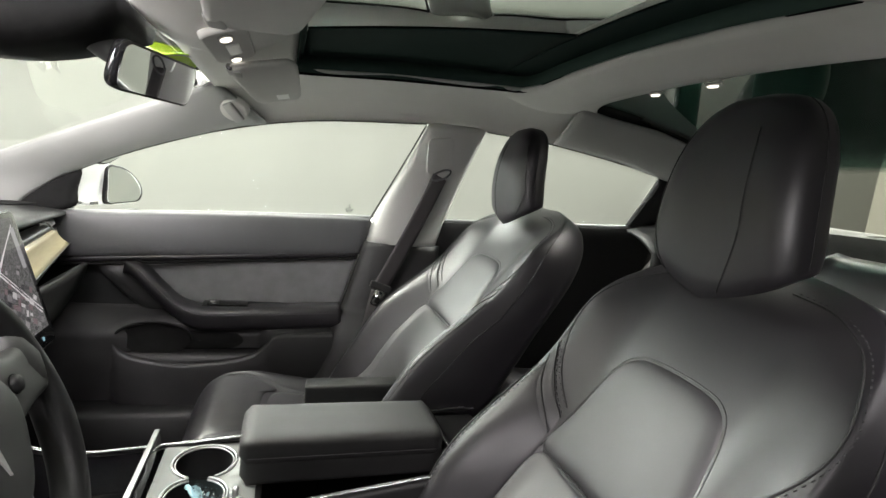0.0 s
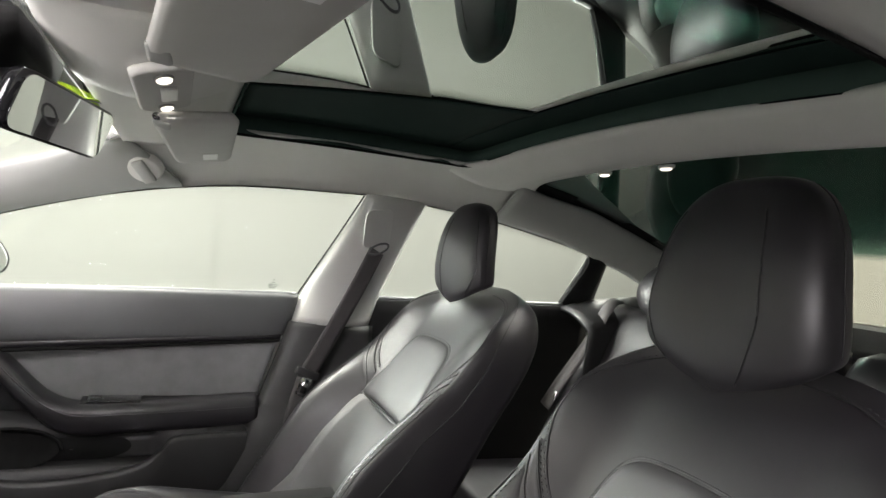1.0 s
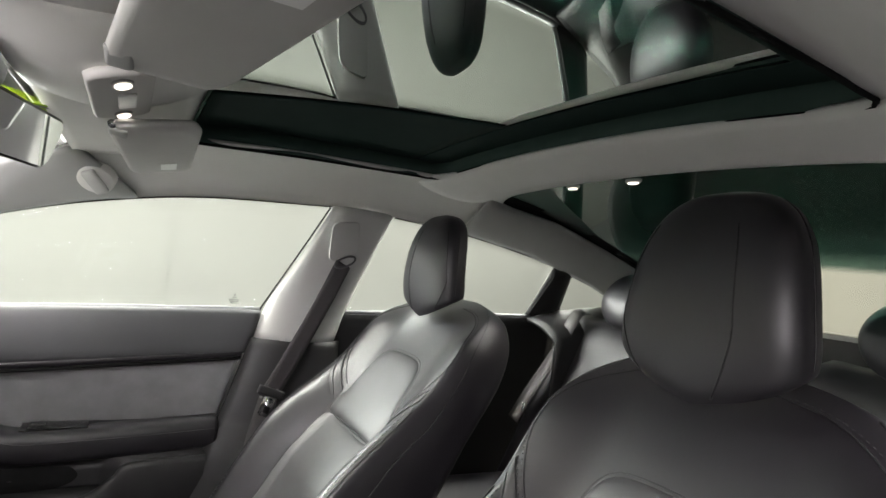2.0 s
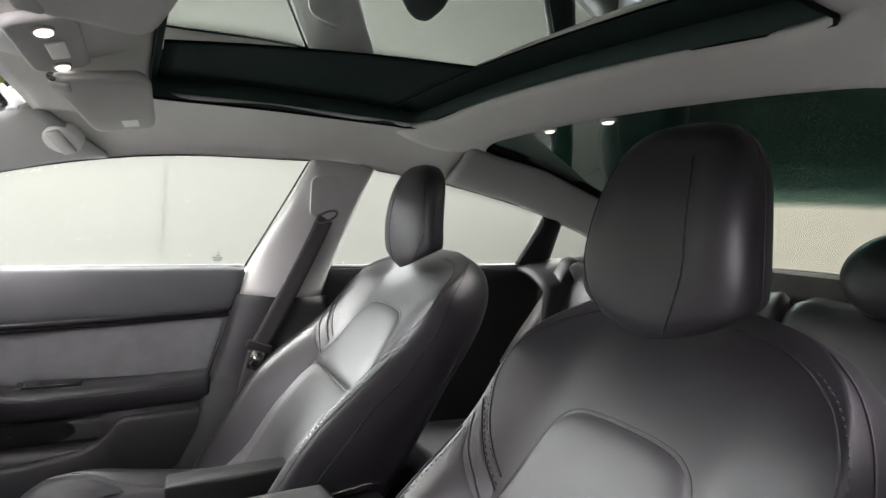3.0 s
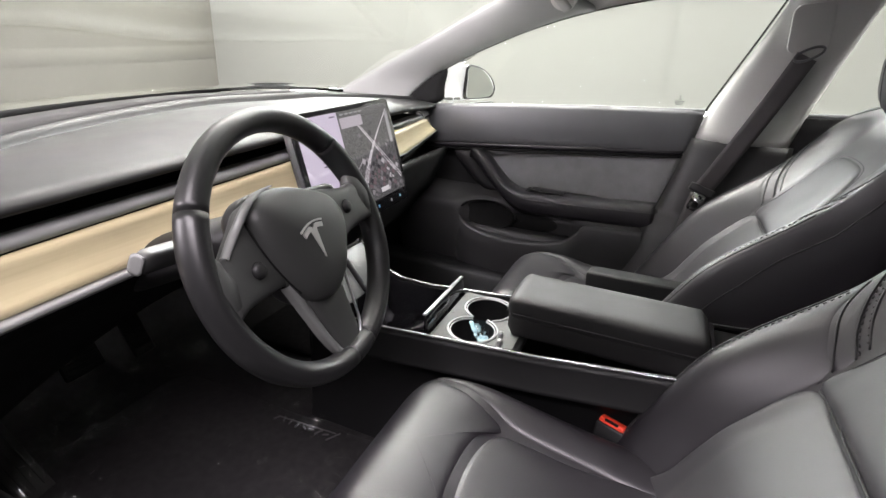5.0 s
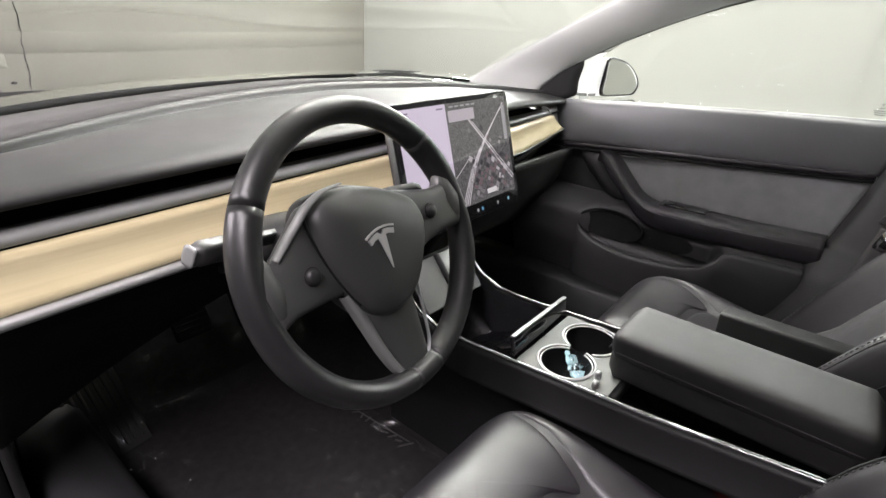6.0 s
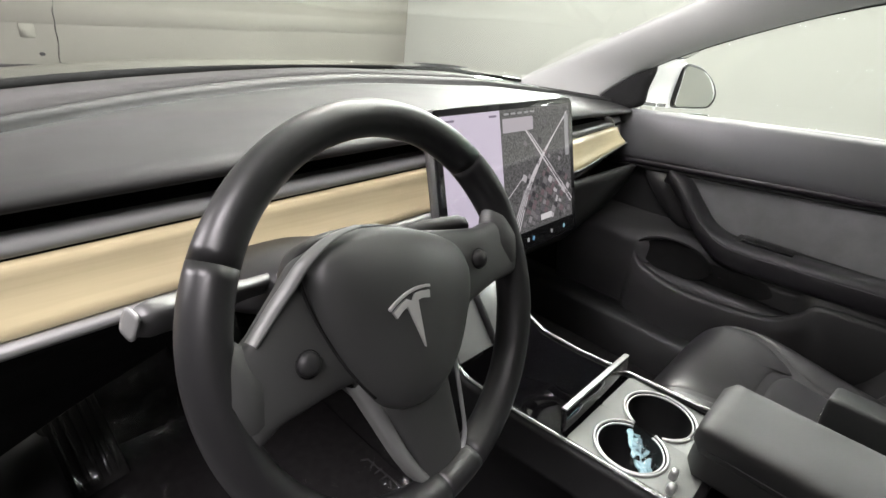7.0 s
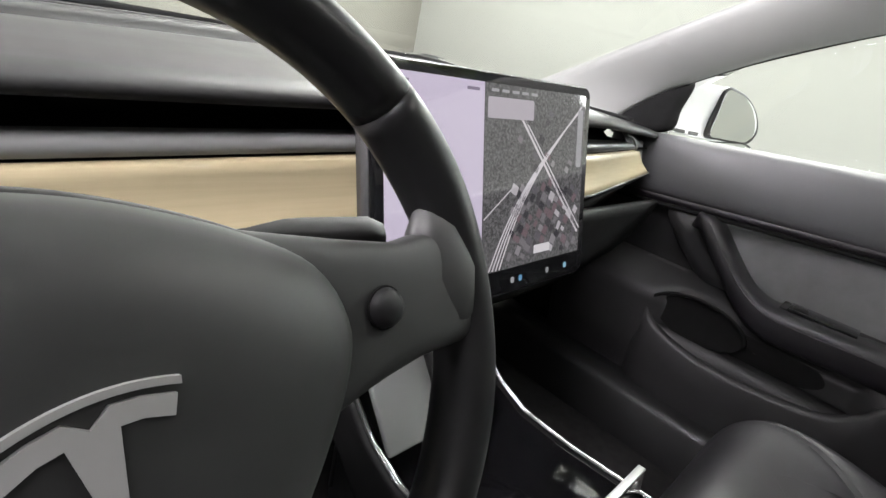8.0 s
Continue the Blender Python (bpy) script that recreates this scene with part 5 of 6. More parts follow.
def column():
    """The column shroud behind the wheel with its two stalks."""
    col = thing("steering_column", (-0.355, 0.14, 0.87), "black steering column shroud with two stalks", "steering column")
    ax = Vector((0, 0.92, -0.387))
    rows = []
    for t in np.linspace(0, 1, 14):
        cen = Vector((-0.005, -0.075, -0.004)) + ax * 0.27 * t
        ww = 0.052 + 0.018 * math.sin(math.pi * min(1, t * 1.3)) + 0.02 * t
        hh = 0.028 + 0.010 * t
        rows.append([tuple(cen + Vector((ww * math.copysign(abs(math.cos(q)) ** 0.7, math.cos(q)), 0.387 * hh * math.sin(q), 0.92 * hh * math.copysign(abs(math.sin(q)) ** 0.8, math.sin(q))))) for q in np.linspace(0, 2 * math.pi, 32, endpoint=False)])
    part("shroud", grid(rows, wrap=True, cap=True), PLASTIC, col, "black grained shroud")
    def stalk(tip, root, mat, name, label, fat=1.0):
        t, r = Vector(tip), Vector(root)
        P = [r + (t - r) * k for k in np.linspace(0, 1, 14)]
        R = [0.009 + (0.015 * fat - 0.009) * smoothstep(0.3, 0.6, k) - 0.004 * smoothstep(0.95, 1.0, k) for k in np.linspace(0, 1, 14)]
        ax1 = (t - r).normalized()
        up1 = ax1.cross(Vector((0, 1, 0.3))).normalized()
        sd = up1.cross(ax1)
        rows = [[tuple(p + up1 * (q * 0.95 * math.copysign(abs(math.sin(w)) ** 0.55, math.sin(w))) + sd * (q * 0.66 * math.copysign(abs(math.cos(w)) ** 0.55, math.cos(w)))) for w in np.linspace(0, 2 * math.pi, 24, endpoint=False)] for p, q in zip(P, R)]
        return part(name, grid(rows, wrap=True, cap=True), mat, col, label)
    stalk((-0.183, -0.05, 0.004), (-0.05, -0.01, -0.022), STALK, "indicator_stalk", "satin grey indicator stalk", 0.92)
    stalk((-0.186, -0.051, 0.0042), (-0.181, -0.0495, 0.0035), BAND, "stalk_end", "pale satin stalk end", 0.82)
    g = stalk((0.132, -0.066, 0.007), (0.030, -0.02, -0.004), RUBBER, "gear_stalk", "glossy black gear stalk with white letters")
    d = Vector((0.088, -0.046, 0.010)).normalized()
    up = Vector((0, -0.45, 0.89))
    for tx, k in (("R", 0.50), ("N", 0.60), ("D", 0.70), ("P", 0.95)):
        p = Vector((0.036, -0.02, -0.004)) + Vector((0.096, -0.046, 0.011)) * k
        m = place(d, (d.cross(-up)).normalized() * -1, up, p + up * 0.0098)
        lettering("letter", tx, 0.006, INK, m, g)


# ---- centre console ----
def console():
    c = thing("centre_console", (0, -0.15, 0.2), "black centre console with cup holders and storage bin", "centre console")
    o = Vector((0, -0.15, 0.2))
    def top(y):
        return float(np.interp(y, [-0.62, -0.465, -0.254, 0.05, 0.12, 0.17, 0.24], [0.645, 0.632, 0.606, 0.581, 0.582, 0.60, 0.66]))
    Y = np.linspace(-0.62, 0.24, 50)
    for sg in (1, -1):
        rows = []
        for y in Y:
            z = top(y)
            rows.append([tuple(Vector((sg * x, y, zz)) - o) for x, zz in ((0.098, z - 0.004), (0.110, z - 0.004), (0.113, z - 0.012), (0.114, z - 0.055), (0.118, z - 0.060), (0.119, z - 0.066), (0.112, z - 0.072), (0.094, z - 0.085), (0.090, 0.40), (0.100, 0.28))])
        part("side_panel", grid(rows), PLASTIC, c, "black grained side panel")
        pts = [Vector((sg * 0.105, y, top(y))) - o for y in np.linspace(-0.60, 0.235, 60)]
        part("chrome_strip", tube(pts, 0.0042, 8, flat=0.7), CHROME, c, "bright metal edge strip")
    # the storage tray ahead of the cups, open, with its raised lid
    rows = []
    for y in np.linspace(-0.045, 0.24, 20):
        z = top(y)
        rows.append([tuple(Vector(p) - o) for p in ((-0.10, y, z - 0.006), (-0.094, y, z - 0.03), (-0.088, y, 0.47), (0.0, y, 0.462), (0.088, y, 0.47), (0.094, y, z - 0.03), (0.10, y, z - 0.006))])
    part("tray", grid(rows), GLOSS, c, "deep glossy black storage tray")
    part("tray_front", block(0.19, 0.006, 0.19, 0.002, 2, Matrix.Translation(Vector((0, 0.236, 0.56)) - o)), PLASTIC, c)
    # phone pad leaning at the front of the tray
    part("phone_pad", block(0.17, 0.10, 0.008, 0.003, 2, Matrix.Translation(Vector((-0.015, 0.178, 0.628)) - o) @ pose(0, 0, 0, 50, 0, 0)), GREY_PL, c, "light grey leaning phone pad")
    part("phone_pad_divider", block(0.012, 0.10, 0.012, 0.004, 2, Matrix.Translation(Vector((-0.015, 0.174, 0.633)) - o) @ pose(0, 0, 0, 50, 0, 0)), PLASTIC, c)
    # standing bin lid
    lid = part("bin_lid", block(0.192, 0.008, 0.092, 0.003, 2, Matrix.Translation(Vector((0.002, -0.0375, 0.576)) - o) @ pose(0, 0, 0, -8, 0, 0)), GLOSS, c, "glossy black sliding lid standing open")
    part("lid_edge", block(0.190, 0.0085, 0.003, 0.001, 2, Matrix.Translation(Vector((0.002, -0.0308, 0.6225)) - o) @ pose(0, 0, 0, -8, 0, 0)), SILVER, lid, "bright lid edge")
    # cup plate with two linked cups
    zc = 0.588
    cups = ((0.046, -0.115, 0.050), (-0.046, -0.112, 0.0475))
    N = 64
    bm = bmesh.new()
    # plate as a ring of quads between the plate edge and each cup's rim, one half for each cup
    for cx, cy, r in cups:
        x0, x1 = (0.0, 0.100) if cx > 0 else (-0.100, 0.0)
        y0, y1 = -0.20, -0.045
        inn, out = [], []
        for k in range(N):
            a = 2 * math.pi * k / N
            dx, dy = math.cos(a), math.sin(a)
            tx = ((x1 - cx) / dx) if dx > 1e-6 else (((x0 - cx) / dx) if dx < -1e-6 else 9)
            ty = ((y1 - cy) / dy) if dy > 1e-6 else (((y0 - cy) / dy) if dy < -1e-6 else 9)
            t = min(tx, ty)
            out.append(bm.verts.new(Vector((cx + dx * t, cy + dy * t, zc + 0.02 * (-cy - dy * t - 0.1))) - o))
            inn.append(bm.verts.new(Vector((cx + dx * min(r, t), cy + dy * min(r, t), zc)) - o))
        for k in range(N):
            j = (k + 1) % N
            if (inn[k].co - out[k].co).length + (inn[j].co - out[j].co).length > 1e-6:
                bm.faces.new((inn[k], inn[j], out[j], out[k]))
    bmesh.ops.remove_doubles(bm, verts=bm.verts[:], dist=1e-5)
    bmesh.ops.recalc_face_normals(bm, faces=bm.faces[:])
    part("cup_plate", bm, GREY_PL, c, "satin grey cup holder plate")
    for cx, cy, r in cups:
        m = Matrix.Translation(Vector((cx, cy, zc)) - o)
        cup = part("cup_holder", lathe([(r - 0.0035, -0.002), (r - 0.004, -0.006), (r - 0.005, -0.02), (r - 0.008, -0.075), (r - 0.012, -0.08), (0.0001, -0.081)], 40, m), PLASTIC, c, "deep round black cup holder")
        side = 0 if cx > 0 else math.pi
        gap = math.acos((abs(cx) - 0.001) / r)
        for k, q in ((0.0, 0.0022), (0.0045, 0.0016)):
            arc = [Vector(((r - k) * math.cos(side + a), (r - k) * math.sin(side + a), 0.001 - 0.4 * k)) + Vector((cx, cy, zc)) - o for a in np.linspace(-math.pi + gap, math.pi - gap, 50)]
            part("cup_ring", tube(arc, q, 6), SILVER, cup, "satin metal cup rim")
    part("rear_tray", block(0.2, 0.05, 0.02, 0.004, 2, Matrix.Translation(Vector((0, -0.185, 0.575)) - o)), PLASTIC, c)
    # padded armrest, two layers with a stitched join
    def pad(z0, z1, y0, y1, half, crown, name, label):
        rows = []
        for t in np.linspace(0, 1, 30):
            y = y0 + (y1 - y0) * t
            e = min(t, 1 - t) * (y0 - y1)
            k = math.sqrt(max(0, 1 - max(0, 1 - e / 0.014) ** 2))
            zz = 0.5 * (z0 + z1)
            hh = 0.5 * (z1 - z0) * (0.55 + 0.45 * k)
            rows.append([tuple(Vector((0.030 + (half - 0.012 * (1 - k)) * math.copysign(abs(math.cos(q)) ** 0.28, math.cos(q)), y, zz + hh * math.copysign(abs(math.sin(q)) ** 0.33, math.sin(q)) + crown * (math.sin(q) > 0) * (1 - math.cos(q) ** 2))) - o) for q in np.linspace(0, 2 * math.pi, 56, endpoint=False)])
        return part(name, grid(rows, wrap=True, cap=True), ARM_LEATHER, c, label)
    up = pad(0.624, 0.668, -0.172, -0.512, 0.067, 0.003, "armrest_lid", "padded black leather armrest lid")
    pad(0.586, 0.642, -0.174, -0.515, 0.0652, 0.0, "armrest_box", "padded leather armrest base")
    for sg in (1, -1):
        part("armrest_stitch", tube([Vector((0.030 + sg * 0.0675, y, 0.6385)) - o for y in np.linspace(-0.185, -0.50, 20)], 0.0011, 5), THREAD, up)
    part("armrest_stitch", tube([Vector((x, -0.1705, 0.6385)) - o for x in np.linspace(-0.03, 0.09, 12)], 0.0011, 5), THREAD, up)
    part("console_tail", block(0.21, 0.10, 0.40, 0.01, 3, Matrix.Translation(Vector((0, -0.568, 0.43)) - o)), PLASTIC, c)
    part("tail_strip", block(0.19, 0.008, 0.006, 0.002, 2, Matrix.Translation(Vector((0, -0.522, 0.640)) - o)), CHROME, c, "bright strip behind the armrest")
    part("hinge_peg", block(0.012, 0.01, 0.016, 0.004, 2, Matrix.Translation(Vector((-0.085, -0.178, 0.6)) - o)), SILVER, c)
    part("hinge_peg", block(0.012, 0.01, 0.016, 0.004, 2, Matrix.Translation(Vector((-0.06, -0.172, 0.6)) - o)), SILVER, c)


def mask_packet():
    """A folded face covering in its clear wrapper, dropped into the cup."""
    p = thing("mask_packet", (-0.03, -0.125, 0.56), "crumpled pale blue face mask in clear wrapper in the cup holder", "mask packet")
    random.seed(3)
    def crumple(sx, sy, amp, n, seed):
        noise.seed_set(seed)
        rows = []
        for i in range(n + 1):
            rows.append([(sx * (i / n - 0.5) + amp * 0.6 * noise.noise(Vector((i * 0.9, j * 0.7, 3))), sy * (j / n - 0.5) + amp * 0.6 * noise.noise(Vector((i * 0.8, j * 0.9, 9))), amp * noise.noise(Vector((i * 0.75, j * 0.75, seed)))) for j in range(n + 1)])
        return grid(rows)
    bm = crumple(0.075, 0.034, 0.010, 12, 4)
    bm.transform(Matrix.Translation((0.0, 0, 0.006)) @ pose(0, 0, 0, 35, -12, 42))
    thicken(part("folded_mask", bm, MASK_BLUE, p, "folded pale blue fabric"), 0.004)
    bm = crumple(0.10, 0.055, 0.030, 14, 7)
    bm.transform(Matrix.Translation((0.012, 0.0, 0.014)) @ pose(0, 0, 0, 25, 10, 30))
    part("wrapper", bm, FILM, p, "crumpled clear wrapper").visible_shadow = False

# ---- front seats ----
TH = [radians(27), 0.0, 0.0, (0.0, 0.0, 0.0, 1.0)]  # recline, how far cushion and headrest sit lower; the headrest's shift, setback, lean and height


class SeatBack:
    """The backrest's front surface, by sideways and upward distance from the crease."""
    W_H = [-0.40, -0.25, -0.12, 0.0, 0.06, 0.10, 0.15, 0.20, 0.25, 0.30, 0.34, 0.37, 0.392]
    W_W = [0.236, 0.246, 0.250, 0.247, 0.243, 0.240, 0.240, 0.240, 0.234, 0.215, 0.184, 0.14, 0.05]
    EDGE = -0.075

    CURVE = spline(list(zip(W_H, W_W)), 160)

    def half(self, h):
        return np.interp(h, self.CURVE[:, 0], self.CURVE[:, 1])

    def cap(self, h):
        return np.sqrt(np.clip(1 - np.clip((h - 0.29) / 0.104, 0, 1) ** 2, 0, 1))

    def front(self, s, h):
        a = np.abs(s)
        half = self.half(h)
        n = -0.24 * np.maximum(h, 0) ** 2 - 0.12 * np.maximum(-h - 0.08, 0) ** 2
        wing = (0.026 + 0.062 * (1 - smoothstep(-0.12, 0.16, h))) * smoothstep(0.10, 0.20, a) * (1 - smoothstep(0.24, 0.36, h))
        # past the seam the flank turns away sharply
        seam = 0.885 * half
        q = np.clip((a - seam) / (half - seam), 0, 1)
        rnd = np.sqrt(np.clip(1 - q ** 1.2, 0, 1)) * self.cap(h)
        return self.EDGE + (n + wing - self.EDGE) * rnd


SB = SeatBack()


def on_back(s, h, lift=0.0):
    n = float(SB.front(np.array(s), np.array(h))) + lift
    return Vector((s, -0.262 - h * math.sin(TH[0]) + n * math.cos(TH[0]), 0.476 + h * math.cos(TH[0]) + n * math.sin(TH[0])))


def cushion_top(s, y):
    """Height of the seat cushion; y runs back from the front edge at 0."""
    a = np.abs(s)
    z = 0.292 - 0.055 * smoothstep(0.05, 0.45, y) + 0.012 * np.sin(np.clip(y / 0.2, 0, 1) * np.pi)
    z = z + 0.026 * smoothstep(0.10, 0.205, a) * smoothstep(0.04, 0.22, y)
    u = np.clip(a / 0.252, 0, 1)
    f = np.clip(1 - y / 0.085, 0, 1)
    rnd = np.sqrt(np.clip(1 - u ** 7, 0, 1)) * np.sqrt(np.clip(1 - f ** 2.4, 0, 1))
    return 0.17 + (z - 0.17) * rnd


def on_cushion(s, y, lift=0.0):
    return Vector((s * 0.86, 0.322 - y, float(cushion_top(np.array(s), np.array(y))) + lift - TH[1]))


def pillow(fn, outline, puff, edge=0.004, n=90, rings=12):
    """A padded panel on a surface: swelling in the middle, tucked in at its seam."""
    P = spline(outline, n, True)
    c = P.mean(0)
    rows = []
    for r in np.linspace(0.0, 1.0, rings + 1):
        r = 1 - (1 - r) ** 1.6
        lift = (puff + edge) * (1 - r ** 9) ** 0.5 - edge
        rows.append([tuple(fn(*(c + (p - c) * max(r, 0.004)), lift)) for p in P])
    return grid(rows, wrap=True)


def stitches(fn, line, n, size=0.0011, length=0.0048, lift=0.0012):
    """A row of single thread stitches along a line on a surface."""
    P = spline(line, n * 2)
    bms = bmesh.new()
    for i in range(0, len(P) - 1, 2):
        a, b = fn(*P[i], lift), fn(*P[i + 1], lift)
        d = (b - a)
        if d.length < 1e-5:
            continue
        d.normalize()
        m = (a + b) / 2
        q = d.to_track_quat("X", "Z").to_matrix().to_4x4()
        bmesh.ops.create_cube(bms, size=1, matrix=Matrix.Translation(m) @ q @ Matrix.Diagonal((length, size * 1.5, size, 1)))
    return bms


def cord(fn, line, n=40, r=0.0016, lift=0.0):
    return tube([fn(s, h, lift) for s, h in spline(line, n)], r, 6)


HEAD_W = spline([(0, 0.097), (0.05, 0.107), (0.14, 0.110), (0.3, 0.109), (0.55, 0.102), (0.72, 0.093), (0.86, 0.077), (0.95, 0.055), (0.985, 0.033), (1.0, 0.008)], 200)
HEAD_D = spline([(0, 0.026), (0.05, 0.032), (0.14, 0.034), (0.3, 0.035), (0.6, 0.034), (0.85, 0.029), (0.96, 0.019), (1.0, 0.004)], 200)


def headrest_point(u, v, lift=0.0):
    """The headrest's skin: u round it, v up it."""
    w = float(np.interp(v, HEAD_W[:, 0], HEAD_W[:, 1]))
    d = float(np.interp(v, HEAD_D[:, 0], HEAD_D[:, 1]))
    c, s = math.cos(u), math.sin(u)
    c, s = math.copysign(abs(c) ** 0.58, c), math.copysign(abs(s) ** 0.72, s)
    drop = (0.010 * c * c - 0.026 * (1 - abs(c)) ** 0.8 * (s > 0)) * max(0, 1 - v / 0.3)
    dx, back, lean, tall = TH[3]
    d *= 1.12
    z = 0.012 + 0.230 * tall * v + drop + 0.020 * max(0, 1 - v / 0.4) ** 1.5 * (0.5 - 0.5 * s)
    y = -0.040 - back - lean * v + (d + lift) * s + 0.012 * math.sin(math.pi * v)
    base = Vector((dx, -0.262 - 0.300 * math.sin(TH[0]) + 0.057 * math.cos(TH[0]), 0.476 + 0.300 * math.cos(TH[0]) + 0.057 * math.sin(TH[0]) - TH[2]))
    return base + Vector(((w + lift) * c, y, z))


def front_seat(at, recline, drop, sunk, head, label):
    TH[0], TH[1], TH[2], TH[3] = radians(recline), drop, sunk, head
    seat = thing("front_seat", at, label, "car seat", "front seats")
    # backrest body
    A = np.sin(np.linspace(-1, 1, 97) * math.pi / 2)
    H = list(np.linspace(-0.40, 0.26, 36)) + list(0.26 + 0.1325 * np.sin(np.linspace(0.06, 1, 14) * math.pi / 2))
    rows = []
    for h in H:
        w, cp = float(SB.half(h)), float(SB.cap(h))
        row = [tuple(on_back(a * w, h)) for a in A]
        for a in reversed(A[1:-1]):
            n = SB.EDGE - 0.058 * (1 - abs(a) ** 4) ** 0.5 * (0.15 + 0.85 * cp)
            row.append((a * w, -0.262 - h * math.sin(TH[0]) + n * math.cos(TH[0]), 0.476 + h * math.cos(TH[0]) + n * math.sin(TH[0])))
        rows.append(row)
    back = part("backrest", grid(rows, wrap=True, cap=True), LEATHER, seat, "black leather backrest")
    up = [(-0.124, 0.003), (-0.112, 0.08), (-0.098, 0.155), (-0.078, 0.188), (-0.04, 0.199), (0.04, 0.199), (0.078, 0.188), (0.098, 0.155), (0.112, 0.08), (0.124, 0.003), (0.06, 0.001), (-0.06, 0.001)]
    part("upper_panel", pillow(on_back, up, 0.006), LEATHER_LIT, back, "smooth leather upper back panel")
    lo = [(-0.124, -0.004), (-0.128, -0.10), (-0.13, -0.22), (-0.125, -0.38), (0.125, -0.38), (0.13, -0.22), (0.128, -0.10), (0.124, -0.004), (0.06, -0.003), (-0.06, -0.003)]
    part("lower_panel", pillow(lambda a, h, lift: on_back(a, h, lift + 0.018 * float(smoothstep(0.0, 0.13, -h))), lo, 0.009, rings=20), LEATHER_LIT, back, "smooth leather lower back panel")
    for sg in (1, -1):
        bol = [(sg * x, h) for x, h in ((0.126, 0.016), (0.148, 0.042), (0.178, 0.074), (0.205, 0.116), (0.211, 0.05), (0.213, -0.08), (0.210, -0.2), (0.20, -0.38), (0.134, -0.38), (0.136, -0.2), (0.132, -0.08))]
        part("bolster", pillow(on_back, bol, 0.0025, 0.0012, 110), LEATHER, back, "rounded leather side bolster")
        strap = [(sg * x, h) for x, h in ((0.126, 0.025), (0.148, 0.050), (0.178, 0.082), (0.205, 0.124), (0.206, 0.148), (0.174, 0.107), (0.146, 0.074), (0.124, 0.054))]
        part("bolster_strap", pillow(on_back, strap, 0.0016, 0.002, 60, 8), LEATHER, back)
        for line in (strap[:4], strap[4:]):
            part("seam", cord(on_back, line, 30, 0.0013, 0.0012), SEAM, back)
        part("stitching", stitches(on_back, [(sg * x, h) for x, h in ((0.126, 0.060), (0.147, 0.079), (0.174, 0.112), (0.204, 0.152))], 14), THREAD, back)
        edge = [(sg * x, h) for x, h in ((0.05, 0.356), (0.104, 0.346), (0.148, 0.322), (0.180, 0.290), (0.201, 0.250), (0.208, 0.215), (0.203, 0.180), (0.182, 0.136), (0.154, 0.099), (0.126, 0.072))]
        part("seam", cord(on_back, edge, 60, 0.0014, 0.0), SEAM, back, "dark seam along the shoulder")
        part("stitching", stitches(on_back, [(x + sg * 0.006, h + 0.003) for x, h in edge], 46, 0.0008, 0.0036, 0.0006), THREAD, back, "grey stitching along the shoulder seam")
        outer = [(sg * x, h) for x, h in ((0.209, 0.10), (0.2145, 0.02), (0.217, -0.08), (0.214, -0.2), (0.204, -0.33))]
        flank = [(sg * x, h) for x, h in ((0.150, 0.356), (0.190, 0.315), (0.217, 0.262), (0.229, 0.20), (0.230, 0.12), (0.234, 0.02), (0.238, -0.08), (0.235, -0.2), (0.226, -0.33))]
        part("piping", cord(on_back, flank, 80, 0.0016, 0.0008), SEAM, back, "dark piping along the flank")
        part("piping", cord(on_back, outer, 60, 0.0015, 0.0006), SEAM, back)
        part("stitching", stitches(on_back, [(x - sg * 0.010, h) for x, h in outer], 50, lift=0.0030), THREAD, back)
    part("crease", cord(on_back, [(-0.118, 0.0), (0.118, 0.0)], 20, 0.002, 0.0), SEAM, back)
    part("seam", cord(on_back, [(x * 1.012, h * 1.012) for x, h in up[:10]], 80, 0.0010, -0.0002), SEAM, back, "dark seam round the upper panel")
    # headrest
    rows = [[tuple(headrest_point(u, v)) for u in np.linspace(0, 2 * math.pi, 72, endpoint=False)] for v in 0.5 - 0.5 * np.cos(np.linspace(0, 1, 48) * math.pi)]
    head = part("headrest", grid(rows, wrap=True, cap=True), LEATHER, seat, "tall black leather headrest")
    for sg in (1, -1):
        line = [headrest_point(math.pi / 2 + sg * a * (2.3 if sg * at[0] > 0 else 0.5), v, 0.0003) for a, v in spline([(0.20, 0.02), (0.31, 0.12), (0.44, 0.27), (0.43, 0.4), (0.40, 0.6), (0.35, 0.8)], 36)]
        part("seam", tube(line, 0.0011, 6), SEAM, head, "dark headrest seam")
        side = [headrest_point(math.pi / 2 + sg * 1.5, v, 0.0003) for v in np.linspace(0.1, 0.96, 36)]
        part("seam", tube(side, 0.0008, 6), SEAM, head)
    # cushion
    A = np.sin(np.linspace(-1, 1, 57) * math.pi / 2)
    V = list(0.085 * (1 - np.cos(np.linspace(0.02, 1, 14) * math.pi / 2))) + list(np.linspace(0.10, 0.52, 30))
    rows = []
    for y in V:
        row = [tuple(on_cushion(a * 0.252, y)) for a in A]
        row += [(a * 0.206, 0.322 - y, 0.13 - drop) for a in reversed(A[1:-1])]
        rows.append(row)
    cush = part("cushion", grid(rows, wrap=True, cap=True), LEATHER, seat, "black leather seat cushion")
    thigh = [(-0.155, 0.02), (-0.08, 0.012), (0.08, 0.012), (0.155, 0.02), (0.18, 0.045), (0.168, 0.11), (0.145, 0.17), (0.125, 0.205), (0.09, 0.178), (0.04, 0.168), (-0.04, 0.168), (-0.09, 0.178), (-0.125, 0.205), (-0.145, 0.17), (-0.168, 0.11), (-0.18, 0.045)]
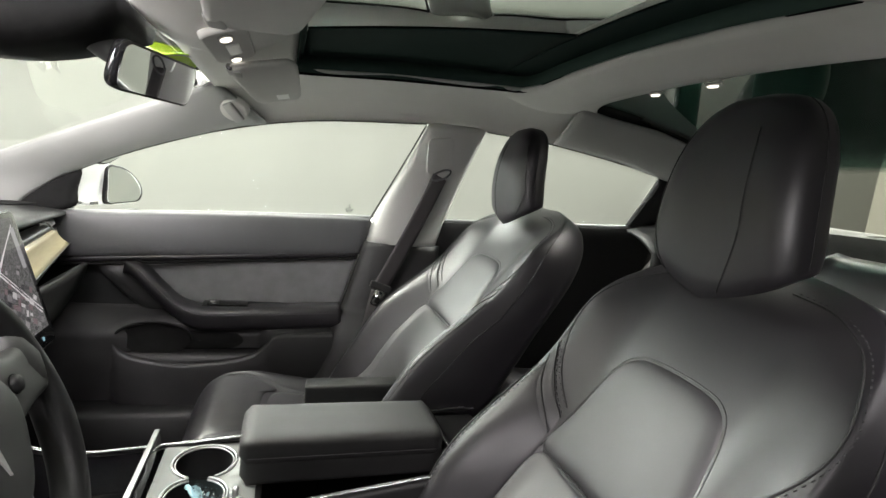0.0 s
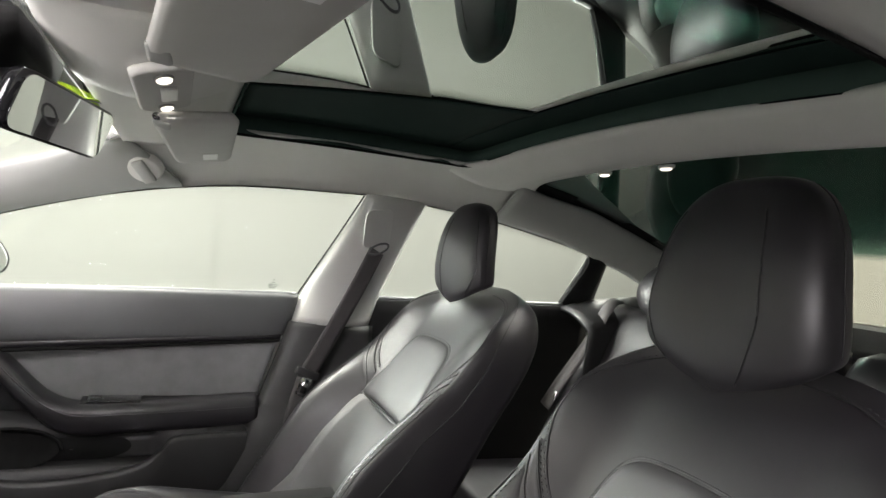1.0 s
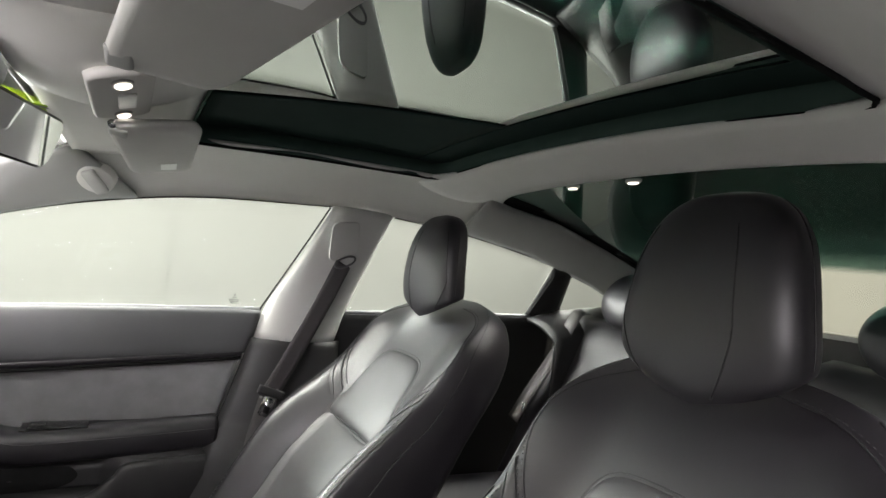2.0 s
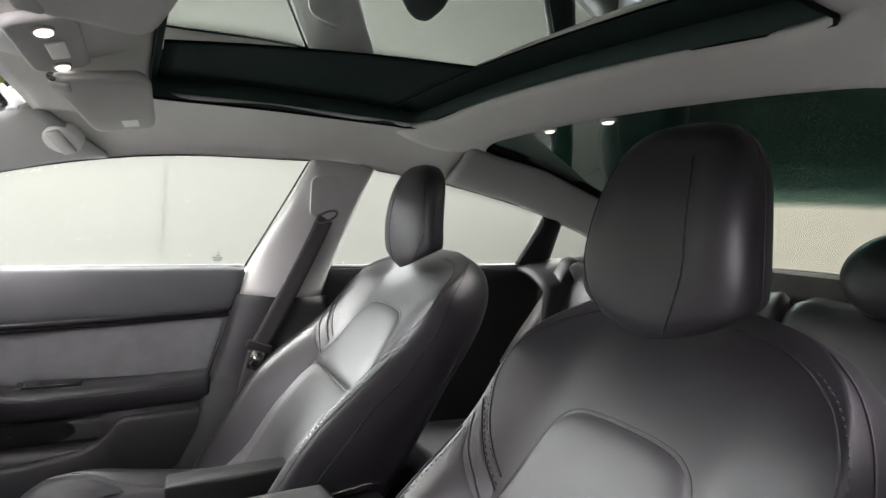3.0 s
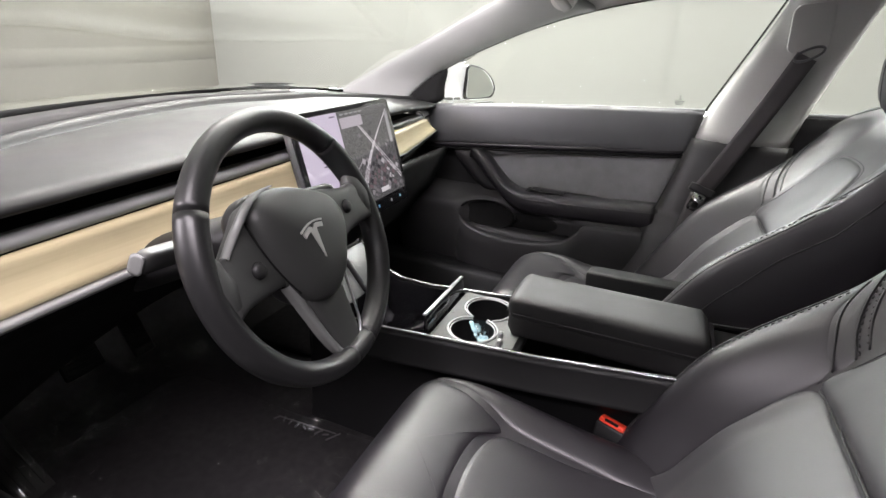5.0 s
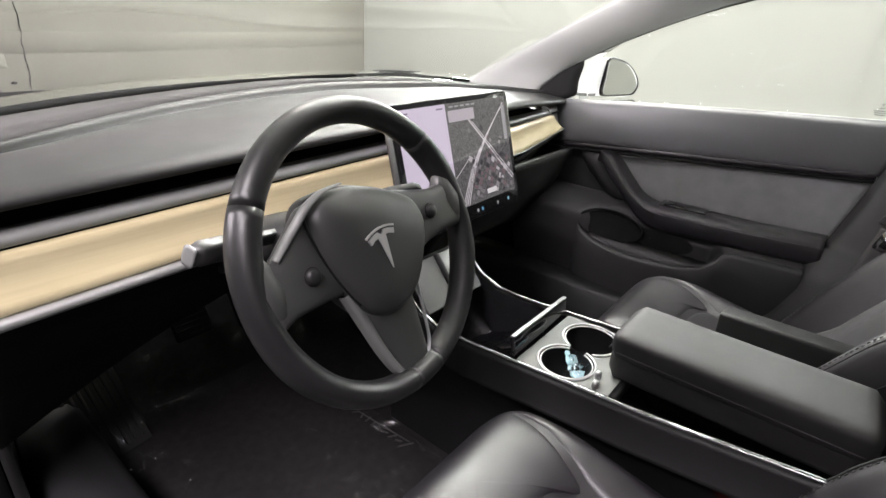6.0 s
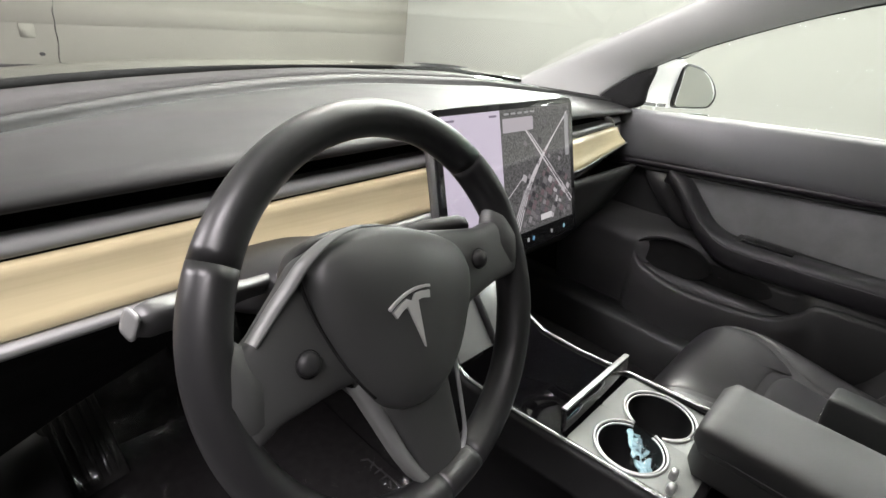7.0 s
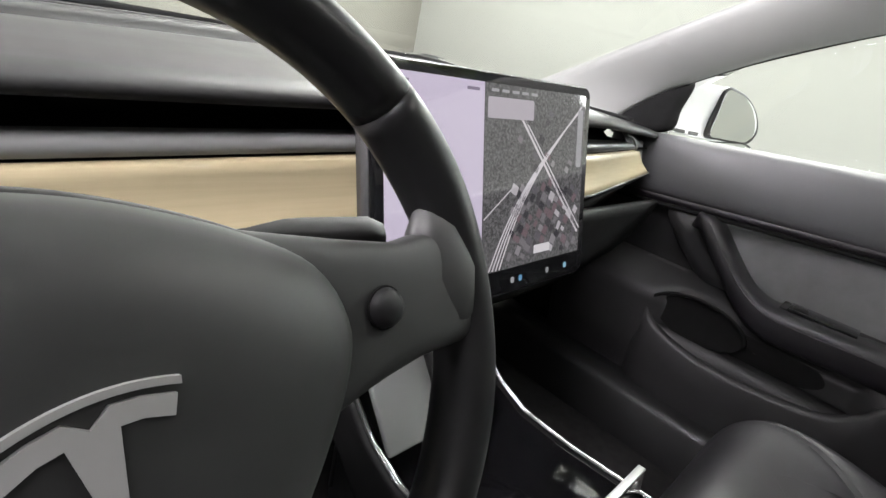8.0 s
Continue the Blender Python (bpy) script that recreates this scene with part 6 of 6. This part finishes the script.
    part("thigh_panel", pillow(on_cushion, thigh, 0.005), LEATHER, cush, "smooth leather thigh panel")
    mid = [(-0.115, 0.215), (-0.10, 0.192), (-0.04, 0.178), (0.04, 0.178), (0.10, 0.192), (0.115, 0.215), (0.122, 0.30), (0.122, 0.50), (-0.122, 0.50), (-0.122, 0.30)]
    part("centre_panel", pillow(on_cushion, mid, 0.007), LEATHER, cush, "smooth leather centre panel")
    for sg in (1, -1):
        side = [(sg * x, y) for x, y in ((0.19, 0.05), (0.176, 0.12), (0.15, 0.18), (0.132, 0.23), (0.13, 0.34), (0.13, 0.50), (0.235, 0.50), (0.243, 0.3), (0.241, 0.14), (0.225, 0.07))]
        part("side_bolster", pillow(on_cushion, side, 0.005, 0.004, 110), LEATHER, cush, "rounded leather cushion bolster")
    # base, rails and switch panel
    part("side_cover", block(0.41, 0.44, 0.10, 0.02, 3, Matrix.Translation((0, 0.05, 0.115))), PLASTIC, seat, "black plastic seat base cover")
    for sg in (1, -1):
        part("rail", block(0.035, 0.50, 0.05, 0.006, 2, Matrix.Translation((sg * 0.15, 0.03, 0.05))), SILVER, seat)
    return seat


def seat_buckle(at, turn):
    b = thing("belt_buckle", at, "black seat belt buckle with red release button", "belt buckle", "belt buckles")
    m = pose(0, 0, 0, 12, 0, turn)
    part("housing", block(0.050, 0.024, 0.078, 0.005, 3, m @ Matrix.Translation((0, 0, 0.0))), PLASTIC, b)
    part("release_button", block(0.044, 0.017, 0.016, 0.003, 2, m @ Matrix.Translation((0, 0, 0.0385))), RED, b, "bright red release button")
    part("slot", block(0.024, 0.003, 0.004, 0, 1, m @ Matrix.Translation((0, 0.007, 0.045))), BLACK_VOID, b)
    part("stem", block(0.03, 0.01, 0.14, 0.003, 2, m @ Matrix.Translation((0, 0.0, -0.10))), PLASTIC, b)


def seat_belt():
    s = thing("seat_belt", (0.62, -0.62, 1.10), "dark grey passenger seat belt with hanging metal tongue", "seat belt")
    o = np.array((0.62, -0.62, 1.10))
    def strap(pts, w, name, side, label=""):
        P = spline(pts, 40)
        rows = []
        for i in range(len(P)):
            t = P[min(i + 1, 39)] - P[max(i - 1, 0)]
            t /= np.linalg.norm(t)
            d = np.cross(t, np.array(side))
            d /= np.linalg.norm(d)
            rows.append([tuple(P[i] - o + d * w * k) for k in np.linspace(-0.5, 0.5, 5)])
        return thicken(part(name, grid(rows), WEBBING, s, label), 0.0016, 0.0)
    strap([(0.612, -0.643, 1.103), (0.602, -0.60, 1.0), (0.594, -0.538, 0.86), (0.588, -0.496, 0.772)], 0.046, "shoulder_strap", (-0.97, 0, -0.2), "woven shoulder strap")
    strap([(0.586, -0.490, 0.760), (0.590, -0.474, 0.66), (0.60, -0.468, 0.56), (0.605, -0.455, 0.48)], 0.040, "lap_strap", (-0.97, 0.2, -0.1), "woven lap strap")
    rng = [Vector((0.606 + 0.006 * math.sin(a), -0.645 + 0.027 * math.cos(a), 1.108 + 0.012 * math.sin(a) - 0.012 * math.cos(a))) - Vector(o) for a in np.linspace(0, 2 * math.pi, 28, endpoint=False)]
    part("guide_ring", tube(rng, 0.0030, 8, closed=True), PLASTIC_SOFT, s, "dark guide ring on the pillar")
    m = place((-0.15, -0.95, -0.28), (0.12, -0.30, 0.95), (-0.98, 0.05, 0.15), Vector((0.580, -0.494, 0.774)) - Vector(o))
    part("tongue_grip", block(0.062, 0.020, 0.014, 0.004, 3, m), PLASTIC, s, "black tongue grip")
    pl = slab(rounded(0.032, 0.046, 0.006, 3), 0.004, m @ Matrix.Translation((0.004, -0.033, 0.004)))
    part("tongue_plate", pl, CHROME, s, "bright metal tongue plate")
    part("tongue_hole", slab(rounded(0.014, 0.016, 0.003, 2), 0.0004, m @ Matrix.Translation((0.004, -0.040, 0.0082))), BLACK_VOID, s)
    part("anchor", block(0.02, 0.05, 0.03, 0.005, 2, Matrix.Translation(Vector((0.60, -0.452, 0.47)) - Vector(o))), CHROME, s, "bright belt anchor")


def seat_case():
    """A flat black case left on the passenger cushion beside the console."""
    c = thing("black_case", (0.205, -0.385, 0.53), "black case standing on the passenger seat beside the armrest", "case")
    m = pose(0, 0, 0, -3, 4, -6)
    part("shell", block(0.055, 0.195, 0.125, 0.006, 3, m @ Matrix.Translation((0, 0, 0.062))), PLASTIC, c)
    part("clasp", block(0.012, 0.004, 0.022, 0.002, 2, m @ Matrix.Translation((-0.005, 0.098, 0.085))), CHROME, c, "small bright clasp")


def rear_belt():
    s = thing("rear_seat_belt", (0.60, -1.46, 1.03), "dark rear seat belt lying over the bench shoulder", "seat belt")
    o = np.array((0.60, -1.46, 1.03))
    P = spline([(0.56, -1.52, 1.045), (0.545, -1.46, 1.025), (0.555, -1.40, 0.90), (0.572, -1.315, 0.76), (0.58, -1.27, 0.68)], 30)
    rows = [[tuple(p - o + np.array((k, 0, 0.3 * k))) for k in (-0.022, 0, 0.022)] for p in P]
    thicken(part("strap", grid(rows), WEBBING, s), 0.0016, 0.0)
    part("tongue_plate", slab(rounded(0.03, 0.045, 0.006, 3), 0.003, place((1, 0, 0), (0, -0.4, 0.9), (0, 0.9, 0.4), Vector((0.575, -1.292, 0.712)) - Vector(o))), CHROME, s, "bright metal tongue plate")


# ---- overhead things ----
def sun_visor(sg, corners):
    v = thing("sun_visor", (sg * 0.21, -0.16, 1.25), "folded grey sun visor with a white label", "sun visor", "sun visors")
    o = Vector((sg * 0.21, -0.16, 1.25))
    # corners: near the centre and out by the pillar, front and rear
    ci_f, ci_r, co_f, co_r = [Vector(p) for p in corners]
    rows = []
    out = []
    for cx, cy in rounded(1.0, 1.0, 0.16, 8):
        out.append((cx + 0.5, cy + 0.5))
    def at(p, q, lift):
        a = ci_f.lerp(co_f, p)
        b = ci_r.lerp(co_r, p)
        w = a.lerp(b, q)
        n = (co_f - ci_f).cross(ci_r - ci_f).normalized()
        if n.z > 0:
            n = -n
        w = w + n * lift
        return Vector((sg * w.x, w.y, w.z)) - o
    for r, lf in ((0.0, 0.008), (0.5, 0.008), (0.85, 0.0075), (0.96, 0.006), (1.0, 0.0), (0.96, -0.006), (0.85, -0.008), (0.0, -0.008)):
        rows.append([tuple(at(0.5 + (p - 0.5) * max(r, 0.003), 0.5 + (q - 0.5) * max(r, 0.003), lf)) for p, q in out])
    bm = grid(rows, wrap=True)
    part("panel", bm, VISOR, v, "cloth-covered visor panel")
    lab = [(0.70, 0.50), (0.86, 0.50), (0.86, 0.74), (0.70, 0.74)]
    bm = bmesh.new()
    bm.faces.new([bm.verts.new(at(p, q, 0.0088)) for p, q in lab])
    thicken(part("label", bm, LABEL, v, "glossy white label", smooth=False), 0.0006, 0.0)
    # hinge clip in its dark pocket
    part("clip_pocket", block(0.05, 0.022, 0.008, 0.004, 3, Matrix.Translation(at(0.10, 0.10, 0.004))), PILLAR, v)
    part("hinge_rod", tube([at(0.02, 0.07, 0.0), at(0.20, 0.09, 0.0)], 0.005, 10), CHROME, v, "bright hinge rod")


def overhead_console():
    c = thing("overhead_console", (0.006, -0.124, 1.266), "grey overhead console with two lit map lamps", "ceiling lamp")
    m = place((1, 0, 0), (0, -0.93, 0.36), (0, -0.36, -0.93), (0, 0.0, 0.0))
    # soft hump that carries the lamps down from the lining
    rows = []
    for x in np.linspace(-0.165, 0.165, 36):
        k = 1 - ((x + 0.006) / 0.52) ** 2
        bx = max(0.0, 1 - (x / 0.165) ** 2) ** 0.55
        row = []
        for t in np.linspace(0.0, 1.0, 18):
            y = -0.045 + 0.025 * k - (0.175 + 0.025 * k) * t
            z = 1.25 + 0.034 * k + (0.052 - 0.006 * k) * t ** 0.9 - 0.012 * math.sin(math.pi * t)
            row.append((x, y + 0.124, z - 1.266 + 0.004 - 0.040 * bx * math.sin(math.pi * min(1.0, 0.06 + 0.92 * t)) ** 0.7))
        rows.append(row)
    thicken(part("console_body", grid(rows), SUEDE, c, "soft grey hump of the overhead console"), 0.004, 1.0)
    part("plate", slab(rounded(0.205, 0.062, 0.020, 8), 0.010, m @ Matrix.Translation((0, 0, -0.002)), 0.004), VISOR, c)
    part("switch_panel", slab(rounded(0.062, 0.018, 0.002, 3), 0.003, m @ Matrix.Translation((0, 0.004, 0.0085)), 0.001), LABEL, c, "pale grey switch panel")
    for sg in (1, -1):
        pts = [(0.0125 * math.cos(a), 0.008 * math.sin(a)) for a in np.linspace(0, 2 * math.pi, 28, endpoint=False)]
        part("lamp_rim", slab([(x * 1.25, y * 1.25) for x, y in pts], 0.003, m @ Matrix.Translation((sg * 0.076, 0, 0.0075)), 0.001), PILLAR, c)
        part("lamp_lens", slab(pts, 0.004, m @ Matrix.Translation((sg * 0.076, 0, 0.0085)), 0.0015), LAMP_ON, c, "lit white map lamp")


def dome_lamps():
    for x in (0.125, -0.03):
        l = thing("dome_lamp", (x, -0.952, 1.334), "small lit oval lamp in the roof cross bar", "ceiling lamp", "dome lamps")
        pts = [(0.012 * math.cos(a), 0.0065 * math.sin(a)) for a in np.linspace(0, 2 * math.pi, 28, endpoint=False)]
        m = place((1, 0, 0), (0, -1, 0), (0, 0, -1), (0, 0, 0.006))
        part("rim", slab([(q * 1.5, w * 1.35) for q, w in pts], 0.006, m, 0.002), VISOR, l)
        part("lens", slab(pts, 0.004, m @ Matrix.Translation((0, 0, 0.005)), 0.001), LAMP_ON, l, "lit white lens")


def rear_view_mirror():
    r = thing("rear_view_mirror", (0.002, -0.036, 1.204), "black frameless rear-view mirror under the windscreen", "mirror")
    n = Vector((-0.27, -0.93, -0.25)).normalized()
    xa = n.cross(Vector((0, 0, 1))).normalized() * -1
    ya = n.cross(xa)
    if ya.z < 0:
        ya, xa = -ya, -xa
    M = place(xa, ya, n, (0, 0, 0))
    W, H = 0.190, 0.062
    part("glass", slab(rounded(W - 0.006, H - 0.006, 0.014, 6), 0.0015, M @ Matrix.Translation((0, 0, 0.003))), MIRROR, r, "silvered mirror glass", False)
    part("shell", slab(rounded(W, H, 0.017, 6), 0.016, M @ Matrix.Translation((0, 0, 0.003)) @ Matrix.Diagonal((1, 1, -1, 1)), 0.005, 3), GLOSS, r, "gloss black mirror shell")
    part("stem", tube(spline([(-0.01, 0.014, 0.004), (-0.012, 0.045, 0.022), (-0.008, 0.075, 0.05)], 14), list(np.linspace(0.012, 0.030, 14)), 16), PLASTIC, r)
    # camera housing against the glass
    c = thing("camera_housing", (0.0, 0.075, 1.245), "black triangular camera housing behind the windscreen", "camera housing")
    rows = []
    for t in np.linspace(0, 1, 10):
        y = -0.085 + 0.25 * t
        w = 0.10 - 0.02 * t
        zt = 0.032 - 0.055 * t
        dp = 0.052 * (0.35 + 0.65 * math.sin(math.pi * min(1, 0.15 + t * 0.8)))
        rows.append([(w * math.copysign(abs(math.cos(q)) ** 0.5, math.cos(q)), y, zt + 0.006 + dp * (math.sin(q) if math.sin(q) < 0 else 0.2 * math.sin(q))) for q in np.linspace(0, 2 * math.pi, 28, endpoint=False)])
    part("housing", grid(rows, wrap=True, cap=True), BLACK_VOID, c)
    part("clip", block(0.012, 0.006, 0.006, 0.002, 2, Matrix.Translation((0.04, -0.118, 0.035))), CHROME, c)
    # round sticker on the glass
    s = thing("windscreen_sticker", (0.345, 0.012, 1.2585), "yellow-green oval sticker on the windscreen", "sticker")
    m = place((1, 0, 0), (0, -0.915, 0.40), (0, -0.40, -0.915), (0, 0, 0))
    part("disc", slab([(0.140 * math.cos(a), 0.062 * math.sin(a)) for a in np.linspace(0, 2 * math.pi, 40, endpoint=False)], 0.0008, m), LIME, s)
    part("rim_line", tube([m @ Vector((0.132 * math.cos(a), 0.056 * math.sin(a), 0.0012)) for a in np.linspace(0, 2 * math.pi, 40, endpoint=False)], 0.0012, 5, closed=True), INK, s)
    random.seed(8)
    for k in range(5):
        x = -0.055 + 0.027 * k
        part("print_bar", slab(rounded(0.004, 0.018, 0.001, 2), 0.0005, m @ Matrix.Translation((x, 0.004, 0.0010)) @ pose(0, 0, 0, 0, 0, random.uniform(-40, 40))), INK, s)


# ---- floor things ----
def floor_mat(sg):
    m = thing("floor_mat", (sg * 0.36, 0.30, 0.295), "black floor mat with grey lettering at its edge", "floor mat", "floor mats")
    part("mat", slab(rounded(0.47 if sg < 0 else 0.56, 0.62, 0.06, 6), 0.012, Matrix.Translation((0, 0, 0.0)), 0.004), CARPET, m)
    random.seed(21 + sg)
    x0, y0, span = (0.205, -0.155, 0.145) if sg < 0 else (0.255, -0.18, 0.09)
    for k in range(9):
        part("print_bar", slab(rounded(0.0028, 0.034 if k == 0 else random.uniform(0.012, 0.020), 0.001, 2), 0.002, Matrix.Translation((x0 + random.uniform(-0.003, 0.003), y0 + span * k / 8, 0.0125)) @ pose(0, 0, 0, 0, 0, random.choice((25, 60, 90, 115, 150)))), THREAD, m, "worn grey letter stroke")
    part("print_bar", slab(rounded(0.0025, span, 0.001, 2), 0.0016, Matrix.Translation((x0 + 0.008, y0 + span / 2, 0.0125)) @ pose(0, 0, 0, 0, 0, 4)), THREAD, m, "worn grey underline")


def plastic_sheet():
    """Clear protective film crumpled over the driver's footwell."""
    noise.seed_set(12)
    rows = []
    N = 96
    for i in range(N + 1):
        row = []
        for j in range(N + 1):
            x, y = -0.60 + 0.52 * i / N, -0.02 + 0.66 * j / N
            p = Vector((x * 13, y * 13, 2))
            fold = (1 - abs(noise.noise(p * 1.3))) ** 5 * 0.6 + (1 - abs(noise.noise(p * 2.9 + Vector((3, 1, 0))))) ** 4 * 0.5
            edge = math.exp(-((x + 0.54) / 0.08) ** 2 - ((y - 0.48) / 0.09) ** 2) + 0.35 * math.exp(-((x + 0.15) / 0.05) ** 2 - ((y - 0.2) / 0.07) ** 2)
            row.append((x + 0.012 * noise.noise(p * 1.7), y + 0.012 * noise.noise(p * 1.9 + Vector((5, 0, 0))), 0.320 + (0.012 + 0.05 * edge) * fold + 0.10 * float(smoothstep(0.5, 0.66, y))))
        rows.append(row)
    t = thing("plastic_sheet", (-0.34, 0.3, 0.24), "crumpled clear plastic film over the driver's floor mat", "plastic film")
    bm = grid(rows)
    bm.transform(Matrix.Translation((0.34, -0.3, -0.24)))
    ob = part("film", bm, FILM, t)
    ob.visible_shadow = False


def pedals():
    for x, w, h, nm, lab in ((-0.30, 0.085, 0.07, "brake_pedal", "black ribbed rubber brake pedal"), (-0.17, 0.05, 0.12, "accelerator_pedal", "black ribbed rubber accelerator pedal")):
        p = thing(nm, (x, 0.70, 0.42), lab, "pedal")
        m = pose(0, 0, 0, 60, 0, 0)
        part("pad", block(w, h, 0.014, 0.005, 3, m), RUBBER, p)
        for k in range(5):
            part("rib", block(w * 0.86, 0.005, 0.005, 0.0015, 2, m @ Matrix.Translation((0, -h * 0.36 + h * 0.18 * k, 0.0085))), RUBBER, p)
        part("arm", tube([Vector((0, 0.01, 0)), Vector((0, 0.08, 0.10)), Vector((0, 0.09, 0.22))], 0.009, 10), PLASTIC, p)


def foot_rest():
    r = thing("foot_rest", (-0.545, 0.62, 0.30), "dark ribbed foot rest beside the driver's pedals", "foot rest")
    m = pose(0, 0, 0.12, 52, 0, 8)
    part("plate", block(0.115, 0.30, 0.016, 0.005, 3, m), COWL, r)
    for k in range(7):
        part("rib", block(0.006, 0.27, 0.003, 0.001, 2, m @ Matrix.Translation((-0.045 + 0.015 * k, 0, 0.009))), COWL, r)
    part("bracket", block(0.09, 0.03, 0.12, 0.006, 2, Matrix.Translation((0, 0.06, 0.06))), PLASTIC, r)


def wipers():
    for x0, x1 in ((-0.50, 0.02), (-0.02, 0.48)):
        w = thing("wiper", (0.5 * (x0 + x1), 0.80, 0.925), "black windscreen wiper resting at the glass foot", "wiper", "wipers")
        o = Vector((0.5 * (x0 + x1), 0.80, 0.925))
        pts = [Vector((x, 0.825 - 0.15 * x * x, 0.928)) - o for x in np.linspace(x0, x1, 14)]
        part("blade", tube(pts, 0.006, 6), RUBBER, w)
        part("arm", tube([Vector((x1 - 0.05, 0.87, 0.915)) - o, Vector((0.5 * (x0 + x1), 0.84, 0.937)) - o], 0.008, 6), PLASTIC, w)


dashboard()
touchscreen()
steering_wheel()
column()
console()
mask_packet()
front_seat((-0.322, -0.35, 0.25), 27, 0.0, 0.0, (-0.010, 0.0, 0.024, 0.985), "black leather driver's seat with stitched bolsters and tall headrest")
front_seat((0.355, -0.350, 0.278), 31, 0.033, 0.020, (0.010, 0.022, 0.012, 0.955), "black leather front passenger seat with stitched bolsters")
seat_buckle((-0.115, -0.388, 0.478), 68)
seat_belt()
rear_belt()
seat_case()
sun_visor(1, ((0.08, -0.108, 1.243), (0.088, -0.219, 1.272), (0.47, -0.140, 1.228), (0.45, -0.238, 1.252)))
sun_visor(-1, ((0.128, -0.110, 1.262), (0.040, -0.215, 1.287), (0.50, -0.150, 1.245), (0.48, -0.262, 1.272)))
overhead_console()
dome_lamps()
rear_view_mirror()
floor_mat(-1)
floor_mat(1)
plastic_sheet()
pedals()
foot_rest()
wipers()
